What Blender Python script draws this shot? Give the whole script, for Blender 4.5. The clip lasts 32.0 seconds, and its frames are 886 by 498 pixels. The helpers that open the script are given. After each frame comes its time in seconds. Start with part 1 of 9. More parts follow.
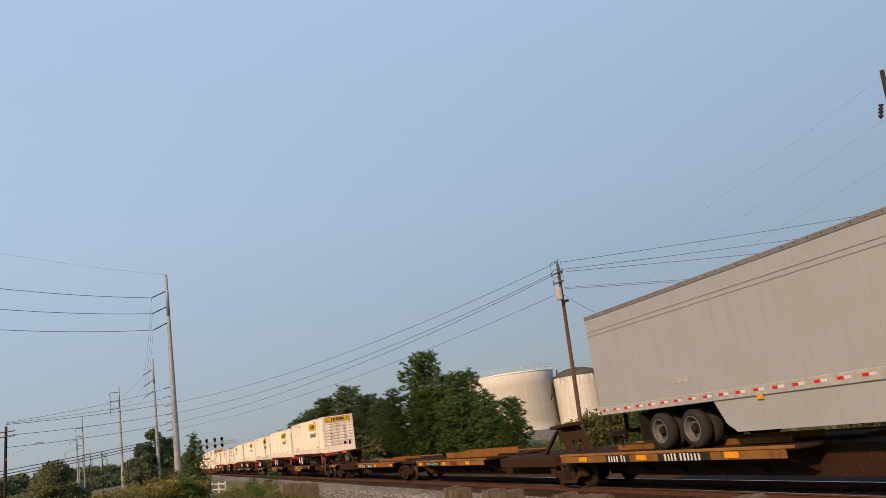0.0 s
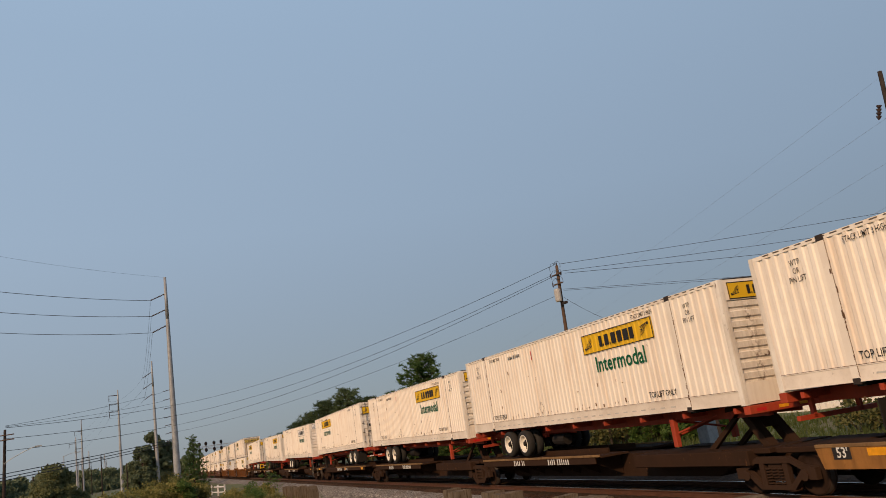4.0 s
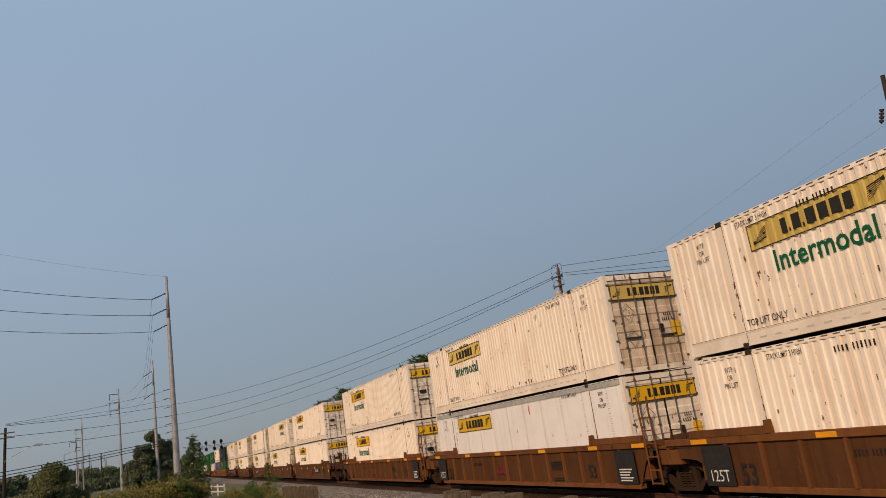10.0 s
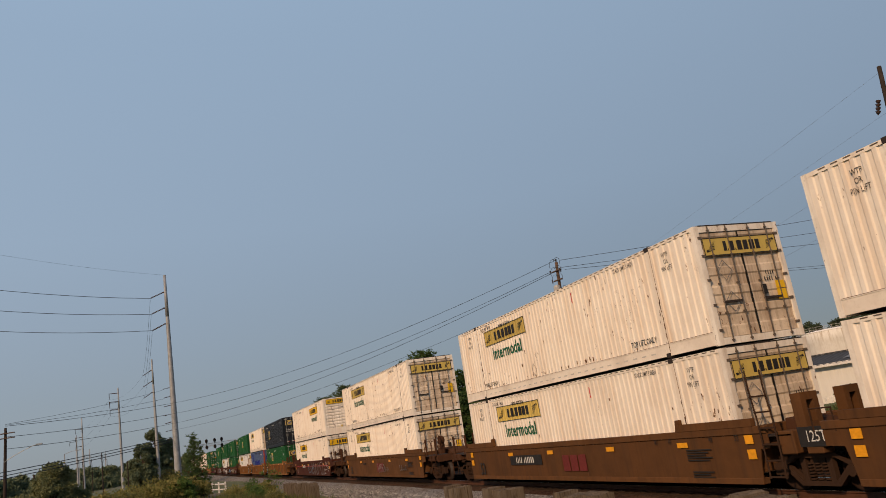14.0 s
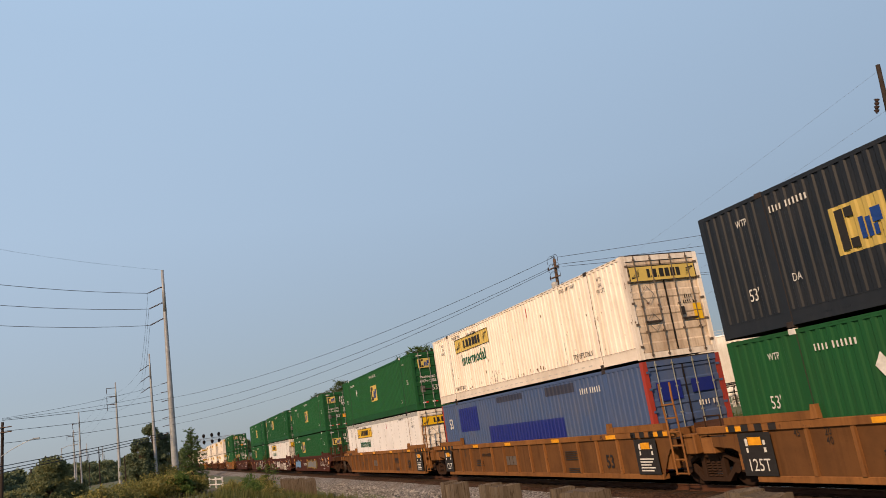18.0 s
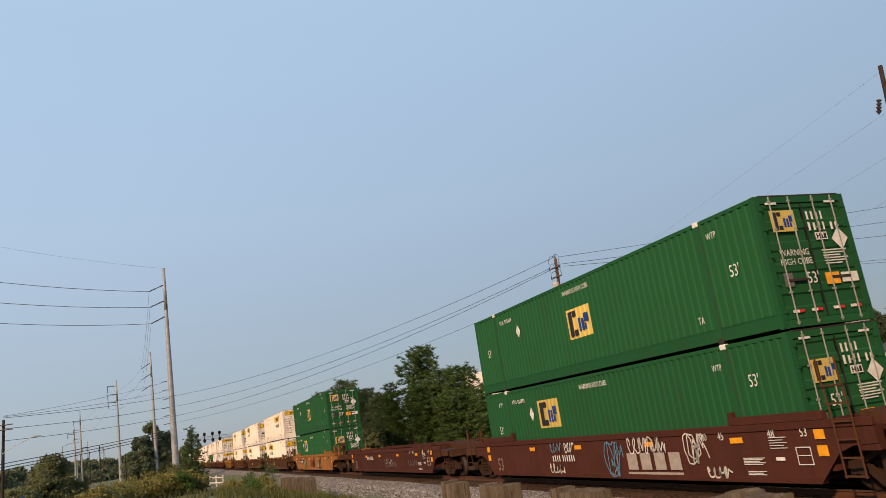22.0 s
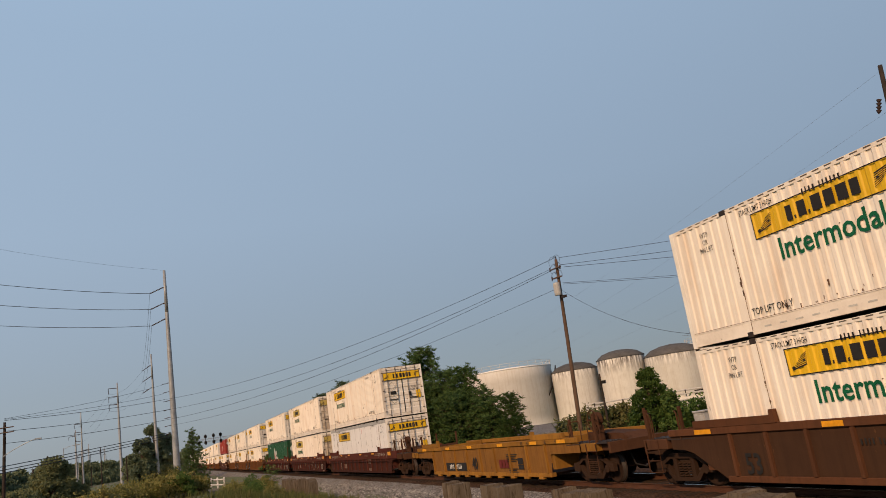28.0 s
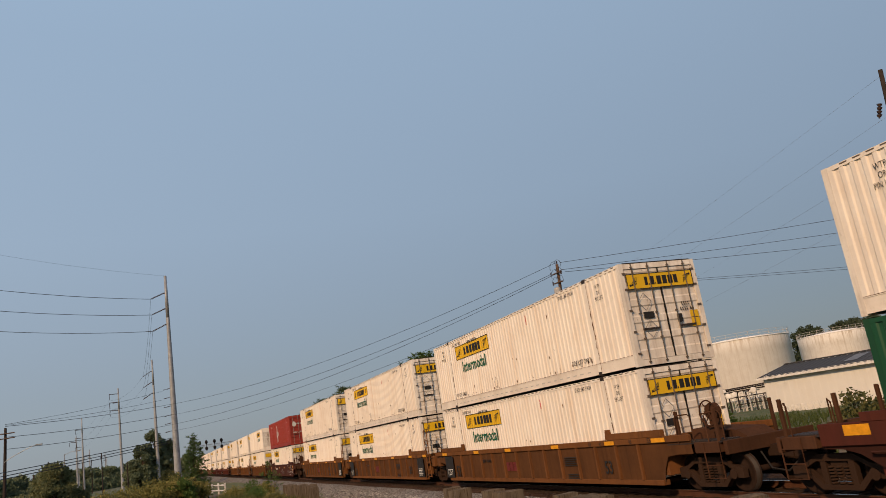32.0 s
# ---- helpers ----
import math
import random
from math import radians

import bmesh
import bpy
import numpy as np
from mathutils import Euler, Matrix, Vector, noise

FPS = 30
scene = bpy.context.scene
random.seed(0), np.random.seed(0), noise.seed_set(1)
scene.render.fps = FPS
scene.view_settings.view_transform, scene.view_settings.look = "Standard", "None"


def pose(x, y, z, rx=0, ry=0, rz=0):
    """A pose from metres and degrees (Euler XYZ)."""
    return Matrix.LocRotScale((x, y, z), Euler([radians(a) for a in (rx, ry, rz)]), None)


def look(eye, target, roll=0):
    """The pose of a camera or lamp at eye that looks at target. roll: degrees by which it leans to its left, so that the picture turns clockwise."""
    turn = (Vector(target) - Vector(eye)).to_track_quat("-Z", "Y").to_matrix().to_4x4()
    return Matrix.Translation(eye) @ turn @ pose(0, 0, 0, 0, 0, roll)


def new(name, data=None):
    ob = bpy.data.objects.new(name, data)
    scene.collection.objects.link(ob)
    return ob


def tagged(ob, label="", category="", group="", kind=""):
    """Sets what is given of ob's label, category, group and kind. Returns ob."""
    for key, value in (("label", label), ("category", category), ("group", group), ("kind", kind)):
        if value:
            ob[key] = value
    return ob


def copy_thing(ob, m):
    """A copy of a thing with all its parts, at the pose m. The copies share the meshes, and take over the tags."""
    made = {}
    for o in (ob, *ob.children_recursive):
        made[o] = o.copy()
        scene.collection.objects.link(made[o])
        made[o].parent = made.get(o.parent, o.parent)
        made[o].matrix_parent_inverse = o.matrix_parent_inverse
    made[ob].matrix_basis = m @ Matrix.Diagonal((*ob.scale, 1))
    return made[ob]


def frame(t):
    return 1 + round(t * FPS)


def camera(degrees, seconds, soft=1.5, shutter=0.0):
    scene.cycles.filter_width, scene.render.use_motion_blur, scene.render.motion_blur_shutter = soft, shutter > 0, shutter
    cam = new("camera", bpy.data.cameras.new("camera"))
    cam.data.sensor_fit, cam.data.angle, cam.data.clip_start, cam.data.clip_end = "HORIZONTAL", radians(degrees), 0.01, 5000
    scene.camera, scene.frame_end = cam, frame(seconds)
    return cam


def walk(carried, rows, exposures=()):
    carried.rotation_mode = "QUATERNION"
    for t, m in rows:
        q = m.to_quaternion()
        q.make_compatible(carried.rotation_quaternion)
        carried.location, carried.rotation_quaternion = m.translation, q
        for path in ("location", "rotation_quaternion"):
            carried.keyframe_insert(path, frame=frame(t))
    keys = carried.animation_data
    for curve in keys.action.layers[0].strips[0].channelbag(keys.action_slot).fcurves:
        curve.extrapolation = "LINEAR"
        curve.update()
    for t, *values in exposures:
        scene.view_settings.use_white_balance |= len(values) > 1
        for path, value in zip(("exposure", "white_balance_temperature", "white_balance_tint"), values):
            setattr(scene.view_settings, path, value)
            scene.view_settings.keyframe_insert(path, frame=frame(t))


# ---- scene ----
cam = camera(60.70, 32.0, soft=0.7, shutter=0.02)
EYE = (0.0, 0.0, 2.444)
# seconds, pitch, roll, yaw of a hand-held camera that stands still
SWAY = [
    (0, 13.44, 8.38, 70.37), (0.5, 13.38, 8.31, 70.31), (1, 13.39, 8.29, 70.26), (1.5, 13.47, 8.39, 70.28),
    (2, 13.52, 8.55, 70.24), (2.5, 13.51, 8.61, 70.18), (3, 13.61, 8.55, 70.28), (3.5, 13.57, 8.54, 70.34),
    (5.5, 13.66, 8.58, 70.28), (6, 13.62, 8.51, 70.35), (6.5, 13.54, 8.40, 70.33), (7, 13.51, 8.33, 70.29),
    (7.5, 13.59, 8.33, 70.30), (8, 13.77, 8.16, 70.23), (8.5, 13.76, 8.02, 70.13), (9, 13.69, 8.16, 70.20),
    (9.5, 13.68, 8.27, 70.29), (10, 13.67, 8.14, 70.34), (10.5, 13.58, 8.00, 70.34), (11, 13.53, 8.29, 70.27),
    (11.5, 13.53, 8.38, 70.21), (12, 13.57, 8.39, 70.23), (12.5, 13.55, 8.53, 70.34), (13, 13.46, 8.64, 70.42),
    (13.5, 13.37, 8.71, 70.44), (14, 13.34, 8.76, 70.35), (14.5, 13.36, 8.91, 70.29), (16.5, 13.11, 8.53, 70.32),
    (17, 13.06, 8.43, 70.19), (17.5, 13.09, 8.44, 70.11), (18, 13.03, 8.51, 70.14), (18.5, 12.97, 8.49, 70.21),
    (19, 12.85, 8.60, 70.20), (19.5, 12.78, 8.69, 70.20), (20, 12.86, 8.62, 70.09), (20.5, 12.91, 8.58, 70.08),
    (21, 12.93, 8.48, 70.25), (21.5, 12.96, 8.40, 70.23), (22, 12.99, 8.29, 70.18), (22.5, 13.01, 8.38, 70.12),
    (23, 13.08, 8.38, 70.13), (23.5, 13.19, 8.44, 70.16), (24, 13.21, 8.41, 70.26), (24.5, 13.21, 8.44, 70.31),
    (25, 13.12, 8.51, 70.33), (25.5, 13.06, 8.67, 70.31), (26, 13.11, 8.69, 70.30), (26.5, 13.15, 8.72, 70.21),
    (28.5, 13.10, 8.36, 70.23), (29, 13.20, 8.25, 70.14), (29.5, 13.25, 8.24, 70.14), (30, 13.20, 8.22, 70.17),
    (30.5, 13.31, 8.35, 70.32), (31, 13.45, 8.48, 70.40), (31.5, 13.48, 8.53, 70.34), (32, 13.48, 8.54, 70.35),
]
# seconds, stops: the clip brightens while dark cars pass
LIGHT = [(0.0, 0.25), (1.0, 0.16), (2.0, 0.06), (3.5, -0.09), (6.0, -0.13), (9.0, -0.12), (10.0, -0.20), (11.0, -0.20), (13.0, -0.20), (14.5, -0.22), (16.5, -0.14), (17.0, -0.08), (17.5, 0.15), (18.0, 0.24), (19.0, 0.12), (20.0, 0.32), (22.0, 0.32), (23.0, 0.26), (24.0, 0.18), (24.5, 0.17), (25.0, 0.08), (26.0, -0.16), (28.5, -0.04), (30.0, -0.17), (31.0, -0.17), (32.0, -0.14)]
walk(cam, [(t, pose(*EYE, 90 + p, r, y)) for t, p, r, y in SWAY], exposures=LIGHT)

# ---- sky and sun ----
world = bpy.data.worlds.new("sky")
scene.world = world
world.use_nodes = True
wn, wl = world.node_tree.nodes, world.node_tree.links
SUN_EL, SUN_AZ = 30.0, -51.0      # degrees; azimuth of the sun seen from the track, from +X towards +Y
sky = wn.new("ShaderNodeTexSky")
sky.sky_type, sky.sun_disc = "NISHITA", False
sky.sun_elevation, sky.sun_rotation = radians(SUN_EL), radians(90 - SUN_AZ)
sky.air_density, sky.dust_density, sky.ozone_density, sky.altitude = 1.0, 1.5, 3.0, 100
wn["Background"].inputs["Strength"].default_value = 0.12
# smoky summer haze: pale blue overhead, greyer and duller towards the horizon all round
coord, sep, haze, mixer = wn.new("ShaderNodeTexCoord"), wn.new("ShaderNodeSeparateXYZ"), wn.new("ShaderNodeValToRGB"), wn.new("ShaderNodeMix")
wl.new(coord.outputs["Generated"], sep.inputs[0])
wl.new(sep.outputs["Z"], haze.inputs["Fac"])
HAZE = ((0.0, (1.90, 2.12, 2.36)), (0.10, (2.07, 2.43, 2.84)), (0.28, (2.60, 3.32, 4.19)), (0.55, (2.98, 4.02, 5.32)), (0.80, (1.7, 2.5, 4.0)), (1.0, (1.1, 1.75, 3.1)))
while len(haze.color_ramp.elements) < len(HAZE):
    haze.color_ramp.elements.new(0.5)
for e, (at, c) in zip(haze.color_ramp.elements, HAZE):
    e.position, e.color = at, (*c, 1)
mixer.data_type, mixer.inputs["Factor"].default_value = "RGBA", 0.85
wl.new(sky.outputs[0], mixer.inputs["A"])
# the haze brightens towards the open country at the far end of the line, low down above all
def ranged(src, lo, hi, at_lo, at_hi):
    node = wn.new("ShaderNodeMapRange")
    for k, v in (("From Min", lo), ("From Max", hi), ("To Min", at_lo), ("To Max", at_hi)):
        node.inputs[k].default_value = v
    wl.new(src, node.inputs["Value"])
    return node.outputs["Result"]


glow, leaned = wn.new("ShaderNodeMath"), wn.new("ShaderNodeVectorMath")
glow.operation, leaned.operation = "MULTIPLY_ADD", "SCALE"
wl.new(ranged(sep.outputs["Y"], -0.2, 0.8, 0.40, -0.18), glow.inputs[0])
wl.new(ranged(sep.outputs["Z"], 0.0, 0.5, 1.0, 0.25), glow.inputs[1])
glow.inputs[2].default_value = 1.02
wl.new(haze.outputs["Color"], leaned.inputs[0])
wl.new(glow.outputs[0], leaned.inputs["Scale"])
wl.new(leaned.outputs["Vector"], mixer.inputs["B"])
wl.new(mixer.outputs["Result"], wn["Background"].inputs["Color"])

sun = new("sun", bpy.data.lights.new("sun", "SUN"))
sun.data.energy, sun.data.angle, sun.data.color = 4.1, radians(1.5), (1.0, 0.66, 0.39)
_sd = Vector((math.cos(radians(SUN_EL)) * math.cos(radians(SUN_AZ)), math.cos(radians(SUN_EL)) * math.sin(radians(SUN_AZ)), math.sin(radians(SUN_EL))))
sun.matrix_basis = look(_sd * 50, (0, 0, 0))
scene.view_settings.exposure = 0.0


# ---- materials ----
def _mat(name, rough=0.6, metal=0.0):
    m = bpy.data.materials.new(name)
    m.use_nodes = True
    b = m.node_tree.nodes["Principled BSDF"]
    b.inputs["Roughness"].default_value, b.inputs["Metallic"].default_value = rough, metal
    return m, m.node_tree.nodes, m.node_tree.links, b


def _coords(n, l, scale=(1, 1, 1)):
    tc, mp = n.new("ShaderNodeTexCoord"), n.new("ShaderNodeMapping")
    mp.inputs["Scale"].default_value = scale
    info = n.new("ShaderNodeObjectInfo")
    mul = n.new("ShaderNodeMath")
    mul.operation, mul.inputs[1].default_value = "MULTIPLY", 37.0
    l.new(info.outputs["Random"], mul.inputs[0])
    comb = n.new("ShaderNodeCombineXYZ")
    l.new(mul.outputs[0], comb.inputs[0]), l.new(mul.outputs[0], comb.inputs[1])
    l.new(tc.outputs["Object"], mp.inputs["Vector"]), l.new(comb.outputs[0], mp.inputs["Location"])
    return mp.outputs[0], info.outputs["Random"]


def _noise(n, l, vec, scale, detail=4.0, rough=0.6):
    t = n.new("ShaderNodeTexNoise")
    t.inputs["Scale"].default_value, t.inputs["Detail"].default_value, t.inputs["Roughness"].default_value = scale, detail, rough
    l.new(vec, t.inputs["Vector"])
    return t.outputs["Fac"]


def _ramp(n, l, fac, a, b):
    r = n.new("ShaderNodeMapRange")
    r.inputs["From Min"].default_value, r.inputs["From Max"].default_value = a, b
    r.clamp = True
    l.new(fac, r.inputs["Value"])
    return r.outputs["Result"]


def _mix(n, l, fac, a, b, mode="MIX"):
    m = n.new("ShaderNodeMix")
    m.data_type, m.blend_type = "RGBA", mode
    for sock, val in ((m.inputs["Factor"], fac), (m.inputs["A"], a), (m.inputs["B"], b)):
        if isinstance(val, (int, float)):
            sock.default_value = val
        elif isinstance(val, tuple):
            sock.default_value = (*val, 1) if len(val) == 3 else val
        else:
            l.new(val, sock)
    return m.outputs["Result"]


def _bump(n, l, b, h, strength, dist):
    u = n.new("ShaderNodeBump")
    u.inputs["Strength"].default_value, u.inputs["Distance"].default_value = strength, dist
    l.new(h, u.inputs["Height"])
    l.new(u.outputs[0], b.inputs["Normal"])


def paint(name, col, dirt=(0.16, 0.10, 0.06), amount=0.35, rust=0.0, rough=0.5, streak=True, vary=0.12, spec=0.25, run=None):
    """Weathered vehicle paint: broad grime, vertical streaks, fine specks and rust spots."""
    m, n, l, b = _mat(name, rough)
    vec, rnd = _coords(n, l)
    big = _noise(n, l, vec, 0.9, 5, 0.65)
    fine = _noise(n, l, vec, 14.0, 4, 0.7)
    c = _mix(n, l, _ramp(n, l, rnd, 0, 1), tuple(x * (1 - vary) for x in col), tuple(min(x * (1 + vary), 0.95) for x in col))
    c = _mix(n, l, _ramp(n, l, big, 0.42, 0.85), c, _mix(n, l, amount, c, dirt))
    if streak:
        sv, _ = _coords(n, l, (7.0, 7.0, 0.35))
        st = _noise(n, l, sv, 1.0, 3, 0.6)
        c = _mix(n, l, _ramp(n, l, st, 0.50, 0.88), c, _mix(n, l, amount * 1.1, c, dirt))
    if run:
        rv2, _ = _coords(n, l, (2.6, 2.6, 0.10))
        c = _mix(n, l, _ramp(n, l, _noise(n, l, rv2, 1.0, 4, 0.55), 0.50, 0.74), c, _mix(n, l, 0.45, c, run))
    c = _mix(n, l, _ramp(n, l, fine, 0.55, 0.9), c, _mix(n, l, amount * 0.6, c, dirt))
    b.inputs["Specular IOR Level"].default_value = spec
    if rust:
        rv = _noise(n, l, vec, 5.0, 6, 0.75)
        c = _mix(n, l, _ramp(n, l, rv, 0.74 - 0.18 * rust, 0.80 - 0.12 * rust), c, (0.11, 0.04, 0.018))
    if rust >= 0.28 and run:
        dv, _ = _coords(n, l, (9.0, 9.0, 3.4))
        speck = _ramp(n, l, _noise(n, l, dv, 1.0, 3, 0.7), 0.635, 0.685)
        where = _ramp(n, l, _noise(n, l, vec, 0.55, 2, 0.5), 0.50, 0.58)
        both = n.new("ShaderNodeMath")
        both.operation = "MULTIPLY"
        l.new(speck, both.inputs[0]), l.new(where, both.inputs[1])
        c = _mix(n, l, both.outputs[0], c, (0.10, 0.045, 0.020))
    l.new(c, b.inputs["Base Color"])
    rr = n.new("ShaderNodeMapRange")
    rr.inputs["To Min"].default_value, rr.inputs["To Max"].default_value = rough - 0.08, min(rough + 0.25, 1)
    l.new(big, rr.inputs["Value"])
    l.new(rr.outputs["Result"], b.inputs["Roughness"])
    _bump(n, l, b, fine, 0.12, 0.01)
    return m


def plain(name, col, rough=0.6, metal=0.0, scale=6.0, amt=0.25, bump=0.1, spec=0.2):
    """A plain surface with a light grain and broad tone changes."""
    m, n, l, b = _mat(name, rough, metal)
    vec, rnd = _coords(n, l)
    f = _noise(n, l, vec, scale, 5, 0.65)
    g = _noise(n, l, vec, scale * 0.13, 3, 0.5)
    c = _mix(n, l, _ramp(n, l, f, 0.3, 0.75), tuple(x * (1 - amt) for x in col), tuple(min(x * (1 + amt), 0.95) for x in col))
    c = _mix(n, l, _ramp(n, l, g, 0.35, 0.7), c, _mix(n, l, 0.3, c, tuple(x * 0.6 for x in col)))
    l.new(c, b.inputs["Base Color"])
    b.inputs["Specular IOR Level"].default_value = spec
    if bump:
        _bump(n, l, b, f, 0.35, bump * 0.1)
    return m


def leafy(name, a, b_, trans=0.25):
    """Foliage: each clump differs a little in tone; some light passes through."""
    m, n, l, b = _mat(name, 0.65)
    geo = n.new("ShaderNodeNewGeometry")
    c = _mix(n, l, geo.outputs["Random Per Island"], a, b_)
    l.new(c, b.inputs["Base Color"])
    b.inputs["Specular IOR Level"].default_value = 0.2
    tr, mx = n.new("ShaderNodeBsdfTranslucent"), n.new("ShaderNodeMixShader")
    l.new(c, tr.inputs["Color"])
    mx.inputs["Fac"].default_value = trans
    l.new(b.outputs[0], mx.inputs[1]), l.new(tr.outputs[0], mx.inputs[2])
    l.new(mx.outputs[0], n["Material Output"].inputs["Surface"])
    return m


M_WHITE = paint("white_container_paint", (0.78, 0.71, 0.612), (0.34, 0.20, 0.11), 0.26, rust=0.12, rough=0.5, vary=0.06, run=(0.58, 0.40, 0.25))
M_WHITE_OLD = paint("rust_spotted_container_paint", (0.79, 0.715, 0.612), (0.34, 0.20, 0.11), 0.30, rust=0.31, rough=0.5, vary=0.06, run=(0.58, 0.40, 0.25))
M_WHITE_END = paint("white_end_paint", (0.77, 0.71, 0.62), (0.24, 0.16, 0.10), 0.48, rust=0.30, rough=0.5, vary=0.08, run=(0.30, 0.19, 0.11))
M_PLATE = paint("white_plate_paint", (0.78, 0.75, 0.72), (0.30, 0.26, 0.22), 0.22, rust=0.05, rough=0.35, vary=0.05)
M_GREEN = paint("green_container_paint", (0.0135, 0.078, 0.027), (0.024, 0.050, 0.021), 0.35, rust=0.04, rough=0.6, spec=0.08)
M_DKGREEN = paint("dark_green_container_paint", (0.010, 0.060, 0.026), (0.06, 0.06, 0.035), 0.2, rust=0.03, rough=0.45)
M_BLACK = paint("black_container_paint", (0.010, 0.013, 0.018), (0.045, 0.045, 0.048), 0.30, rust=0.03, rough=0.45)
M_BLUE = paint("faded_blue_container_paint", (0.050, 0.086, 0.19), (0.13, 0.12, 0.11), 0.32, rust=0.05, rough=0.5)
M_BLUEGRIME = paint("dark_blue_grime_patch", (0.022, 0.028, 0.055), (0.07, 0.06, 0.055), 0.4, rust=0.1, rough=0.6)
M_NAVY = paint("navy_patch_paint", (0.008, 0.016, 0.16), (0.04, 0.04, 0.07), 0.2, rough=0.4)
M_RED = paint("red_container_paint", (0.30, 0.035, 0.022), (0.12, 0.05, 0.03), 0.3, rough=0.5)
M_GREYVAN = paint("grey_van_paint", (0.315, 0.325, 0.33), (0.20, 0.18, 0.15), 0.22, rough=0.5, vary=0.03)
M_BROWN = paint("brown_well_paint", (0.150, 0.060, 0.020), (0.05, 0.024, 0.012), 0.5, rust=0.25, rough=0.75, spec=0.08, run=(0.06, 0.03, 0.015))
# side-panel paints: each a darker tone of its car's colour, rust-spotted and streaked
M_BROWNP = paint("dark_brown_panel", (0.100, 0.043, 0.017), (0.035, 0.018, 0.010), 0.6, rust=0.35, rough=0.8, spec=0.06, run=(0.045, 0.022, 0.012))
M_TANP = paint("dark_tan_panel", (0.140, 0.064, 0.024), (0.05, 0.025, 0.013), 0.75, rust=0.45, rough=0.8, spec=0.06, run=(0.075, 0.036, 0.018))
M_MAROONP = paint("dark_maroon_panel", (0.046, 0.017, 0.012), (0.03, 0.014, 0.010), 0.55, rust=0.2, rough=0.8, spec=0.06, run=(0.035, 0.018, 0.013))
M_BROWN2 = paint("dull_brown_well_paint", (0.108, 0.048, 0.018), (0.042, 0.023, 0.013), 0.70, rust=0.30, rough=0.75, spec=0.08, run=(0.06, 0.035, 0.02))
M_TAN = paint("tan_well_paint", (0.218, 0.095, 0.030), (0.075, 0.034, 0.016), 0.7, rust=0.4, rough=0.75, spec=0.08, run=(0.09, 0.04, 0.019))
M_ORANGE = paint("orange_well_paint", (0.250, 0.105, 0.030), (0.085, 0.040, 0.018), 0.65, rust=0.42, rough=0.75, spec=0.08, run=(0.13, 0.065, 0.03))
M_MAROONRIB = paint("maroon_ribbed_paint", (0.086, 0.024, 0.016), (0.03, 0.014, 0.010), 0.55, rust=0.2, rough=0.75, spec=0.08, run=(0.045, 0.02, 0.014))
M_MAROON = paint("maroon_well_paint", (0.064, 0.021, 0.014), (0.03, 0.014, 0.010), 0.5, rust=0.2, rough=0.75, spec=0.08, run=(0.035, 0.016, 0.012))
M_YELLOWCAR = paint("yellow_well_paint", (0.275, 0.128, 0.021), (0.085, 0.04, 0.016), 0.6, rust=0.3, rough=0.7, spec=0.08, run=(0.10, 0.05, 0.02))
M_YELLOWP = paint("dark_yellow_panel", (0.20, 0.092, 0.022), (0.07, 0.035, 0.015), 0.6, rust=0.4, rough=0.75, spec=0.08, run=(0.09, 0.045, 0.018))
M_DOORRUST = paint("rust_streaked_door_paint", (0.66, 0.55, 0.42), (0.15, 0.085, 0.045), 0.85, rust=0.72, rough=0.6, vary=0.08, run=(0.17, 0.085, 0.04))
M_SPINE = paint("spine_car_paint", (0.038, 0.020, 0.012), (0.022, 0.014, 0.010), 0.6, rust=0.3, rough=0.85, spec=0.05, run=(0.03, 0.016, 0.010))
M_DECK = paint("spine_deck_paint", (0.215, 0.092, 0.022), (0.045, 0.025, 0.014), 0.7, rust=0.5, rough=0.8, spec=0.06)
M_DECKTAN = paint("tan_deck_side_paint", (0.27, 0.125, 0.036), (0.07, 0.036, 0.018), 0.6, rust=0.4, rough=0.8, spec=0.06, run=(0.09, 0.045, 0.02))
M_DECKDARK = paint("dark_deck_side", (0.040, 0.022, 0.014), (0.022, 0.014, 0.010), 0.5, rust=0.4, rough=0.85, spec=0.05)
M_WORNRAIL = plain("worn_pale_handrail", (0.13, 0.11, 0.085), 0.6)
M_WORNSILL = paint("worn_cream_sill_paint", (0.225, 0.135, 0.062), (0.05, 0.03, 0.018), 0.75, rust=0.62, rough=0.8, spec=0.06)
M_BOGIE = paint("bogie_steel", (0.039, 0.022, 0.014), (0.025, 0.015, 0.011), 0.5, rust=0.3, rough=0.85, spec=0.05)
M_WHEEL = plain("wheel_steel", (0.030, 0.018, 0.013), 0.95, 0.0, spec=0.03)
M_TREAD = plain("worn_wheel_rim", (0.034, 0.026, 0.021), 0.6, 0.0)
M_ROD = plain("lock_rod_steel", (0.125, 0.097, 0.076), 0.6, 0.1)
M_RODW = plain("pale_lock_rod", (0.25, 0.26, 0.23), 0.5, 0.1)
M_CAST = plain("dark_casting_steel", (0.035, 0.026, 0.022), 0.7)
M_YEL = paint("yellow_sign", (0.66, 0.40, 0.010), (0.35, 0.20, 0.03), 0.25, rough=0.4, streak=False, vary=0.10)
M_YELPALE = paint("faded_yellow_sign", (0.50, 0.37, 0.09), (0.28, 0.20, 0.08), 0.35, rough=0.45, vary=0.15)
M_REFLECT = plain("orange_reflector", (0.72, 0.31, 0.015), 0.35)
M_REFRED = plain("red_reflector", (0.50, 0.02, 0.02), 0.35)
M_INK = plain("black_lettering", (0.022, 0.020, 0.018), 0.6, bump=0)
M_INKG = plain("green_lettering", (0.006, 0.10, 0.042), 0.5, bump=0)
M_INKW = plain("white_lettering", (0.62, 0.60, 0.55), 0.55, bump=0)
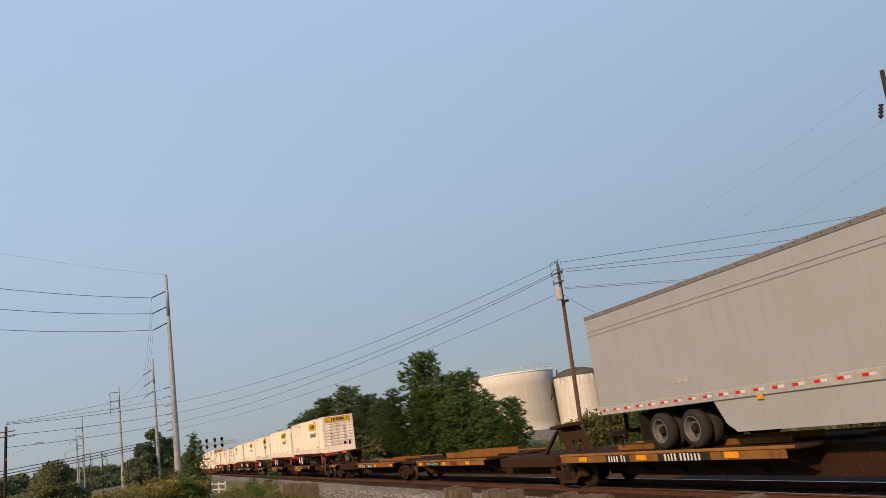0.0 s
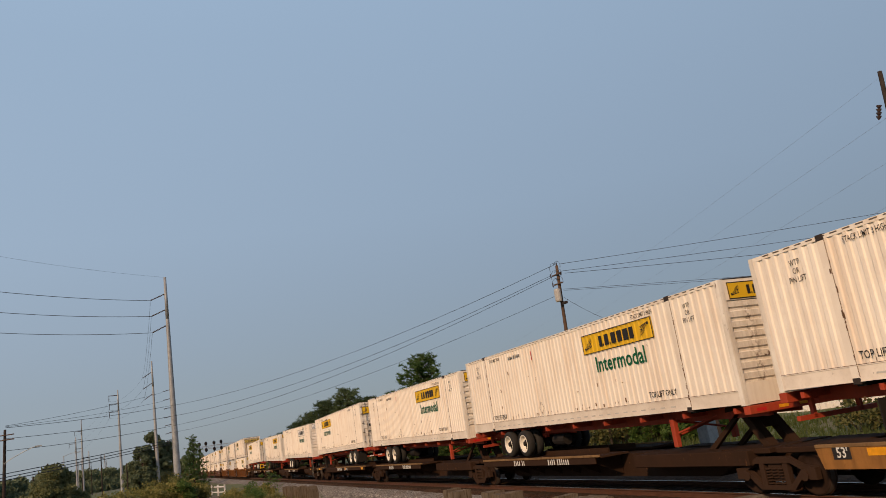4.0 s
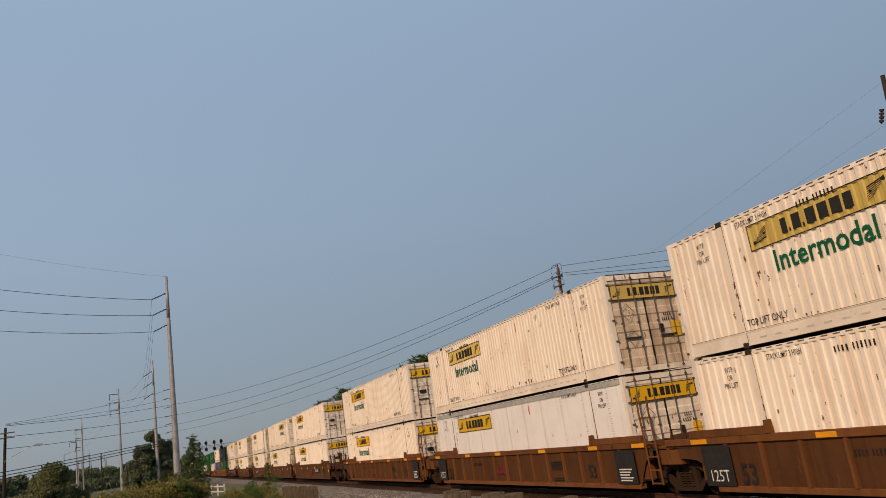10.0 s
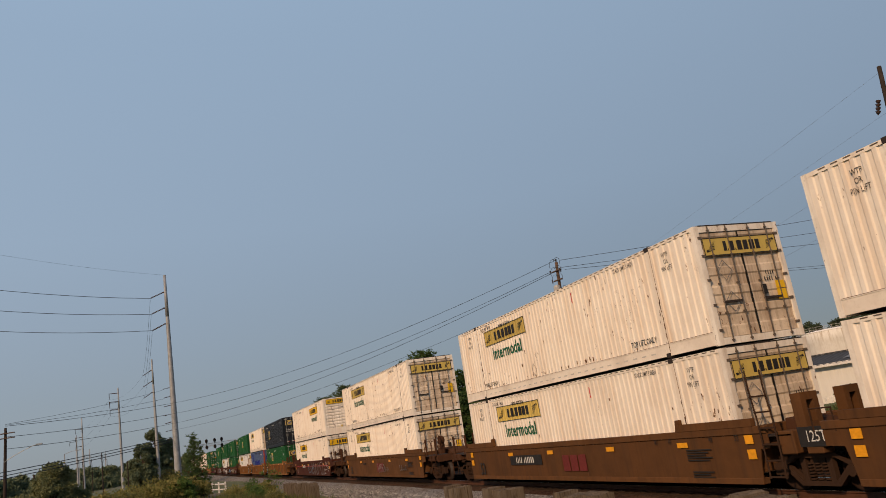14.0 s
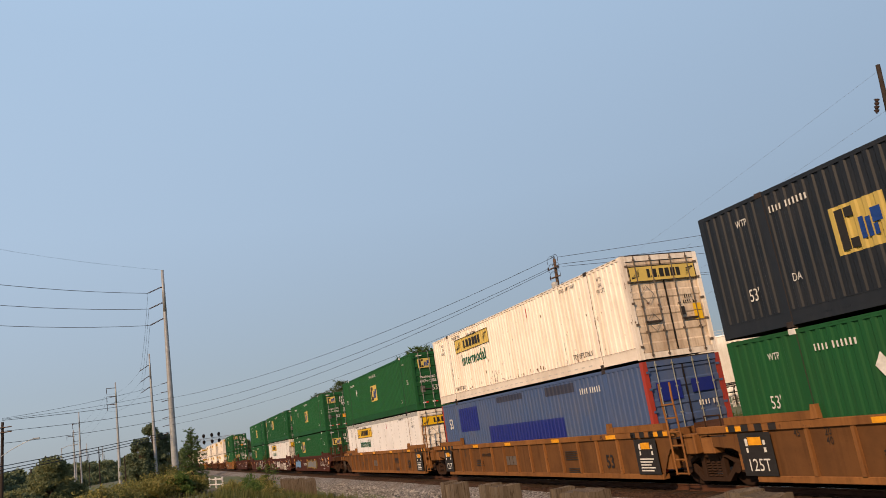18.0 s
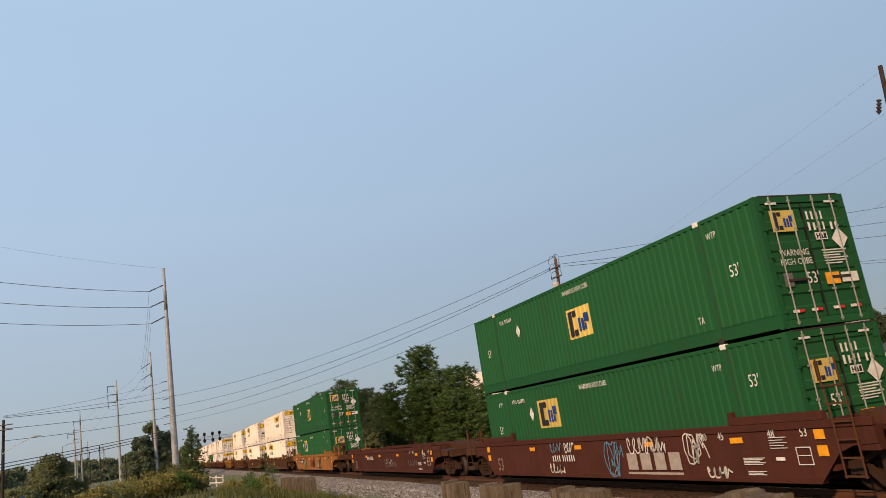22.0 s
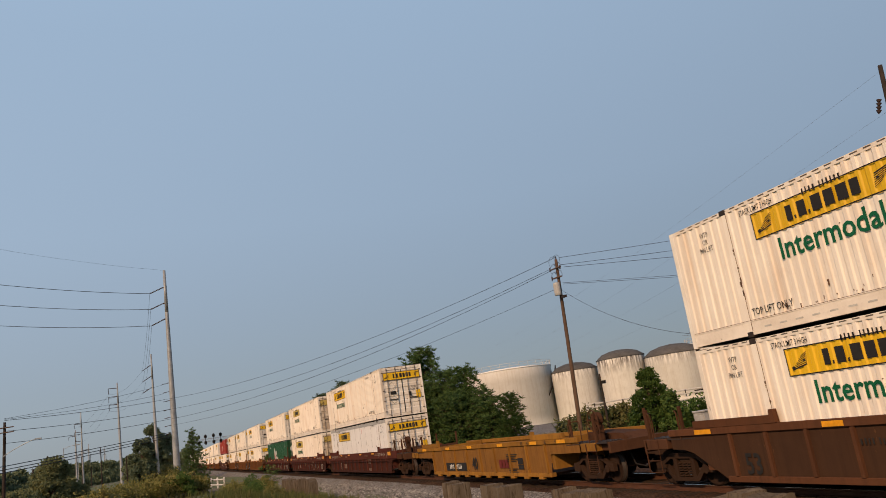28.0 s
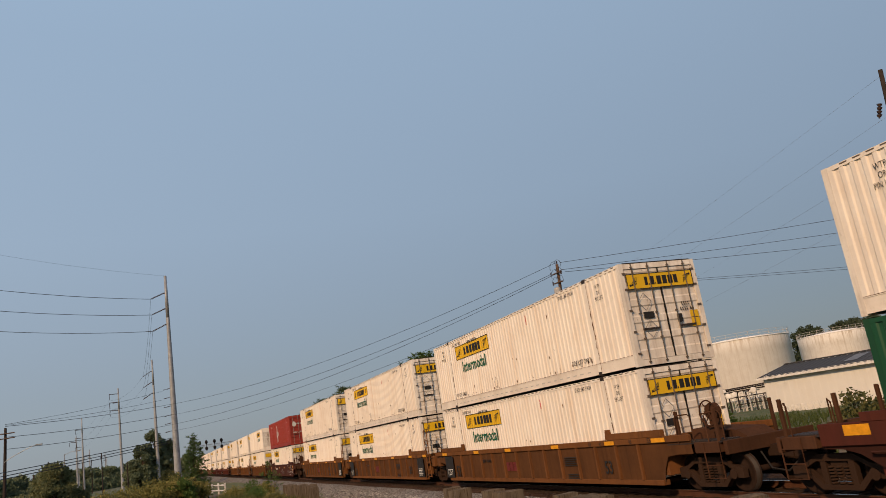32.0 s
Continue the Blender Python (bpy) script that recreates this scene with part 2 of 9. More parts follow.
M_SPRAY = plain("worn_spray_paint", (0.46, 0.42, 0.38), 0.7, bump=0)
M_SPRAYW = plain("white_spray_paint", (0.60, 0.57, 0.52), 0.7, bump=0, amt=0.1)
M_SPRAYSKY = plain("light_blue_spray_paint", (0.17, 0.31, 0.52), 0.7, bump=0, amt=0.1)
M_SPRAYGREY = plain("blue_grey_spray_paint", (0.15, 0.17, 0.20), 0.7, bump=0, amt=0.15)
M_SPRAYGOLD = plain("gold_spray_paint", (0.105, 0.066, 0.014), 0.7, bump=0, amt=0.4)
M_SPRAYYEL = plain("yellow_spray_paint", (0.36, 0.23, 0.015), 0.7, bump=0, amt=0.2)
M_SPRAYDUN = plain("dun_spray_paint", (0.145, 0.120, 0.110), 0.7, bump=0, amt=0.15)
M_SPRAYMOSS = plain("thin_green_spray_paint", (0.125, 0.150, 0.070), 0.7, bump=0, amt=0.3)
M_SPRAYDIM = plain("thin_pale_spray_paint", (0.33, 0.25, 0.17), 0.7, bump=0, amt=0.2)
M_FADEDRED = plain("faded_red_lettering", (0.13, 0.022, 0.018), 0.7, bump=0)
M_SPRAYB = plain("worn_blue_spray_paint", (0.12, 0.24, 0.34), 0.7, bump=0)
M_INKDIM = plain("faded_lettering", (0.33, 0.28, 0.24), 0.6, bump=0)
M_INKBLUE = plain("blue_lettering", (0.012, 0.045, 0.20), 0.5, bump=0)
M_TYRE = plain("tyre_rubber", (0.026, 0.024, 0.022), 0.85)
M_RIM = plain("white_wheel_rim", (0.70, 0.66, 0.58), 0.5, amt=0.12)
M_RIMWORN = plain("worn_cream_wheel_rim", (0.36, 0.29, 0.21), 0.6, amt=0.4)
M_RIMRUST = plain("rusty_orange_wheel_rim", (0.25, 0.095, 0.032), 0.7, amt=0.45)
M_SLOT = plain("dull_cream_slot", (0.50, 0.47, 0.42), 0.6)
M_STENCIL = plain("worn_pinkish_stencil", (0.20, 0.12, 0.085), 0.7, amt=0.5, bump=0)
M_CHASSIS = paint("red_chassis_paint", (0.33, 0.045, 0.018), (0.08, 0.025, 0.015), 0.5, rust=0.2, rough=0.55)
M_POSTRUST = paint("rust_red_post", (0.33, 0.10, 0.045), (0.10, 0.035, 0.02), 0.7, rust=0.4, rough=0.8, spec=0.1, run=(0.12, 0.05, 0.025))
M_DARK = plain("dark_underside", (0.018, 0.015, 0.013), 0.8)
M_RAIL = plain("rusty_rail", (0.080, 0.034, 0.018), 0.7, 0.0)
M_RAILTOP = plain("polished_rail_top", (0.38, 0.35, 0.33), 0.25, 0.9)
M_TIE = plain("weathered_tie", (0.042, 0.029, 0.021), 0.95, scale=9, spec=0.05)
M_WOOD = plain("pole_wood", (0.11, 0.068, 0.045), 0.9, scale=5, amt=0.3)
# a darker tone of the pole wood
M_WOODDARK = plain("dark_pole_wood", (0.035, 0.026, 0.021), 0.9, scale=5, amt=0.3)
# end platforms, posts and ladders: a darker brown than most car paints
M_ENDDARK = paint("dark_end_steel", (0.072, 0.033, 0.018), (0.028, 0.016, 0.010), 0.6, rust=0.3, rough=0.85, spec=0.05)
M_STEELPOLE = plain("galvanised_pole", (0.30, 0.31, 0.32), 0.5, 0.2, scale=2)
M_WIRE = plain("cable", (0.035, 0.037, 0.042), 0.6, bump=0)
M_WIREPALE = plain("weathered_bare_wire", (0.24, 0.26, 0.29), 0.6, bump=0)
M_INSUL = plain("insulator", (0.055, 0.035, 0.03), 0.4)
M_GREYBOX = plain("grey_equipment_paint", (0.37, 0.36, 0.34), 0.5)
M_TANK = paint("tank_paint", (0.76, 0.73, 0.68), (0.40, 0.33, 0.25), 0.30, rust=0.0, rough=0.6, run=(0.52, 0.46, 0.38))
M_TANKROOF = paint("tank_roof", (0.10, 0.095, 0.09), (0.035, 0.03, 0.027), 0.7, rust=0.15, rough=0.85, spec=0.1)
def stained(base, name, col, axis, at, width, z0, z1, scale, lo, hi):
    """A copy of a paint with dark streaks: in bands beside the middle (axis Y), or hanging from a height (axis Z)."""
    m = base.copy()
    m.name = name
    n, l = m.node_tree.nodes, m.node_tree.links
    b = n["Principled BSDF"]
    old = b.inputs["Base Color"].links[0].from_socket
    tc, s = n.new("ShaderNodeTexCoord"), n.new("ShaderNodeSeparateXYZ")
    l.new(tc.outputs["Object"], s.inputs[0])
    vec, _ = _coords(n, l, (scale, scale, scale * (0.12 if axis == "Z" else 0.8)))
    fac = _ramp(n, l, _noise(n, l, vec, 1.0, 4, 0.65), lo, hi)
    mask = _ramp(n, l, s.outputs["Z"], z0, z1)
    if axis == "Y":
        ab, df, ab2 = n.new("ShaderNodeMath"), n.new("ShaderNodeMath"), n.new("ShaderNodeMath")
        ab.operation, df.operation, ab2.operation = "ABSOLUTE", "SUBTRACT", "ABSOLUTE"
        l.new(s.outputs["Y"], ab.inputs[0]), l.new(ab.outputs[0], df.inputs[0]), l.new(df.outputs[0], ab2.inputs[0])
        df.inputs[1].default_value = at
        band = _ramp(n, l, ab2.outputs[0], width, width * 0.3)
        mm = n.new("ShaderNodeMath")
        mm.operation = "MULTIPLY"
        l.new(band, mm.inputs[0]), l.new(mask, mm.inputs[1])
        mask = mm.outputs[0]
    mu = n.new("ShaderNodeMath")
    mu.operation = "MULTIPLY"
    l.new(fac, mu.inputs[0]), l.new(mask, mu.inputs[1])
    l.new(_mix(n, l, mu.outputs[0], old, col), b.inputs["Base Color"])
    return m


M_NOSE = stained(M_WHITE_END, "rust_streaked_front_paint", (0.12, 0.060, 0.028), "Y", 0.58, 0.17, 2.35, 2.15, 7.0, 0.46, 0.66)
M_TANKSOOT = stained(M_TANK, "soot_streaked_tank_paint", (0.12, 0.10, 0.085), "Z", 0, 0, 6.4, 8.8, 2.6, 0.42, 0.60)
M_TANKWORN = stained(M_TANK, "streaked_tank_paint", (0.42, 0.33, 0.23), "Z", 0, 0, 7.0, 10.5, 2.0, 0.50, 0.64)
M_SCUFF = plain("rust_scuffs", (0.13, 0.070, 0.040), 0.8, amt=0.5, bump=0)
M_WHITE_RAIL = paint("scuffed_rail_paint", (0.74, 0.66, 0.56), (0.25, 0.16, 0.09), 0.50, rust=0.42, rough=0.55, vary=0.08, streak=False)
M_RAILGREY = plain("dull_aluminium_rail", (0.17, 0.17, 0.17), 0.6)
M_STEELRIM = plain("dull_steel_rim", (0.115, 0.11, 0.105), 0.5)
M_BLACKPANEL = plain("black_stencil_paint", (0.022, 0.020, 0.019), 0.7)
M_SHED = paint("shed_cladding", (0.66, 0.63, 0.57), (0.45, 0.37, 0.27), 0.18, rough=0.6, streak=False)
M_ROOF = plain("grey_roof_sheet", (0.055, 0.055, 0.056), 0.7)
M_SKYLIGHT = plain("translucent_roof_panel", (0.16, 0.16, 0.16), 0.5)
M_PIPE = plain("galvanised_pipe", (0.55, 0.52, 0.47), 0.45, 0.2)
M_BARK = plain("bark", (0.085, 0.060, 0.045), 0.95, scale=9)
M_PINE = leafy("pine_needles", (0.032, 0.070, 0.018), (0.120, 0.180, 0.050), 0.40)
# far pines: distance haze is mixed into the needle colour
M_FARPINE = leafy("haze_paled_pine_needles", (0.050, 0.082, 0.036), (0.110, 0.145, 0.066), 0.35)
M_YOUNGPINE = leafy("young_pine_needles", (0.048, 0.088, 0.030), (0.130, 0.180, 0.062), 0.35)
M_TALLGRASS = leafy("tall_grass_blades", (0.034, 0.060, 0.014), (0.100, 0.115, 0.034))
M_LEAF = leafy("broad_leaves", (0.036, 0.078, 0.016), (0.110, 0.160, 0.036), 0.35)
M_SHRUB = leafy("shrub_leaves", (0.046, 0.060, 0.018), (0.135, 0.120, 0.040))
M_OLIVE = leafy("olive_leaves", (0.105, 0.128, 0.058), (0.225, 0.225, 0.100), 0.40)
# far trees: paler, greyer leaf colour stands in for distance haze
M_FAR = leafy("haze_paled_leaves", (0.090, 0.122, 0.070), (0.170, 0.195, 0.108), 0.40)
M_GRASS = leafy("grass_blades", (0.055, 0.075, 0.020), (0.145, 0.135, 0.045))
M_VINE = leafy("yellowing_vine_leaves", (0.110, 0.122, 0.030), (0.300, 0.250, 0.078), 0.40)
M_HILL = leafy("hill_leaves", (0.034, 0.050, 0.028), (0.066, 0.086, 0.044))
M_ASPHALT = plain("asphalt", (0.085, 0.082, 0.080), 0.9, scale=20)
M_WHITEPAINT = plain("white_fence_paint", (0.66, 0.63, 0.58), 0.6)


def ground_material():
    m, n, l, b = _mat("dry_grass_and_soil", 0.95)
    vec, _ = _coords(n, l)
    a, c, d = _noise(n, l, vec, 0.06, 5), _noise(n, l, vec, 0.9, 5), _noise(n, l, vec, 9.0, 4)
    col = _mix(n, l, _ramp(n, l, c, 0.35, 0.65), (0.055, 0.085, 0.020), (0.115, 0.115, 0.040))
    col = _mix(n, l, _ramp(n, l, a, 0.50, 0.62), col, (0.16, 0.115, 0.07))
    col = _mix(n, l, _ramp(n, l, d, 0.4, 0.8), col, _mix(n, l, 0.4, col, (0.04, 0.05, 0.015)))
    l.new(col, b.inputs["Base Color"])
    _bump(n, l, b, d, 0.6, 0.06)
    return m


def ballast_material(name, lo, hi):
    m, n, l, b = _mat(name, 0.95)
    b.inputs["Specular IOR Level"].default_value = 0.08
    vec, _ = _coords(n, l)
    v = n.new("ShaderNodeTexVoronoi")
    v.inputs["Scale"].default_value = 15.0
    l.new(vec, v.inputs["Vector"])
    sep = n.new("ShaderNodeSeparateColor")
    l.new(v.outputs["Color"], sep.inputs[0])
    col = _mix(n, l, sep.outputs[0], lo, hi)
    g = _noise(n, l, vec, 0.5, 4)
    col = _mix(n, l, _ramp(n, l, g, 0.45, 0.75), col, _mix(n, l, 0.5, col, (0.12, 0.07, 0.04)))
    l.new(col, b.inputs["Base Color"])
    inv = n.new("ShaderNodeMath")
    inv.operation, inv.inputs[0].default_value = "SUBTRACT", 1.0
    l.new(v.outputs["Distance"], inv.inputs[1])
    _bump(n, l, b, inv.outputs[0], 0.9, 0.05)
    return m


M_GROUND = ground_material()
M_BALLAST = ballast_material("grey_ballast", (0.062, 0.057, 0.052), (0.305, 0.280, 0.252))
# dark stones: rust stain by the rails, painted shade on the far side
M_RUSTSHADE = ballast_material("rust_and_shade_ballast", (0.022, 0.012, 0.007), (0.080, 0.042, 0.024))


# ---- mesh helpers ----
def part(name, bm, material, parent=None, label="", smooth=False):
    """Link a bmesh (or a ready mesh) as one object under a thing or a part."""
    if isinstance(bm, bpy.types.Mesh):
        me = bm
    else:
        me = bpy.data.meshes.new(name)
        bm.to_mesh(me)
        bm.free()
        if smooth:
            me.polygons.foreach_set("use_smooth", [True] * len(me.polygons))
    if not me.materials:
        me.materials.append(material)
    ob = new(name, me)
    if parent is not None:
        ob.parent = parent
    if label:
        tagged(ob, label)
    return ob


def box(bm, x0, x1, y0, y1, z0, z1):
    """A box between two corners, added to bm."""
    v = [bm.verts.new((x, y, z)) for x in (x0, x1) for y in (y0, y1) for z in (z0, z1)]
    for f in ((0, 1, 3, 2), (4, 6, 7, 5), (0, 4, 5, 1), (2, 3, 7, 6), (0, 2, 6, 4), (1, 5, 7, 3)):
        bm.faces.new([v[i] for i in f])
    return v


def boxes(*bs):
    bm = bmesh.new()
    for b in bs:
        box(bm, *b)
    return bm


def chamfer(bm, w=0.01):
    bmesh.ops.bevel(bm, geom=bm.edges[:], offset=w, segments=1, affect="EDGES")
    return bm


def prism(bm, pts, y0, y1):
    """A polygon in the XZ plane, drawn out from y0 to y1."""
    a = [bm.verts.new((x, y0, z)) for x, z in pts]
    b = [bm.verts.new((x, y1, z)) for x, z in pts]
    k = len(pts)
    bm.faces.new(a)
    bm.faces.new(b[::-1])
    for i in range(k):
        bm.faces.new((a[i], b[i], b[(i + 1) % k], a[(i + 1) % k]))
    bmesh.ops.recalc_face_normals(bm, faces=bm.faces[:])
    return bm


def tube(bm, p0, p1, r0, r1=None, sides=8, caps=True):
    """A straight tapered tube between two points."""
    r1 = r0 if r1 is None else r1
    p0, p1 = Vector(p0), Vector(p1)
    d = (p1 - p0).normalized()
    u = d.orthogonal().normalized()
    w = d.cross(u)
    rings = []
    for p, r in ((p0, r0), (p1, r1)):
        rings.append([bm.verts.new(p + (u * math.cos(a) + w * math.sin(a)) * r) for a in [2 * math.pi * i / sides for i in range(sides)]])
    for i in range(sides):
        j = (i + 1) % sides
        bm.faces.new((rings[0][i], rings[0][j], rings[1][j], rings[1][i]))
    if caps:
        bm.faces.new(rings[0][::-1])
        bm.faces.new(rings[1])
    return bm


def path_tube(bm, pts, r, sides=5):
    """One unbroken tube along a line of points."""
    pts = [Vector(p) for p in pts]
    rings = []
    for i, p in enumerate(pts):
        d = (pts[min(i + 1, len(pts) - 1)] - pts[max(i - 1, 0)]).normalized()
        u = d.cross(Vector((0.31, 0.17, 0.94))).normalized()
        w = d.cross(u)
        rings.append([bm.verts.new(p + (u * math.cos(a) + w * math.sin(a)) * r) for a in [2 * math.pi * k / sides for k in range(sides)]])
    for a, b in zip(rings, rings[1:]):
        for k in range(sides):
            j = (k + 1) % sides
            bm.faces.new((a[k], a[j], b[j], b[k]))
    bm.faces.new(rings[0][::-1])
    bm.faces.new(rings[-1])
    return bm


def lathe(bm, profile, sides=24, axis="z", at=(0, 0, 0), caps=True):
    """Turn a profile of (radius, height) round an axis through at."""
    rings = []
    o = Vector(at)
    for r, h in profile:
        ring = []
        for i in range(sides):
            a = 2 * math.pi * i / sides
            c, s = math.cos(a) * r, math.sin(a) * r
            ring.append(bm.verts.new(o + Vector((c, s, h) if axis == "z" else (c, h, s))))
        rings.append(ring)
    for r0, r1 in zip(rings, rings[1:]):
        for i in range(sides):
            j = (i + 1) % sides
            bm.faces.new((r0[i], r0[j], r1[j], r1[i]))
    for ring, rev in ((rings[0], True), (rings[-1], False)) if caps else ():
        if (ring[0].co - ring[len(ring) // 2].co).length > 1e-4:
            bm.faces.new(ring[::-1] if rev else ring)
    return bm


_TEXT = {}


def text_mesh(words, height, squeeze=0.8, bold=0.0):
    """The words as a flat mesh of that letter height, centred, in the XY plane."""
    key = (words, height, squeeze, bold)
    if key not in _TEXT:
        cu = bpy.data.curves.new("lettering", "FONT")
        cu.body, cu.size, cu.resolution_u, cu.offset = words, 1.0, 2, bold
        cu.align_x, cu.align_y = "CENTER", "CENTER"
        ob = new("lettering", cu)
        bpy.context.view_layer.update()
        me = bpy.data.meshes.new_from_object(ob.evaluated_get(bpy.context.evaluated_depsgraph_get()))
        bpy.data.objects.remove(ob)
        k = height / 0.69
        me.transform(Matrix.Diagonal((k * squeeze, k, 1, 1)))
        _TEXT[key] = me
    return _TEXT[key]


FACE = {"near": Matrix(((1, 0, 0, 0), (0, 0, -1, 0), (0, 1, 0, 0), (0, 0, 0, 1))),
        "far": Matrix(((-1, 0, 0, 0), (0, 0, 1, 0), (0, 1, 0, 0), (0, 0, 0, 1))),
        "front": Matrix(((0, 0, 1, 0), (1, 0, 0, 0), (0, 1, 0, 0), (0, 0, 0, 1))),
        "back": Matrix(((0, 0, -1, 0), (-1, 0, 0, 0), (0, 1, 0, 0), (0, 0, 0, 1)))}


def lettered(words, height, mat, parent, face, at, squeeze=0.8, bold=0.0, name="lettering", italic=False):
    """Words on a wall: face near (-Y), far (+Y), front (+X) or back (-X)."""
    src = text_mesh(words, height, squeeze, bold)
    key = (words, height, squeeze, bold, mat.name)
    if key not in _TEXT:
        me = src.copy()
        me.materials.clear()
        me.materials.append(mat)
        _TEXT[key] = me
    ob = part(name, _TEXT[key], mat, parent)
    ob.matrix_basis = Matrix.Translation(at) @ FACE[face]
    return ob


def flat(rects, th=0.004):
    """Thin plates in the XY plane, from (x0, x1, y0, y1) each."""
    bm = bmesh.new()
    for x0, x1, y0, y1 in rects:
        box(bm, x0, x1, y0, y1, 0, th)
    return bm


def stuck(name, bm, mat, parent, face, at, label=""):
    ob = part(name, bm, mat, parent, label)
    ob.matrix_basis = Matrix.Translation(at) @ FACE[face]
    if name in ("number_mark", "name_mark", "owner_mark", "capacity_mark", "notice_text", "house_mark_stripe"):
        tagged(ob, kind="stuff")
    return ob


def empty(name):
    ob = new(name)
    ob.empty_display_size = 0.5
    return ob

# ---- containers ----
TRACK_Y = 13.50          # centre line of the track
SPEED = 21.8             # metres a second, towards +X
CL, CW, CH = 16.154, 2.591, 2.896
HL, HW = CL / 2, CW / 2


def rib_line(x0, x1, pitch, depth):
    """Breakpoints (x, inset) of a trapezoid corrugation from x0 to x1."""
    k = max(1, round((x1 - x0) / pitch))
    p = (x1 - x0) / k
    pts = []
    for i in range(k):
        a = x0 + i * p
        pts += [(a, 0.0), (a + 0.36 * p, 0.0), (a + 0.50 * p, depth), (a + 0.86 * p, depth)]
    return pts + [(x1, 0.0)]


def inset_at(line, x):
    for (a, da), (b, db) in zip(line, line[1:]):
        if a <= x <= b:
            return da + (db - da) * (x - a) / (b - a)
    return 0.0


def sheet(line, y, z0, z1, out):
    """A corrugated upright sheet along X; out is -1 or +1, the way that it faces."""
    bm = bmesh.new()
    lo = [bm.verts.new((x, y - out * d, z0)) for x, d in line]
    hi = [bm.verts.new((x, y - out * d, z1)) for x, d in line]
    for i in range(len(line) - 1):
        f = (lo[i], lo[i + 1], hi[i + 1], hi[i])
        bm.faces.new(f if out < 0 else f[::-1])
    return bm


def brand_strip(w, h):
    """Dark shapes of a lettered strip: a double border, six letter-sized bars with two dots, and hatched fans at both ends."""
    b = 0.022
    r = [(-w / 2, w / 2, -h / 2, -h / 2 + b), (-w / 2, w / 2, h / 2 - b, h / 2), (-w / 2, -w / 2 + b, -h / 2, h / 2), (w / 2 - b, w / 2, -h / 2, h / 2)]
    x = -0.235 * w
    for k, gap, dot in ((0.042, 0.012, 1), (0.058, 0.012, 1), (0.066, 0.020, 0), (0.064, 0.020, 0), (0.068, 0.018, 0), (0.056, 0.0, 0)):
        r.append((x, x + k * w, -0.27 * h, 0.27 * h))
        x += (k + gap) * w
        if dot:
            r.append((x, x + 0.012 * w, -0.27 * h, -0.15 * h))
            x += 0.030 * w
    bm = flat(r)
    for sx in (-1, 1):
        # a slanted band with fine lines fanning from it
        for k in range(7):
            x0, y0 = sx * (0.465 - 0.012 * k) * w, sx * (0.34 - 0.07 * k) * h - (0.06 * h if sx > 0 else -0.06 * h)
            x1, y1 = sx * (0.355 - 0.002 * k) * w, y0 - sx * 0.14 * h
            t = (0.011 if k else 0.024) * h
            bm.faces.new([bm.verts.new(p) for p in ((x0, y0 - t, 0.004), (x1, y1 - t, 0.004), (x1, y1 + t, 0.004), (x0, y0 + t, 0.004))][::sx])
        for u, v, q in ((0.455, 0.30, 0.055), (0.37, -0.02, 0.04)):
            cx, cy = sx * u * w, sx * v * h * 0.7
            bm.faces.new([bm.verts.new((cx + math.cos(a) * q * h * 1.5, cy + math.sin(a) * q * h, 0.0045)) for a in [math.tau * i / 8 for i in range(8)]])
    return bm


def square_mark(w, h):
    """Two-coloured block mark: dark blocks and blue blocks."""
    dark = flat([(-0.40 * w, -0.24 * w, -0.42 * h, 0.42 * h), (-0.22 * w, -0.06 * w, -0.42 * h, -0.22 * h), (-0.22 * w, -0.06 * w, 0.22 * h, 0.42 * h)])
    blue = flat([(0.00 * w, 0.09 * w, -0.30 * h, 0.14 * h), (0.12 * w, 0.21 * w, -0.30 * h, 0.10 * h), (0.24 * w, 0.42 * w, -0.05 * h, 0.24 * h), (0.24 * w, 0.32 * w, -0.30 * h, -0.08 * h)])
    return dark, blue


def bars(n, h, gap=0.35, seed=1, wide=0.28):
    """A row of n small bars in place of a mark that is not lettered."""
    rnd = random.Random(seed)
    r, x = [], 0.0
    for i in range(n):
        w = h * wide * rnd.choice((1.0, 1.14, 0.86))
        r.append((x, x + w, 0, h * rnd.choice((1, 1, 0.9))))
        x += w + h * (gap * (2.2 if i == 3 else 0.8) + 0.16)
    return flat([(a - x / 2, b - x / 2, c - h / 2, d - h / 2) for a, b, c, d in r])


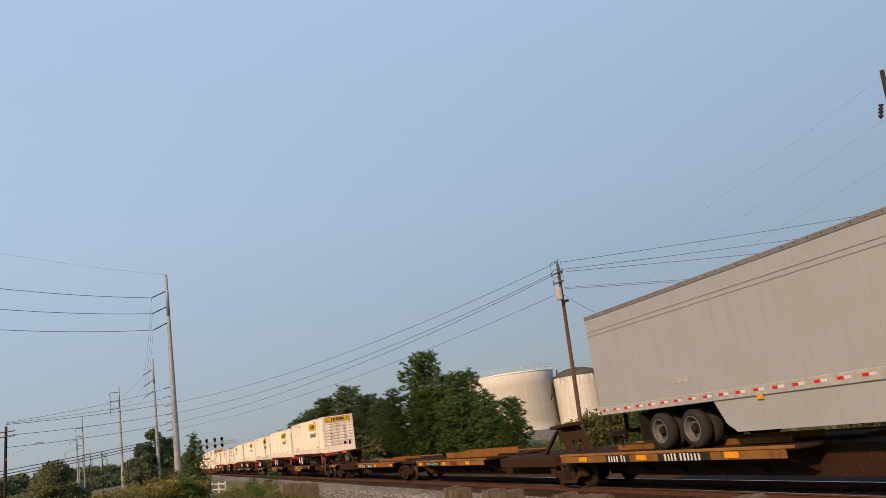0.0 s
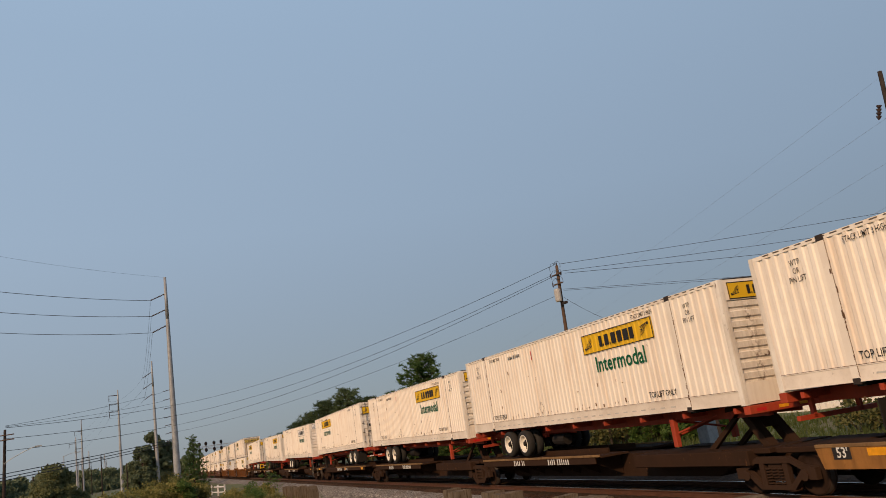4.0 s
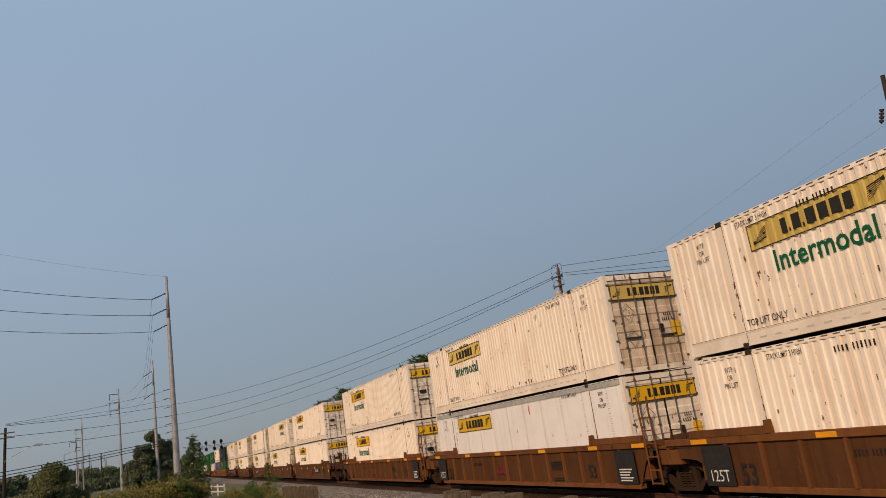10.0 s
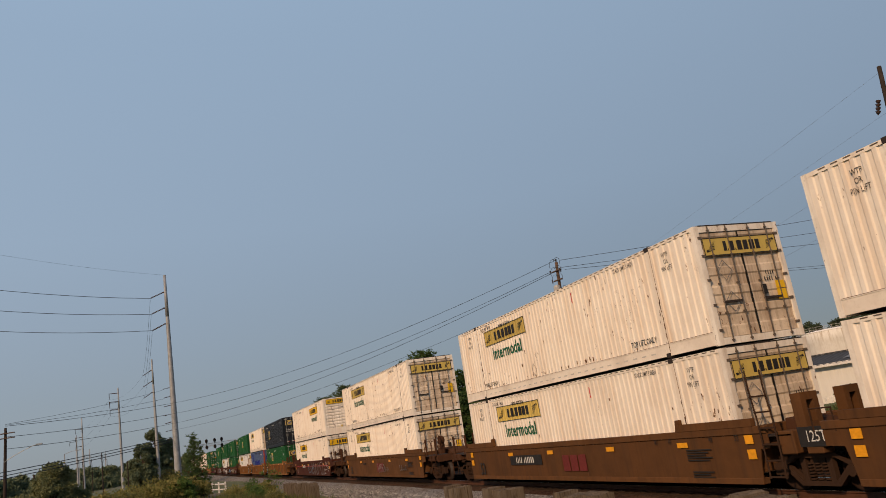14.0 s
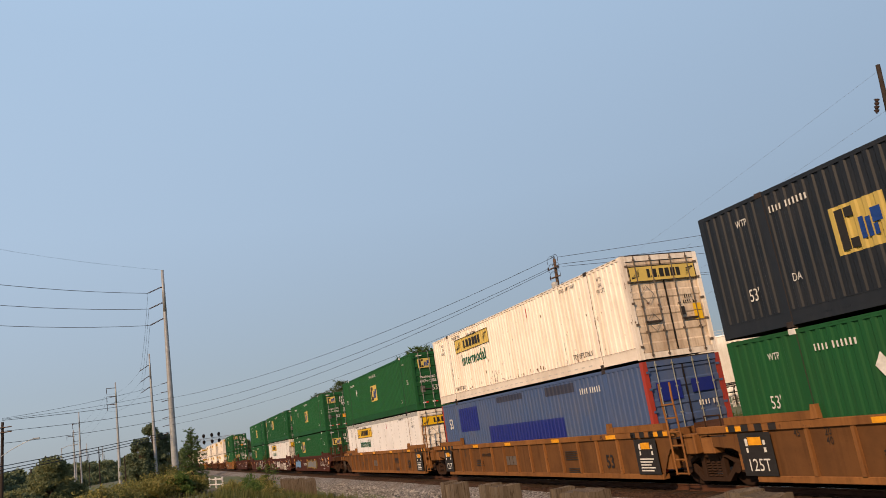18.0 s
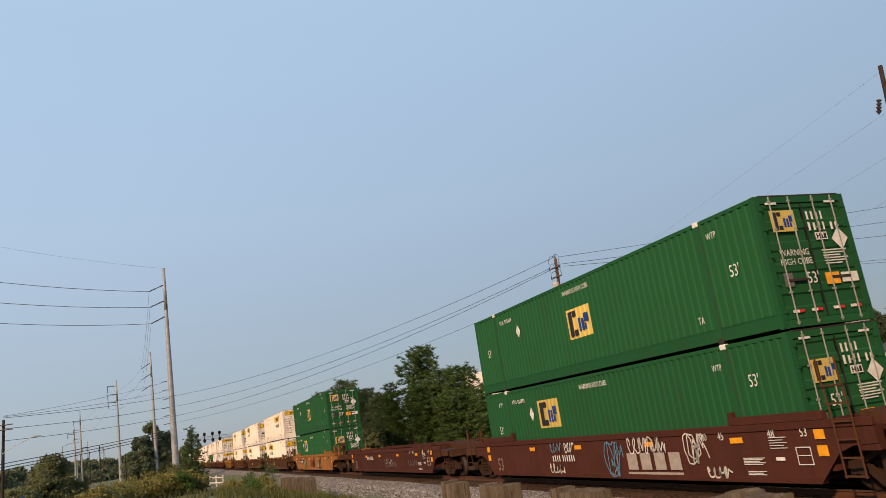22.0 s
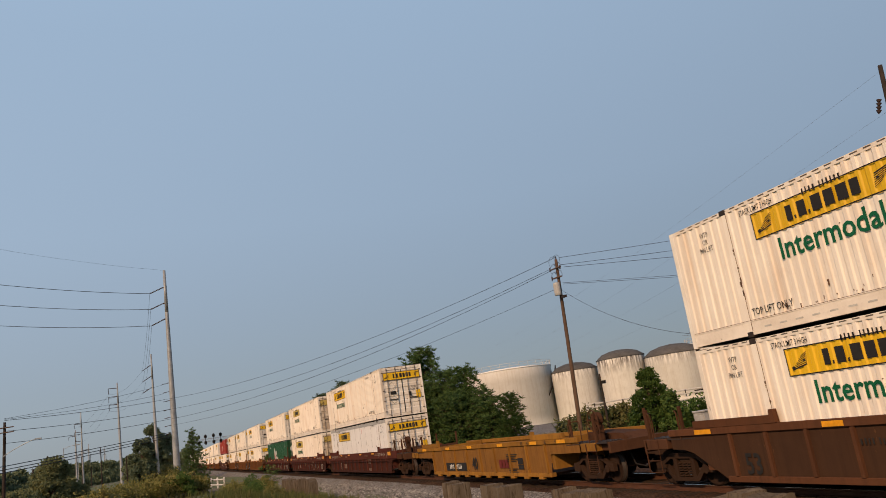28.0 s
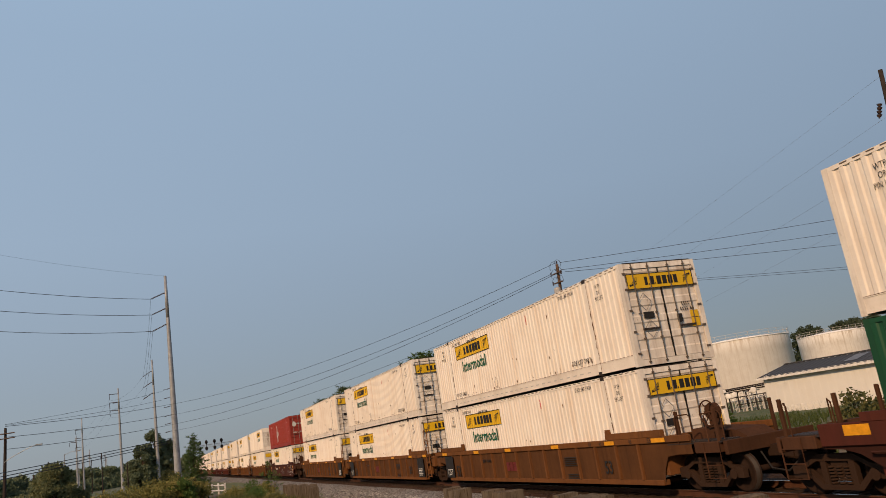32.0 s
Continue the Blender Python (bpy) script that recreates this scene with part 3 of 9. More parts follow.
STYLES = {
    "jb": dict(wall=M_WHITE, end=M_WHITE_END, rib=(0.232, 0.027), rod=M_ROD, sign=M_YEL, label="cream-white corrugated container, yellow name panel", col="white"),
    "jbpale": dict(wall=M_WHITE_OLD, end=M_WHITE_END, rib=(0.232, 0.027), rod=M_ROD, sign=M_YELPALE, label="cream-white corrugated container, faded panel and rust", col="white"),
    "jbwhite": dict(wall=M_WHITE, end=M_WHITE_END, rib=(0.232, 0.027), rod=M_ROD, sign=M_PLATE, label="cream-white corrugated container, black-outlined name panel", col="white"),
    "plate": dict(wall=M_PLATE, end=M_WHITE_END, rib=None, rod=M_ROD, sign=M_YEL, label="smooth white plate-sided container with riveted seams", col="white"),
    "platebare": dict(wall=M_PLATE, end=M_WHITE_END, rib=None, rod=M_ROD, sign=M_YEL, label="smooth white plate-sided container with a yellow name panel alone", col="white"),
    "jbrust": dict(wall=M_WHITE_OLD, end=M_WHITE_END, rib=(0.232, 0.027), rod=M_ROD, sign=M_YELPALE, label="cream-white corrugated container with one rust-red side post", col="white"),
    "emp": dict(wall=M_GREEN, end=M_GREEN, rib=(0.255, 0.031), rod=M_RODW, sign=M_YELPALE, label="green corrugated container with yellow square mark", col="green"),
    "emplow": dict(wall=M_GREEN, end=M_GREEN, rib=(0.255, 0.031), rod=M_RODW, sign=M_YELPALE, label="green corrugated container, faded mark near one end", col="green"),
    "black": dict(wall=M_BLACK, end=M_BLACK, rib=(0.255, 0.031), rod=M_RODW, sign=M_YELPALE, label="black corrugated container with yellow square mark", col="black"),
    "blue": dict(wall=M_BLUE, end=M_BLUE, rib=(0.255, 0.031), rod=M_RODW, sign=M_NAVY, label="faded blue corrugated container with repainted patches", col="blue"),
    "hub": dict(wall=M_DKGREEN, end=M_DKGREEN, rib=(0.255, 0.031), rod=M_RODW, sign=M_INKW, label="dark green corrugated container with a white house-shaped mark", col="green"),
    "red": dict(wall=M_RED, end=M_RED, rib=(0.255, 0.031), rod=M_RODW, sign=M_INKW, label="red corrugated container with a white mark", col="red"),
}
_MADE = {}


def sign_on_ribs(name, line, x0, x1, z0, z1, mat, parent, side):
    """A painted panel that follows the corrugation, 4 mm proud of it."""
    xs = [x0] + [x for x, _ in line if x0 < x < x1] + [x1]
    sub = [(x, inset_at(line, x) - 0.004) for x in xs]
    return part(name, sheet(sub, side * HW, z0, z1, side), mat, parent)


def side_marks(c, st, style, nose, side, line, full):
    face = "near" if side < 0 else "far"
    y = side * (HW + 0.004)
    d = 1 if side < 0 else -1          # reading direction along X
    W = lambda words, h, mat, x, z, sq=0.72, bold=0.0: lettered(words, h, mat, c, face, (x, y, z), sq, bold)
    if style.startswith(("jb", "plate")):
        cx = nose * (HL - 4.62)
        sign_on_ribs("name_panel", line, cx - 1.82, cx + 1.82, 1.98, 2.56, st["sign"], c, side)
        key = ("strip", 3.64, 0.58)
        if key not in _MADE:
            _MADE[key] = brand_strip(3.64, 0.58)
            me = bpy.data.meshes.new("panel_markings")
            _MADE[key].to_mesh(me)
            me.materials.append(M_INK)
            _MADE[key] = me
        ob = part("panel_markings", _MADE[key], M_INK, c, "dark plain bars and scroll shapes")
        ob.matrix_basis = Matrix.Translation((cx, y, 2.27)) @ FACE[face]
        if style != "platebare":
            W("Intermodal", 0.44, M_INKG, cx + 0.03 * d, 1.60, 0.92, 0.018)
        if full:
            W("TOP LIFT ONLY", 0.15, M_INK, 5.15 * d, 0.52, 0.78, 0.008)
            W("TOP LIFT ONLY", 0.15, M_INK, -5.30 * d, 0.50, 0.78, 0.008)
            W("WTP\nOR\nPIN LIFT", 0.12, M_INK, -6.85 * d, 2.36)
            W("STACK LIMIT 3 HIGH", 0.12, M_INK, 4.9 * d, 2.66, 0.62, 0.004)
            W("STACK LIMIT 3 HIGH", 0.12, M_INK, -5.1 * d, 2.66, 0.62, 0.004)
            W("WTP\nOR\nPIN LIFT", 0.12, M_INK, 6.80 * d, 2.36)
            stuck("number_mark", bars(10, 0.13, seed=3), M_INK, c, face, (-3.3 * d, y, 2.58))
            for dx, dz in ((-1.6, 0.62),):
                bm = bmesh.new()
                for a in range(4):
                    p, q = [(math.cos(math.pi * (a + i) / 2) * 0.17, math.sin(math.pi * (a + i) / 2) * 0.21, 0.004) for i in (0, 1)]
                    tube(bm, p, q, 0.007, 0.007, 4)
                stuck("placard_outline", bm, M_INKDIM, c, face, (nose * (HL - 4.62) - nose * 3.6 + dx * d, y, dz))
            stuck("orange_tick", flat([(-0.02, 0.02, -0.16, 0.16)]), M_REFRED, c, face, (-nose * 1.9, y, 2.45))
    elif style in ("emp", "black", "emplow"):
        cx = nose * (HL - (8.1 if style == "emp" else 4.3 if style == "black" else 4.6))
        h = 0.93
        low = style == "emplow"
        zm = 1.90 if low else 1.55
        cx += 0.50 * d if low else 0.0
        blk = style == "black"
        pw = 0.60 if blk else 0.72
        cx -= 0.12 * d if blk else 0.0
        sign_on_ribs("mark_panel", line, cx - pw, cx + pw, zm - h / 2, zm + h / 2, st["sign"], c, side)
        dk, bl = square_mark(pw * 1.96, h)
        stuck("mark_dark", dk, M_INK, c, face, (cx, y, zm))
        stuck("mark_blue", bl, M_INKBLUE, c, face, (cx, y, zm))
        if full:
            W("53'", 0.27, M_INKW, (6.85 if low else 7.15 if blk else 7.05) * d, 2.0 if low else 0.95 if blk else 1.50)
            W("53'", 0.27, M_INKW, (-6.85 if blk else -6.98) * d, 0.82 if blk else 1.47)
            if blk or low:
                W("WTP", 0.15, M_INKW, -6.75 * d, 2.42)
                W("DA", 0.17, M_INKW, -5.6 * d, 0.95)
            W("WARNING HIGH CUBE", 0.148, M_INKW, nose * (HL - 8.2), 2.55, 0.72, 0.006)
            W("WTP", 0.15, M_INKW, (5.75 if low else 6.55) * d, 2.40 if low else 2.45)
            W("TA", 0.17, M_INKW, 5.6 * d, 0.60)
            stuck("number_mark", bars(10, 0.14, seed=5), M_INKW, c, face, ((-5.35 if blk else -5.1) * d, y, 2.46))
            if not blk:
                bm = bmesh.new()
                bm.faces.new([bm.verts.new(p) for p in ((0.17, 0, 0.003), (0, 0.24, 0.003), (-0.17, 0, 0.003), (0, -0.24, 0.003))])
                stuck("placard", bm, M_INKW, c, face, (-4.2 * d, y, 1.95), "white diamond placard")
    elif style == "blue":
        sign_on_ribs("repaint_patch", line, -6.0, -3.9, 1.62, 2.60, M_NAVY, c, side)
        sign_on_ribs("repaint_patch", line, -2.95, 3.25, 0.85, 1.72, M_NAVY, c, side)
        sign_on_ribs("repaint_patch", line, -1.85, 0.45, 2.55, 2.76, M_BLUEGRIME, c, side)
        sign_on_ribs("repaint_patch", line, 2.25, 4.2, 2.45, 2.74, M_BLUEGRIME, c, side)
        W("53", 0.42, M_INKW, -7.1 * d, 1.98, 0.75, 0.02)
        stuck("number_mark", bars(9, 0.18, seed=8), M_INKW, c, face, (5.2 * d, y, 2.42))
    elif style in ("hub", "red"):
        cx = nose * (HL - 6.9)
        if style == "hub":
            bm = bmesh.new()
            bm.faces.new([bm.verts.new((a, b, 0.003)) for a, b in ((-0.45, -0.75), (0.45, -0.75), (0.45, 0.25), (0, 0.8), (-0.45, 0.25))])
            stuck("house_mark", bm, M_INKW, c, face, (cx - 0.7 * d, y, 1.62))
            stuck("house_mark_stripe", flat([(-0.25, -0.1, -0.6, 0.2), (0.1, 0.25, -0.6, 0.2), (-0.1, 0.1, -0.3, -0.1)]), M_REFRED, c, face, (cx - 0.7 * d, y - 0.002, 1.62))
            stuck("name_mark", bars(3, 0.50, 0.1, 4, 0.52), M_INKW, c, face, (cx + 0.55 * d, y, 1.78))
            stuck("name_mark", bars(5, 0.46, 0.1, 6, 0.52), M_INKW, c, face, (cx + 0.85 * d, y, 1.18))
        else:
            stuck("tall_mark", flat([(-0.2, 0.2, -0.9, 0.9), (-0.5, -0.3, -0.3, 0.3), (0.5, 0.9, -0.2, 0.2)]), M_INKW, c, face, (cx, y, 1.5))
        if full:
            W("53'", 0.27, M_INKW, 7.0 * d, 1.30)
            W("WTP", 0.15, M_INKW, 6.55 * d, 2.35)
            stuck("number_mark", bars(10, 0.14, seed=5), M_INKW, c, face, (-5.55 * d, y, 2.42))


def door_end(c, st, style, s, full=1):
    """The door end, at x = s * HL: two leaves with pressed panels, lock rods, hinges and marks."""
    face = "front" if s > 0 else "back"
    X = s * HL
    # header and sill
    part("door_header", boxes((min(X, X - s * 0.16), max(X, X - s * 0.16), -HW + 0.14, HW - 0.14, CH - 0.16, CH - 0.01)), st["end"], c)
    part("door_sill", boxes((min(X, X - s * 0.16), max(X, X - s * 0.16), -HW + 0.14, HW - 0.14, 0.01, 0.17)), st["end"], c)
    w = HW - 0.15
    for k in (-1, 1):
        bm = bmesh.new()
        y0, y1 = sorted((k * 0.012, k * w))
        # the panel profile is drawn out across the leaf
        zs = [0.18, 0.34]
        smooth_leaf = st["col"] == "white"
        rows, depth = (5, 0.024) if smooth_leaf else (5, 0.030)
        pitch = 2.375 / rows
        for i in range(rows):
            a = 0.34 + i * pitch
            zs += [a + 0.08, a + 0.12, a + pitch - 0.12, a + pitch - 0.08]
        zs += [2.72]
        deep = [0, 0] + [0, depth, depth, 0] * rows + [0]
        vs = [[bm.verts.new((X - s * (0.03 + d), y, z)) for z, d in zip(zs, deep)] for y in (y0, y1)]
        for i in range(len(zs) - 1):
            q = (vs[0][i], vs[1][i], vs[1][i + 1], vs[0][i + 1])
            bm.faces.new(q if s > 0 else q[::-1])
        door = part("door", bm, M_DOORRUST if style in ("jbpale", "jbrust") else st["end"], c)
        for r in (0.30, 0.78) if full else ():
            rod = bmesh.new()
            tube(rod, (X + s * 0.014, k * w * r, 0.05), (X + s * 0.014, k * w * r, CH - 0.02), 0.016, 0.016, 6)
            for z in (0.10, 0.75, 1.45, 2.15, CH - 0.12):
                box(rod, X - 0.02, X + 0.03, k * w * r - 0.035, k * w * r + 0.035, z - 0.02, z + 0.02)
            part("lock_rod", rod, st["rod"], door)
        if not full:
            continue
        hb = bmesh.new()
        box(hb, *sorted((X - s * 0.02, X + s * 0.03)), *sorted((k * w * 0.30, k * w * 0.78)), 0.98, 1.03)
        part("door_handle", hb, M_CAST, door)
        hg = bmesh.new()
        for z in (0.35, 0.95, 1.55, 2.15, 2.60):
            box(hg, *sorted((X - s * 0.03, X + s * 0.02)), *sorted((k * (w - 0.02), k * (w + 0.08))), z - 0.03, z + 0.03)
        tagged(part("hinge_edge", hg, M_ROD if smooth_leaf else st["end"], door), kind="stuff")
    x = X + s * 0.006
    if not full:
        if st["col"] == "white":
            stuck("name_panel", flat([(-1.13, 1.13, -0.225, 0.225)]), st["sign"], c, face, (x, 0, 2.36))
        return
    part("door_seal", boxes((*sorted((X - s * 0.028, X - s * 0.018)), -0.022, 0.022, 0.18, 2.72)), M_DARK, c, "black rubber seal between the door leaves")
    if style.startswith(("jb", "plate")):
        stuck("name_panel", flat([(-1.13, 1.13, -0.225, 0.225)]), st["sign"], c, face, (x, 0, 2.36))
        key = ("strip", 2.26, 0.45)
        if key not in _MADE:
            me = bpy.data.meshes.new("panel_markings")
            b = brand_strip(2.26, 0.45)
            b.to_mesh(me)
            b.free()
            me.materials.append(M_INK)
            _MADE[key] = me
        ob = part("panel_markings", _MADE[key], M_INK, c)
        ob.matrix_basis = Matrix.Translation((x + s * 0.005, 0, 2.36)) @ FACE[face]
        stuck("number_mark", bars(4, 0.10, seed=2), M_INK, c, face, (x, 0.72, 1.62))
        stuck("number_mark", bars(6, 0.10, seed=7), M_INK, c, face, (x, 0.72, 1.47))
        stuck("notice_sticker", flat([(-0.085, 0.085, -0.12, 0.12)] + ([(-1.19, -0.84, 0.08, 0.26)] if style == "jb" else [])), M_BLACKPANEL, c, face, (x, 0.40, 1.22), "black notice stickers")
        stuck("warning_sticker", flat([(-0.14, 0.14, 0.05, 0.24), (-0.14, 0.14, -0.22, 0.03)]), M_YEL, c, face, (x, 0.92, 1.16), "two yellow warning stickers")
        dm = bmesh.new()
        for cy, cz in ((-0.67, 0.62), (-0.62, -0.15)):
            for q in range(4):
                p0, p1 = [(cy + math.cos(math.pi * (q + i) / 2) * 0.22, cz + math.sin(math.pi * (q + i) / 2) * 0.25, 0.006) for i in (0, 1)]
                tube(dm, p0, p1, 0.007, 0.007, 4)
        stuck("placard_frame_set", dm, M_RAILGREY, c, face, (x, 0.0, 1.15))
    elif style in ("emp", "black", "emplow"):
        low = style == "emplow"
        pz, py = (2.02, -0.52) if low else (2.32, -0.62)
        stuck("mark_panel", flat([(-0.34, 0.34, -0.24, 0.24)]), M_YELPALE, c, face, (x, py, pz))
        dk, bl = square_mark(0.68, 0.48)
        stuck("mark_dark", dk, M_INK, c, face, (x + s * 0.005, py, pz))
        stuck("mark_blue", bl, M_INKBLUE, c, face, (x + s * 0.005, py, pz))
        if not low:
            lettered("WARNING", 0.14, M_INKW, c, face, (x, -0.52, 1.60), 0.85)
            lettered("HIGH CUBE", 0.14, M_INKW, c, face, (x, -0.52, 1.40), 0.85)
        lettered("53'", 0.25, M_INKW, c, face, (x, *((-0.38, 1.38) if low else (-0.17, 1.02))), 0.85)
        stuck("number_mark", bars(4, 0.19, seed=2), M_INKW, c, face, (x, 0.38, 2.42))
        stuck("number_mark", bars(6, 0.19, seed=7), M_INKW, c, face, (x, 0.52, 2.17))
        bm = bmesh.new()
        bm.faces.new([bm.verts.new(p) for p in ((0.24, 0, 0.003), (0, 0.26, 0.003), (-0.24, 0, 0.003), (0, -0.26, 0.003))])
        stuck("placard", bm, M_INKW, c, face, (x, 0.88, 1.86), "white diamond placard")
        stuck("notice_text", flat([(-0.35 + 0.02 * (k % 2), 0.35 - 0.1 * (k % 3), 0.3 - 0.06 * k, 0.325 - 0.06 * k) for k in range(6)]), M_INKW, c, face, (x, 0.62, 1.30))
        stuck("notice_sticker", flat([(-0.2, 0.2, -0.13, 0.13)]), M_REFLECT, c, face, (x, 0.38, 0.98))
        stuck("notice_sticker", flat([(-0.24, 0.24, -0.11, 0.11)]), M_INKW, c, face, (x, 0.88, 0.98))
        ys = (-0.80, -0.28, 0.34, 0.84)
        stuck("reflector_strip", flat([(q - 0.16, q + 0.01, -0.03, 0.03) for q in ys] + [(q - 0.16, q + 0.16, 2.36, 2.41) for q in (-0.85, 0.85)]), M_INKW, c, face, (x, 0, 0.34), "white reflective strips")
        stuck("reflector_strip", flat([(q + 0.01, q + 0.15, -0.03, 0.03) for q in ys]), M_REFRED, c, face, (x, 0, 0.34), "red reflective strips")
        stuck("notice_plate", flat([(-0.17, 0.17, -0.085, 0.085)]), M_INKW, c, face, (x, 0.36, 1.94))
        hk = flat([(-0.14, -0.11, -0.06, 0.06), (-0.06, -0.03, -0.06, 0.06), (-0.11, -0.06, -0.012, 0.012), (0.07, 0.14, -0.06, 0.06)])
        hk.faces.new([hk.verts.new(p) for p in ((-0.02, -0.06, 0.004), (0.06, -0.06, 0.004), (0.02, 0.06, 0.004))])
        stuck("notice_text", hk, M_INK, c, face, (x + s * 0.005, 0.36, 1.94))
        stuck("bare_patch", flat([(-0.12, 0.12, -0.15, 0.15)]), M_STEELRIM, c, face, (x, -0.86, 1.02), "dull grey bare patch")
    elif style == "blue":
        stuck("repaint_patch", flat([(-0.40, 0.40, -0.25, 0.25)]), M_NAVY, c, face, (x, -0.60, 2.05))
        stuck("repaint_patch", flat([(-0.40, 0.40, -0.18, 0.18)]), M_NAVY, c, face, (x, 0.55, 2.10))
        stuck("number_mark", bars(6, 0.14, seed=2), M_INKW, c, face, (x, 0.62, 1.62))
    else:
        bm = bmesh.new()
        bm.faces.new([bm.verts.new((a, b, 0.003)) for a, b in ((-0.18, -0.15), (0, -0.28), (0.18, -0.15), (0.18, 0.15), (0, 0.28), (-0.18, 0.15))])
        stuck("house_mark", bm, M_INKW, c, face, (x, -0.80, 2.05))
        stuck("name_mark", bars(5, 0.15, seed=2), M_INKW, c, face, (x, -0.32, 2.05))
        stuck("number_mark", bars(4, 0.2, seed=2), M_INKW, c, face, (x, 0.42, 2.25))
        stuck("number_mark", bars(6, 0.2, seed=7), M_INKW, c, face, (x, 0.55, 1.98))
        lettered("HIGH CUBE", 0.14, M_INKW, c, face, (x, -0.5, 1.2), 0.85)


def nose_end(c, st, style, s, full=1):
    """The front wall at x = s * HL: a frame round recessed horizontal ribs."""
    face = "front" if s > 0 else "back"
    X = s * HL
    part("front_header", boxes((*sorted((X, X - s * 0.10)), -HW + 0.13, HW - 0.13, CH - 0.50, CH - 0.01)), st["wall"], c)
    part("front_sill", boxes((*sorted((X, X - s * 0.12)), -HW + 0.13, HW - 0.13, 0.01, 0.50)), st["wall"], c)
    bm = bmesh.new()
    zs, dp = [], []
    n = 8
    for i in range(n):
        a = 0.50 + i * (CH - 1.0) / n
        h = (CH - 1.0) / n
        zs += [a, a + 0.22 * h, a + 0.34 * h, a + 0.88 * h]
        dp += [0.06, 0.06, 0.02, 0.02]
    zs.append(CH - 0.5)
    dp.append(0.06)
    vs = [[bm.verts.new((X - s * d, y, z)) for z, d in zip(zs, dp)] for y in (-HW + 0.13, HW - 0.13)]
    for i in range(len(zs) - 1):
        q = (vs[0][i], vs[1][i], vs[1][i + 1], vs[0][i + 1])
        bm.faces.new(q if s > 0 else q[::-1])
    part("front_wall", bm, M_WHITE if style == "jbwhite" else M_NOSE if st["col"] == "white" else st["wall"], c)
    if not full:
        return
    if style.startswith(("jb", "plate")):
        x = X + s * 0.004
        stuck("name_panel", flat([(-1.06, 1.06, -0.20, 0.20)]), st["sign"], c, face, (x, 0.0, CH - 0.28))
        key = ("strip", 2.12, 0.40)
        if key not in _MADE:
            me = bpy.data.meshes.new("panel_markings")
            b = brand_strip(2.12, 0.40)
            b.to_mesh(me)
            b.free()
            me.materials.append(M_INK)
            _MADE[key] = me
        ob = part("panel_markings", _MADE[key], M_INK, c)
        ob.matrix_basis = Matrix.Translation((x + s * 0.005, 0, CH - 0.28)) @ FACE[face]
        stuck("number_mark", bars(6, 0.09, seed=4), M_INK, c, face, (x, 0.1, 2.10))
        stuck("placard_holder", flat([(-0.10, 0.10, -0.12, 0.12)]), M_CAST, c, face, (x, 0.45, 0.62))
        stuck("placard_holder", flat([(-0.08, 0.08, -0.16, 0.16)]), M_CAST, c, face, (x, 0.85, 0.62))
        stuck("placard_holder", flat([(-0.07, 0.07, -0.08, 0.08)]), M_YELPALE, c, face, (x, 0.05, 0.60))


def rust_seam(xp, scuffed, seed):
    """A narrow seam down one lifting post; on the white boxes also ragged rust, the line over the lower band and short scratches."""
    rnd = random.Random(seed + (50 if xp > 0 else 0))
    y = -HW - 0.001
    if not scuffed:
        return boxes((xp + 0.086, xp + 0.104, y, -HW + 0.02, 0.12, CH - 0.11))
    bm = boxes((xp + 0.088, xp + 0.099, y, -HW + 0.02, 0.12, CH - 0.11))
    a, b = sorted((0.0, math.copysign(HL - 0.15, xp)))
    box(bm, a, b, -HW - 0.0045, -HW + 0.02, 0.341, 0.350)
    for q in range(9):
        z, h, w = rnd.gauss(1.15, 0.45), rnd.uniform(0.03, 0.16), rnd.uniform(0.006, 0.026)
        x = xp + 0.095 + rnd.uniform(-0.03, 0.02)
        box(bm, x - w, x + w * 0.6, y - 0.003, -HW + 0.02, z, z + h)
    for q in range(22):
        x, z = xp - math.copysign(rnd.uniform(0.3, 5.9), xp), rnd.uniform(0.352, 0.46) if q % 5 else rnd.uniform(0.5, 2.3)
        box(bm, x - 0.005, x + 0.003 + 0.008 * rnd.random(), y + 0.0008, -HW + 0.03, z, z + rnd.uniform(0.02, 0.13))
    return bm


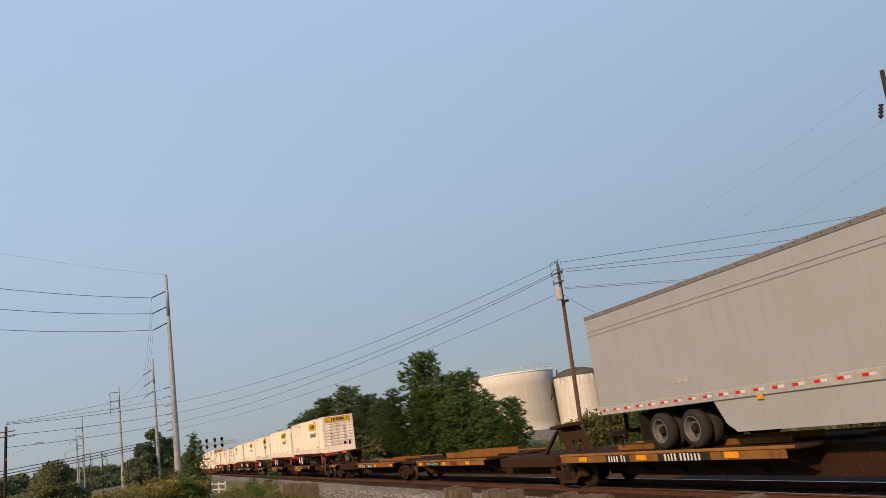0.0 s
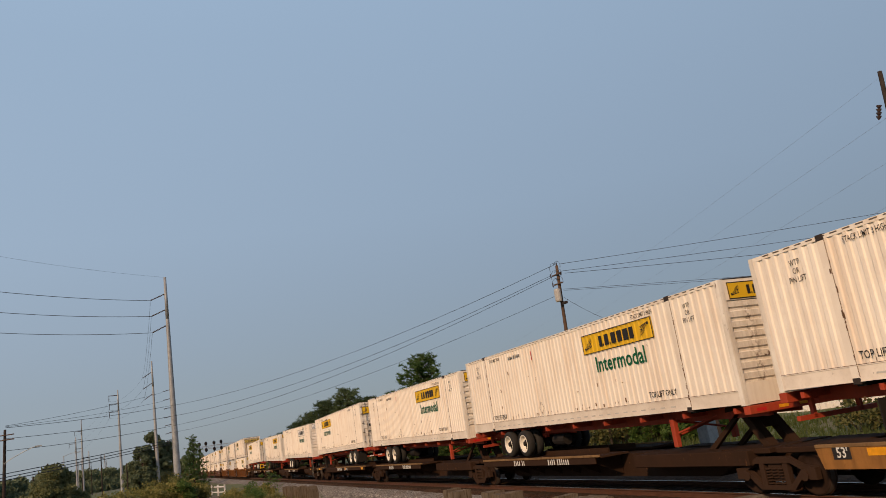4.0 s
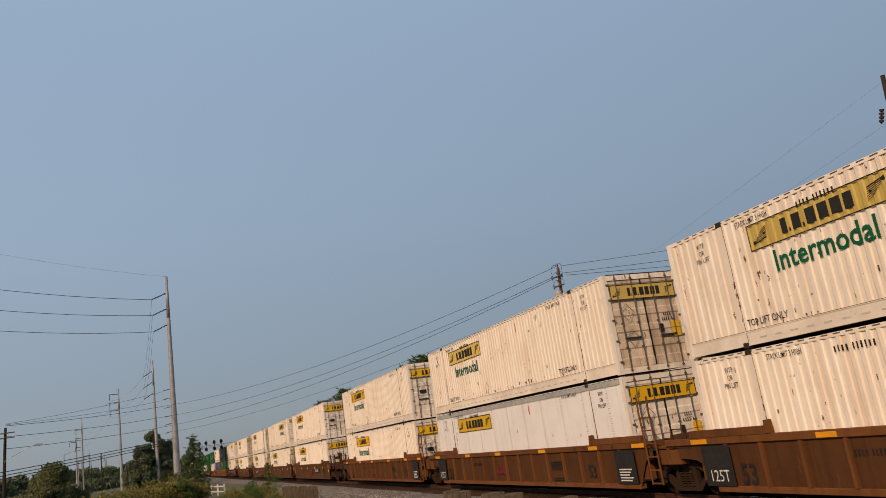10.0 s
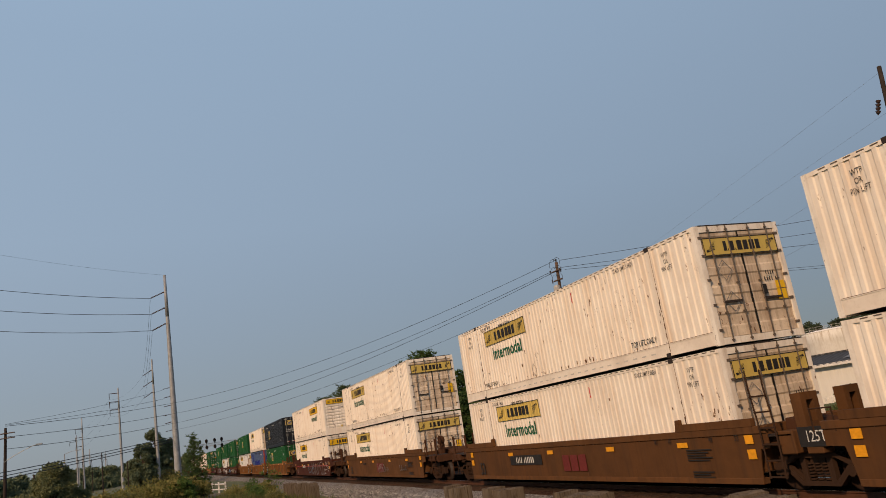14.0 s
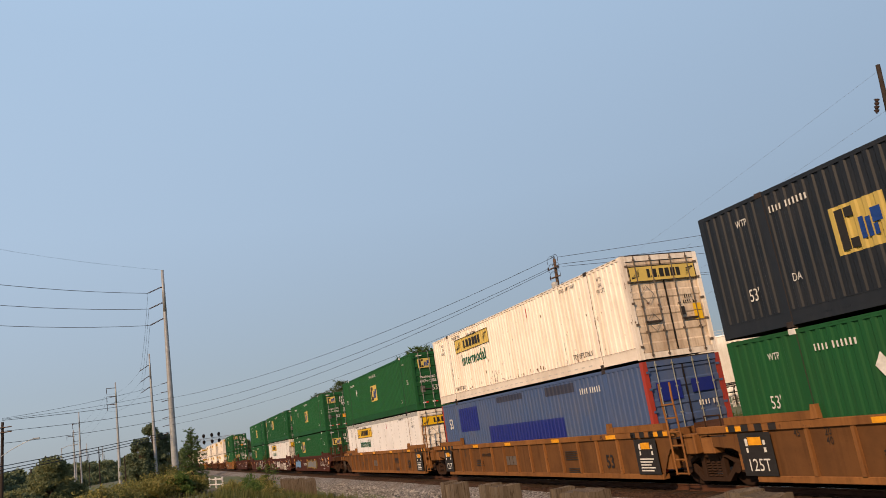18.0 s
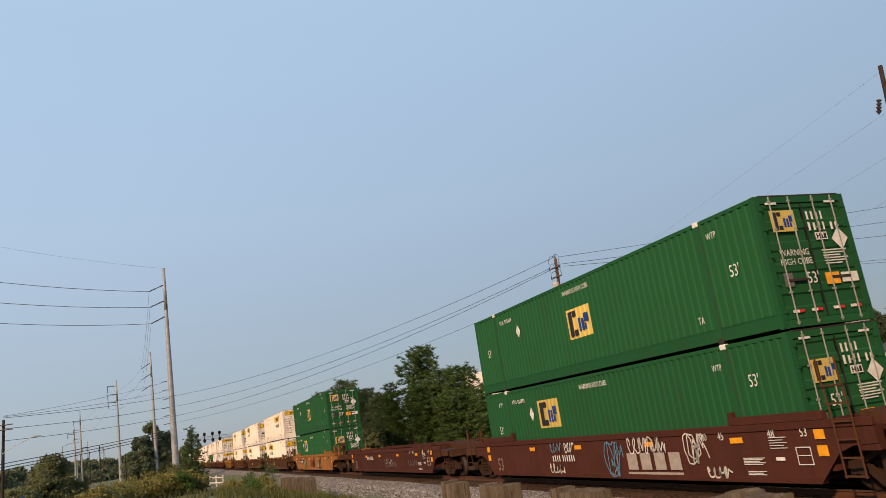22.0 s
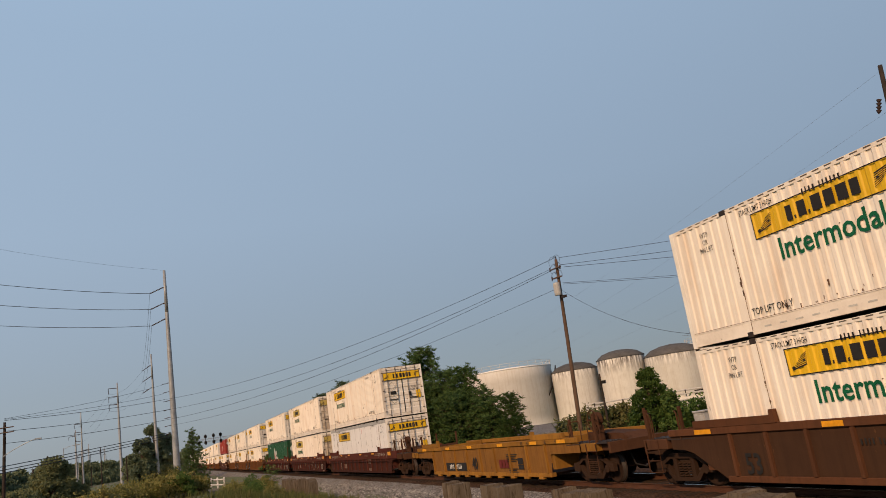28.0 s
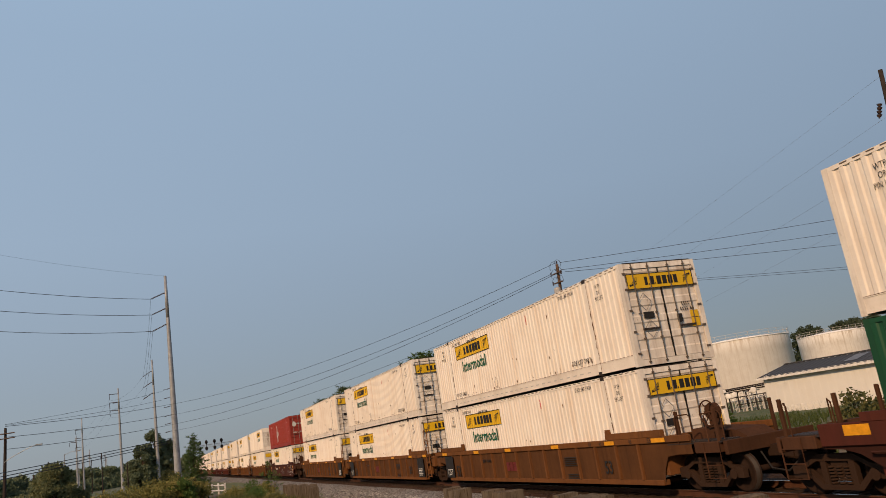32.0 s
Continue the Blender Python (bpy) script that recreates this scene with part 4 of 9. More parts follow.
def build_container(style, nose, full):
    st = STYLES[style]
    c = empty("shipping_container")
    wall = st["wall"]
    x0, x1 = -HL + 0.14, HL - 0.14
    if st["rib"]:
        line = [(x0, 0.0)]
        for a, b in ((x0 + 0.02, -6.18), (-6.02, 6.02), (6.18, x1 - 0.02)):
            line += rib_line(a, b, *st["rib"])
        line.append((x1, 0.0))
    else:
        line = [(x0, 0.012), (x1, 0.012)]
    for side in (-1, 1):
        part("side_wall", sheet(line, side * (HW - 0.004), 0.33 if side < 0 else 0.03, CH - (0.09 if side < 0 else 0.01), side), wall, c)
        if side < 0:
            side_marks(c, st, style, nose, side, [(x, d + 0.004) for x, d in line], full)
        y0, y1 = sorted((side * HW, side * (HW - 0.06)))
        rail = boxes((x0, x1, y0, y1, 0.03, 0.055), (x0, x1, y0 + 0.006, y1, 0.055, 0.322), (x0, x1, y0 - 0.004, y1, 0.322, 0.340))
        if side < 0:
            part("bottom_rail", rail, M_WHITE_RAIL if st["col"] == "white" and st["rib"] else wall, c)
            part("top_rail", boxes((x0, x1, y0, y1, CH - 0.09, CH - 0.005)), wall, c)
            if st["rib"] is None:
                part("cant_rail", boxes((x0, x1, -HW - 0.003, -HW + 0.02, CH - 0.20, CH - 0.02)), M_GREYBOX, c, "grey upper rail")
        if side < 0 and full:
            sl = bmesh.new()
            for k in range(26):
                x = x0 + 2.3 + k * 0.44
                box(sl, x, x + 0.20, side * HW + 0.001, side * HW + 0.010, 0.14, 0.175)
            tagged(part("slotted_rail", sl, M_SLOT if st["col"] == "white" else wall, c), kind="stuff")
            th = bmesh.new()
            for k in range(52):
                x = x0 + 0.3 + k * 0.30
                box(th, x, x + 0.17, side * HW - 0.004, side * HW + 0.02, CH - 0.045, CH - 0.02)
            tagged(part("roof_edge_trim", th, M_ROD if st["col"] == "white" else wall, c), kind="stuff")
        for xp in (-6.10, 6.10) if side < 0 and full else ():
            part("side_post", boxes((xp - 0.085, xp + 0.085, *sorted((side * (HW + 0.002), side * (HW - 0.05))), 0.02, CH - 0.02)), wall, c)
            if st["col"] in ("white", "black", "green"):
                part("post_seam", rust_seam(xp, st["col"] == "white", len(style) * 7 + nose), M_SCUFF if st["col"] == "white" else M_CAST, c, "ragged rusty seam and scuffs beside the lifting post")
            if style == "jbrust" and xp > 0:
                st2 = bmesh.new()
                prism(st2, [(7.30, CH - 0.12), (7.44, CH - 0.12), (7.52, 1.6), (7.56, 0.42), (7.46, 0.42), (7.36, 1.7)], -HW - 0.002, -HW + 0.03)
                part("rusty_strip", st2, M_POSTRUST, c, "bare rust-red strip down the side")
            part("lift_casting", chamfer(boxes((xp - 0.10, xp + 0.10, *sorted((side * (HW + 0.012), side * (HW - 0.12))), CH - 0.11, CH + 0.015)), 0.012), M_CAST if st["col"] != "green" else M_INKW, c)
            part("lower_casting", chamfer(boxes((xp - 0.09, xp + 0.09, *sorted((side * (HW + 0.010), side * (HW - 0.12))), -0.02, 0.11)), 0.012), M_CAST, c)
        if st["rib"] is None and side < 0:
            for k in range(11):
                x = x0 + 0.75 + k * 1.43
                if abs(abs(x) - 6.1) > 0.2:
                    rv = bmesh.new()
                    for q in range(34):
                        for dx in (-0.03, 0.03):
                            z = 0.32 + q * 0.073
                            box(rv, x + dx - 0.009, x + dx + 0.009, *sorted((side * (HW - 0.017), side * (HW - 0.008))), z, z + 0.03)
                    tagged(part("riveted_seam", rv, M_GREYBOX, c), kind="stuff")
        for xe in (-1, 1):
            a, b = sorted((xe * HL, xe * (HL - 0.14)))
            part("corner_post", boxes((a, b, *sorted((side * HW, side * (HW - 0.14))), 0.0, CH)), M_RED if style == "blue" else M_WHITE_END if st["col"] == "white" else wall, c)
    roof = bmesh.new()
    zr = rib_line(x0, x1, 0.45, 0.02)
    lo = [roof.verts.new((x, -HW + 0.05, CH - 0.012 - d)) for x, d in zr]
    hi = [roof.verts.new((x, HW - 0.05, CH - 0.012 - d)) for x, d in zr]
    for i in range(len(zr) - 1):
        roof.faces.new((lo[i], lo[i + 1], hi[i + 1], hi[i]))
    part("roof", roof, wall, c)
    part("floor_frame", boxes((x0, x1, -HW + 0.06, HW - 0.06, 0.03, 0.16), (-6.2, -6.0, -1.2, 1.2, -0.054, 0.03), (6.0, 6.2, -1.2, 1.2, -0.054, 0.03)), M_DARK, c)
    if full:
        for e in (-1, 1):
            part("roof_end_lip", boxes((*sorted((e * (HL + 0.006), e * (HL - 0.10))), -HW + 0.145, HW - 0.145, CH - 0.008, CH + 0.018)), M_CAST, c)
    nose_end(c, st, style, nose, full)
    door_end(c, st, style, -nose, full)
    tagged(c, st["label"] + (", ribbed front leading" if nose > 0 else ", doors leading"), "container", "containers of the train")
    return c


_CONT = {}
MOVING = []          # (thing, s, y, z, tilt)


def place_container(style, nose, s, z, full=1, tilt=0.0):
    key = (style, nose, full)
    m = pose(s, TRACK_Y, z, 0, tilt, 0)
    if key not in _CONT:
        _CONT[key] = build_container(style, nose, full)
        ob = _CONT[key]
        ob.matrix_basis = m
    else:
        ob = copy_thing(_CONT[key], m)
    MOVING.append((ob, s, z, tilt))
    return ob


# ---- bogies ----
def bogie_parts(parent, x, r=0.45):
    """A three-piece bogie centred on x: bolster, two cast side frames with springs, two wheelsets."""
    b = part("bogie", boxes((x - 0.20, x + 0.20, -1.0, 1.0, 0.42, 0.72), (x - 0.35, x + 0.35, -0.35, 0.35, 0.70, 0.86)), M_BOGIE, parent)
    key = "bogie_meshes"
    if key not in _MADE:
        def mesh(bm, mat, nm, sm=False):
            me = bpy.data.meshes.new(nm)
            bm.to_mesh(me)
            bm.free()
            me.materials.append(mat)
            if sm:
                me.polygons.foreach_set("use_smooth", [True] * len(me.polygons))
            return me
        fr = bmesh.new()
        prism(fr, [(-1.18, 0.36), (-1.18, 0.60), (-0.80, 0.66), (-0.45, 0.84), (0.45, 0.84), (0.80, 0.66), (1.18, 0.60), (1.18, 0.36), (0.98, 0.36), (0.90, 0.52), (0.52, 0.70), (-0.52, 0.70), (-0.90, 0.52), (-0.98, 0.36)], -0.07, 0.07)
        prism(fr, [(-0.90, 0.50), (-0.50, 0.14), (0.50, 0.14), (0.90, 0.50), (0.78, 0.54), (0.42, 0.24), (-0.42, 0.24), (-0.78, 0.54)], -0.07, 0.07)
        box(fr, -0.42, -0.28, -0.06, 0.06, 0.22, 0.72)
        box(fr, 0.28, 0.42, -0.06, 0.06, 0.22, 0.72)
        for k in (-1, 1):
            lathe(fr, [(0.12, -0.10), (0.12, 0.05), (0.06, 0.09)], 10, "y", (k * 0.865, 0, 0.45))
        spr = bmesh.new()
        for xx in (-0.19, 0.0, 0.19):
            for k in range(6):
                lathe(spr, [(0.055, 0), (0.075, 0.012), (0.075, 0.030), (0.055, 0.042)], 8, "z", (xx, 0, 0.25 + 0.062 * k))
        ws = bmesh.new()
        for k in (-1, 1):
            prof = [(0.06, 0.05), (0.16, 0.09), (0.18, 0.05), (0.36, 0.03), (0.39, 0.07), (r, 0.065), (r, -0.055), (r + 0.028, -0.06), (r + 0.028, -0.085), (0.36, -0.085), (0.18, -0.03), (0.08, -0.09)]
            lathe(ws, [(a, k * (0.755 + h)) for a, h in prof], 24, "y")
        tube(ws, (0, -0.95, 0), (0, 0.95, 0), 0.075, 0.075, 10)
        wm = mesh(ws, M_WHEEL, "wheelset", True)
        wm.materials.append(M_TREAD)
        for f in wm.polygons:
            if math.hypot(f.center.x, f.center.z) > 0.435 and abs(f.normal.y) < 0.6:
                f.material_index = 1
        _MADE[key] = (mesh(fr, M_BOGIE, "side_frame"), mesh(spr, M_BOGIE, "spring_nest"), wm)
    fr, spr, ws = _MADE[key]
    for k in (-1, 1):
        part("side_frame", fr, M_BOGIE, b).location = (x, k * 0.99, 0)
        if k < 0:
            tagged(part("spring_nest", spr, M_BOGIE, b), kind="stuff").location = (x, k * 1.00, 0)
        w = part("wheelset", ws, M_WHEEL, b)
        w.location = (x + k * 0.865, 0, r)
    return b


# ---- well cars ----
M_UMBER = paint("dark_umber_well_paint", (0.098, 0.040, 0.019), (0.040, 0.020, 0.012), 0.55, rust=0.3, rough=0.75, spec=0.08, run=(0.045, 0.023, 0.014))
M_UMBERP = paint("dark_umber_panel", (0.050, 0.025, 0.014), (0.028, 0.015, 0.010), 0.6, rust=0.3, rough=0.8, spec=0.06, run=(0.032, 0.017, 0.011))
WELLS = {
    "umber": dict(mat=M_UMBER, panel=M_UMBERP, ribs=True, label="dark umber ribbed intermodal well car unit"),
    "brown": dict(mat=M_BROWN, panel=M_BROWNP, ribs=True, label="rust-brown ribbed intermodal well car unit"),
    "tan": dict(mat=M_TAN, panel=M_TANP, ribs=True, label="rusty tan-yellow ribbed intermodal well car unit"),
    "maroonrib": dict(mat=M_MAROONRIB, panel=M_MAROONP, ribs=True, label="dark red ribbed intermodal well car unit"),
    "yellow": dict(mat=M_YELLOWCAR, panel=M_YELLOWP, ribs=True, label="empty yellow ribbed well car with darker side panels"),
    "dull": dict(mat=M_BROWN2, ribs=False, label="dull brown smooth-sided intermodal well car unit"),
    "maroon": dict(mat=M_MAROON, ribs=False, label="dark maroon smooth-sided well car unit with scrawled paint"),
    "orange": dict(mat=M_ORANGE, ribs=False, label="weathered orange smooth-sided intermodal well car"),
}


def scrawl(rnd, x, z, w, h, loops, wide=0.0):
    """A looping spray-paint line, flattened against a wall, as a thin ribbon."""
    bm = bmesh.new()
    pts = []
    for k in range(loops * 10 + 1):
        a = k / 10 * 2 * math.pi
        u = k / (loops * 10)
        pts.append((x + (u - 0.5) * w + math.cos(a + rnd.random() * 0.5) * h * 0.28, z + math.sin(a * (1 + 0.2 * rnd.random())) * h * 0.5))
    wd = wide or 0.010 + 0.010 * rnd.random()
    for (ax, az), (bx, bz) in zip(pts, pts[1:]):
        d = Vector((bx - ax, bz - az))
        if d.length < 1e-4:
            continue
        nrm = Vector((-d.y, d.x)).normalized() * wd
        v = [bm.verts.new((px, 0, pz)) for px, pz in ((ax - nrm.x, az - nrm.y), (bx - nrm.x, bz - nrm.y), (bx + nrm.x, bz + nrm.y), (ax + nrm.x, az + nrm.y))]
        bm.faces.new(v)
    return bm


def blob_letters(rnd, x, z, w, h, n):
    """Bulging letter-like shapes side by side: a filled mesh and the ribbon round each."""
    fill, edge = bmesh.new(), bmesh.new()
    lw = w / n
    for i in range(n):
        cx, cz = x - w / 2 + lw * (i + 0.5), z + rnd.uniform(-0.06, 0.06) * h
        pts = []
        for q in range(14):
            a = math.tau * q / 14
            r = 0.82 + 0.22 * math.sin(2 * a + rnd.random() * 2) + rnd.uniform(-0.08, 0.08)
            ca, sa = math.cos(a), math.sin(a)
            pts.append((cx + math.copysign(abs(ca) ** 0.6, ca) * lw * 0.57 * r, cz + math.copysign(abs(sa) ** 0.6, sa) * h * 0.48 * min(1.0, r)))
        fill.faces.new([fill.verts.new((px, -0.0006 * i, pz)) for px, pz in pts])
        for (ax, az), (bx_, bz) in zip(pts, pts[1:] + pts[:1]):
            d = Vector((bx_ - ax, bz - az)).normalized() * 0.02
            edge.faces.new([edge.verts.new((px, 0, pz)) for px, pz in ((ax + d.y, az - d.x), (bx_ + d.y, bz - d.x), (bx_ - d.y, bz + d.x), (ax - d.y, az + d.x))])
        for q in range(3):
            u = cx + rnd.uniform(-0.25, 0.25) * lw
            v = cz + rnd.uniform(-0.2, 0.2) * h
            dx, dz = rnd.uniform(-0.12, 0.12) * lw, rnd.uniform(0.12, 0.26) * h
            edge.faces.new([edge.verts.new((px, 0, pz)) for px, pz in ((u - 0.015, v - dz), (u + 0.015, v - dz), (u + dx + 0.02, v + dz), (u + dx - 0.02, v + dz))])
    return fill, edge


# kind of spray painting, middle along the car, height, width, tall, letters, colours
TAGGED = {1: [("halo", 1.0, 0.78, 5.2, 0.95, 5, M_SPRAYGOLD, M_SPRAYGOLD), ("piece", 1.0, 0.78, 4.0, 0.80, 4, M_SPRAYGREY, M_SPRAYYEL), ("piece", -6.1, 0.80, 2.8, 0.95, 3, M_SPRAYSKY, M_INK), ("line", 5.6, 0.80, 1.4, 0.35, 5, M_SPRAY, None)],
          2: [("piece", -0.4, 0.78, 2.2, 0.95, 3, M_SPRAYW, M_INK), ("hatch", 4.3, 0.62, 1.9, 0.72, 9, M_SPRAYW, None), ("line", -5.4, 0.70, 1.6, 0.5, 5, M_SPRAY, None), ("line", -2.9, 0.76, 0.7, 0.9, 3, M_SPRAY, None), ("line", -3.9, 1.05, 0.6, 0.25, 3, M_SPRAYW, None)],
          3: [("line", -2.7, 1.14, 0.7, 0.30, 3, M_SPRAYB, None), ("line", -1.8, 1.12, 0.5, 0.32, 3, M_SPRAYW, None), ("line", -2.8, 0.48, 0.9, 0.30, 4, M_SPRAYW, None), ("line", 0.75, 0.75, 0.5, 1.0, 3, M_SPRAYB, None), ("line", 2.4, 1.10, 1.6, 0.42, 6, M_SPRAYW, None), ("line", 4.5, 0.98, 0.55, 0.75, 4, M_SPRAYW, None), ("line", 5.2, 0.42, 0.8, 0.25, 4, M_SPRAYW, None)],
          4: [("wide", 1.4, 0.78, 1.6, 1.0, 2, M_SPRAYDUN, None), ("wide", 3.2, 0.78, 1.9, 1.0, 2, M_SPRAYDUN, None), ("wide", 5.4, 0.78, 2.2, 1.0, 2, M_SPRAYDUN, None), ("line", 0.0, 0.76, 2.6, 0.8, 4, M_SPRAYB, None)],
          5: [("line", 0.6, 0.80, 1.6, 0.30, 4, M_SPRAY, None), ("line", 1.0, 0.62, 2.4, 0.30, 6, M_SPRAYDUN, None), ("line", 5.2, 0.70, 1.4, 0.35, 4, M_SPRAYDUN, None)],
          6: [("piece", -3.5, 0.70, 0.95, 0.95, 2, M_SPRAYMOSS, M_SPRAYDIM), ("line", -4.9, 1.12, 0.5, 0.26, 3, M_SPRAYDIM, None), ("line", -7.3, 0.92, 0.6, 0.45, 3, M_SPRAYDIM, None), ("line", 1.25, 1.08, 0.3, 0.3, 2, M_INK, None), ("piece", 2.6, 0.62, 1.0, 0.6, 2, M_SPRAYDIM, M_SPRAYMOSS)],
          7: [("line", 1.35, 0.64, 0.8, 0.40, 4, M_SPRAYDUN, None), ("line", 2.75, 0.64, 0.9, 0.36, 5, M_STENCIL, None), ("line", 4.15, 0.62, 0.8, 0.36, 4, M_SPRAYDUN, None), ("line", 5.4, 0.62, 0.7, 0.40, 2, M_SPRAYDIM, None), ("line", -3.3, 0.62, 0.8, 0.30, 4, M_STENCIL, None),
              ("chord", -2.9, 1.25, 1.2, 0.24, 5, M_STENCIL, None), ("chord", -1.3, 1.25, 1.1, 0.22, 5, M_STENCIL, None), ("chord", 0.1, 1.28, 1.3, 0.26, 3, M_STENCIL, None), ("line", -0.5, 0.78, 0.3, 0.3, 2, M_SPRAYDIM, None)],
          8: [("line", 5.2, 0.62, 0.75, 0.36, 4, M_SPRAYDIM, None), ("line", 5.25, 0.38, 0.14, 0.16, 2, M_SPRAYDIM, None), ("line", 6.55, 0.66, 0.5, 0.28, 5, M_STENCIL, None), ("line", 2.6, 0.60, 1.5, 0.40, 6, M_STENCIL, None), ("line", -2.4, 0.62, 0.5, 0.34, 3, M_SPRAYDUN, None)]}


def build_well(style, left, right, scale=1.0, tags=0, brake=True, far=False):
    """One unit of a well car. left, right: 'end' for a coupler end with a bogie, 'joint' for a shared bogie carried here, 'rest' for a shared bogie carried by the next unit."""
    st = WELLS[style]
    m = st["mat"]
    faded = M_INKDIM if style == "umber" else M_FADEDRED
    style = "brown" if style == "umber" else style
    c = empty("well_car")
    k = scale
    Y = HW + 0.10
    bx = 9.77 * k
    ribbed = st["ribs"]
    # each end's lower edge from the well's bottom corner up to its outer end
    def end_line(kind, e):
        if style == "dull":
            return [(8.52, 0.22), (8.58, 0.62), (8.66, 0.95)], 8.95 if kind == "joint" else 9.10
        if style == "yellow":
            return [(7.15, 0.24), (7.21, 0.55), (7.28, 0.95)], bx / k - 0.10
        if style == "maroonrib" and kind != "end":
            return ([(8.42, 0.24), (8.58, 0.50), (8.70, 0.80), (8.80, 0.97)], 8.95) if kind == "joint" else ([(8.48, 0.24), (8.68, 0.58), (8.92, 0.90), (9.12, 0.97)], bx / k - 0.10)
        if ribbed and kind == "joint":
            return [(8.15, 0.24), (8.28, 0.50), (8.48, 0.80), (8.62, 0.97)], 8.95
        if ribbed and kind == "end" and e < 0:
            return [(7.75, 0.24), (8.85, 0.86), (9.20, 0.95)], bx / k - 0.10
        if ribbed and kind == "end":
            return [(8.28, 0.24), (8.40, 0.60), (8.62, 0.92), (9.05, 0.97)], bx / k - 0.10
        if ribbed:
            return [(7.95, 0.24), (8.05, 0.50), (8.25, 0.78), (8.60, 0.93), (9.05, 0.97)], bx / k - 0.10
        return [(8.15, 0.22), (8.75, 0.80), (9.1, 0.93)], bx / k - 0.10

    (pl, el), (pr, er) = end_line(left, -1), end_line(right, 1)
    pl, pr, el, er = [(x * k, z) for x, z in pl], [(x * k, z) for x, z in pr], el * k, er * k
    poly = [(-el, 1.28), (-el, 0.97)] + [(-x, z) for x, z in pl[::-1]] + pr + [(er, 0.97), (er, 1.28)]
    deep = style == "maroonrib"
    short = style == "yellow"
    wx = 7.18 if short else 8.22          # where the bulkheads stand
    zc = 1.02 if deep else 1.285
    for side in (-1, 1):
        yo, yi = side * Y, side * (Y - 0.05)
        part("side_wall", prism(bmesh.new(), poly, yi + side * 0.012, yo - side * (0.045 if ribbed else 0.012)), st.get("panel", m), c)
        part("top_chord", chamfer(boxes((-el, er, *sorted((yo + side * 0.02, side * (HW + 0.012))), zc, 1.45)), 0.012), m, c)
        lugs = [(x - 0.16, x + 0.16, *sorted((yo + side * 0.04, side * HW)), 0.13, 0.22) for x in [-5.3 + 1.18 * q for q in range(10)]] if short else []
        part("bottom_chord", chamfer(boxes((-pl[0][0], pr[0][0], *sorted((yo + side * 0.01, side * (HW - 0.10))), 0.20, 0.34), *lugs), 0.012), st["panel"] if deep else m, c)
        for e in (-1, 1) if side < 0 else ():
            a, b = sorted((e * 5.95 * k, e * 8.6 * k))
            rc = bmesh.new()
            prism(rc, [(a if e > 0 else a + 0.0, 1.452), (b, 1.452), (b - (0.0 if e < 0 else 0.0), 1.62), (a, 1.62)], *sorted((yo + side * 0.03, side * (HW + 0.015))))
            part("raised_chord", rc, m, c)
            bl = bmesh.new()
            prism(bl, [(e * 5.95 * k - 0.10, 1.46), (e * 5.95 * k + 0.10, 1.46), (e * 5.95 * k + 0.08, 1.74), (e * 5.95 * k - 0.04, 1.74)], *sorted((yo + side * 0.035, side * (HW + 0.02))))
            part("guide_block", bl, m, c)
        if ribbed and side < 0 and not far:
            n, rx = (9, 5.9) if short else (14, 7.4 * k)
            for i in range(n):
                x = -rx + 2 * rx * i / (n - 1)
                r = bmesh.new()
                prism(r, [(x - 0.045, 0.345), (x + 0.045, 0.345), (x + 0.035, zc - 0.005), (x - 0.035, zc - 0.005)], yo + 0.045, yo - 0.035)
                part("rib", r, m, c)
        elif ribbed:
            r = bmesh.new()
            for i in range(14):
                x = (-7.4 + 14.8 * i / 13) * k
                box(r, x - 0.04, x + 0.04, yo - 0.045, yo + 0.035, 0.345, zc - 0.005)
            tagged(part("rib_panel", r, m, c), kind="stuff")
    if deep and not far:
        pipe = bmesh.new()
        path_tube(pipe, [(-8.55, -Y + 0.02, 0.86), (-8.50, -Y - 0.065, 0.90), (8.10, -Y - 0.065, 0.90), (8.30, -Y - 0.05, 0.80), (8.62, -Y + 0.10, 0.62)], 0.026, 6)
        part("brake_pipe", pipe, M_MAROONP, c, "thin brake pipe clipped along the ribs")
    # reflectors and stencils on the near side
    yo = -Y - (0.022 if ribbed else 0.014)
    yb = -Y + (0.043 if ribbed else 0.010)
    if style == "tan" and not far:
        for e in (-1, 1):
            for q in range(4):
                stuck("chord_band", flat([(-0.11, 0.11, -0.075, 0.075)]), M_BLACKPANEL, c, "near", (e * (7.15 + 0.42 * q) * k, yo - 0.002, 1.37))
    for x in (-8.75, -4.5, -2.1, 1.3, 4.56, 8.3) if deep else (-8.3, -4.4, -1.2, 2.6, 6.0, 8.4):
        w = 0.26 if abs(x) < 8 else 0.30
        if ribbed:
            hr = 0.10 if deep and abs(x) > 8 else 0.045 if deep else 0.055
            stuck("reflector", flat([(-w, w, -hr, hr)]), M_REFLECT, c, "near", (x * k, yo, 1.31 if deep and abs(x) > 8 else 1.36))
        else:
            stuck("reflector", flat([(-w * 0.8, w * 0.8, -0.062, 0.062)] if abs(x) < 8 else [(-0.13, 0.13, 0.06, 0.25), (-0.13, 0.13, -0.27, -0.06)]), M_REFLECT, c, "near", (x * k, yb - 0.03, 1.12 if abs(x) < 8 else 1.02))
    ink = M_INKW if style == "maroon" else M_INKDIM if style == "maroonrib" else M_INK
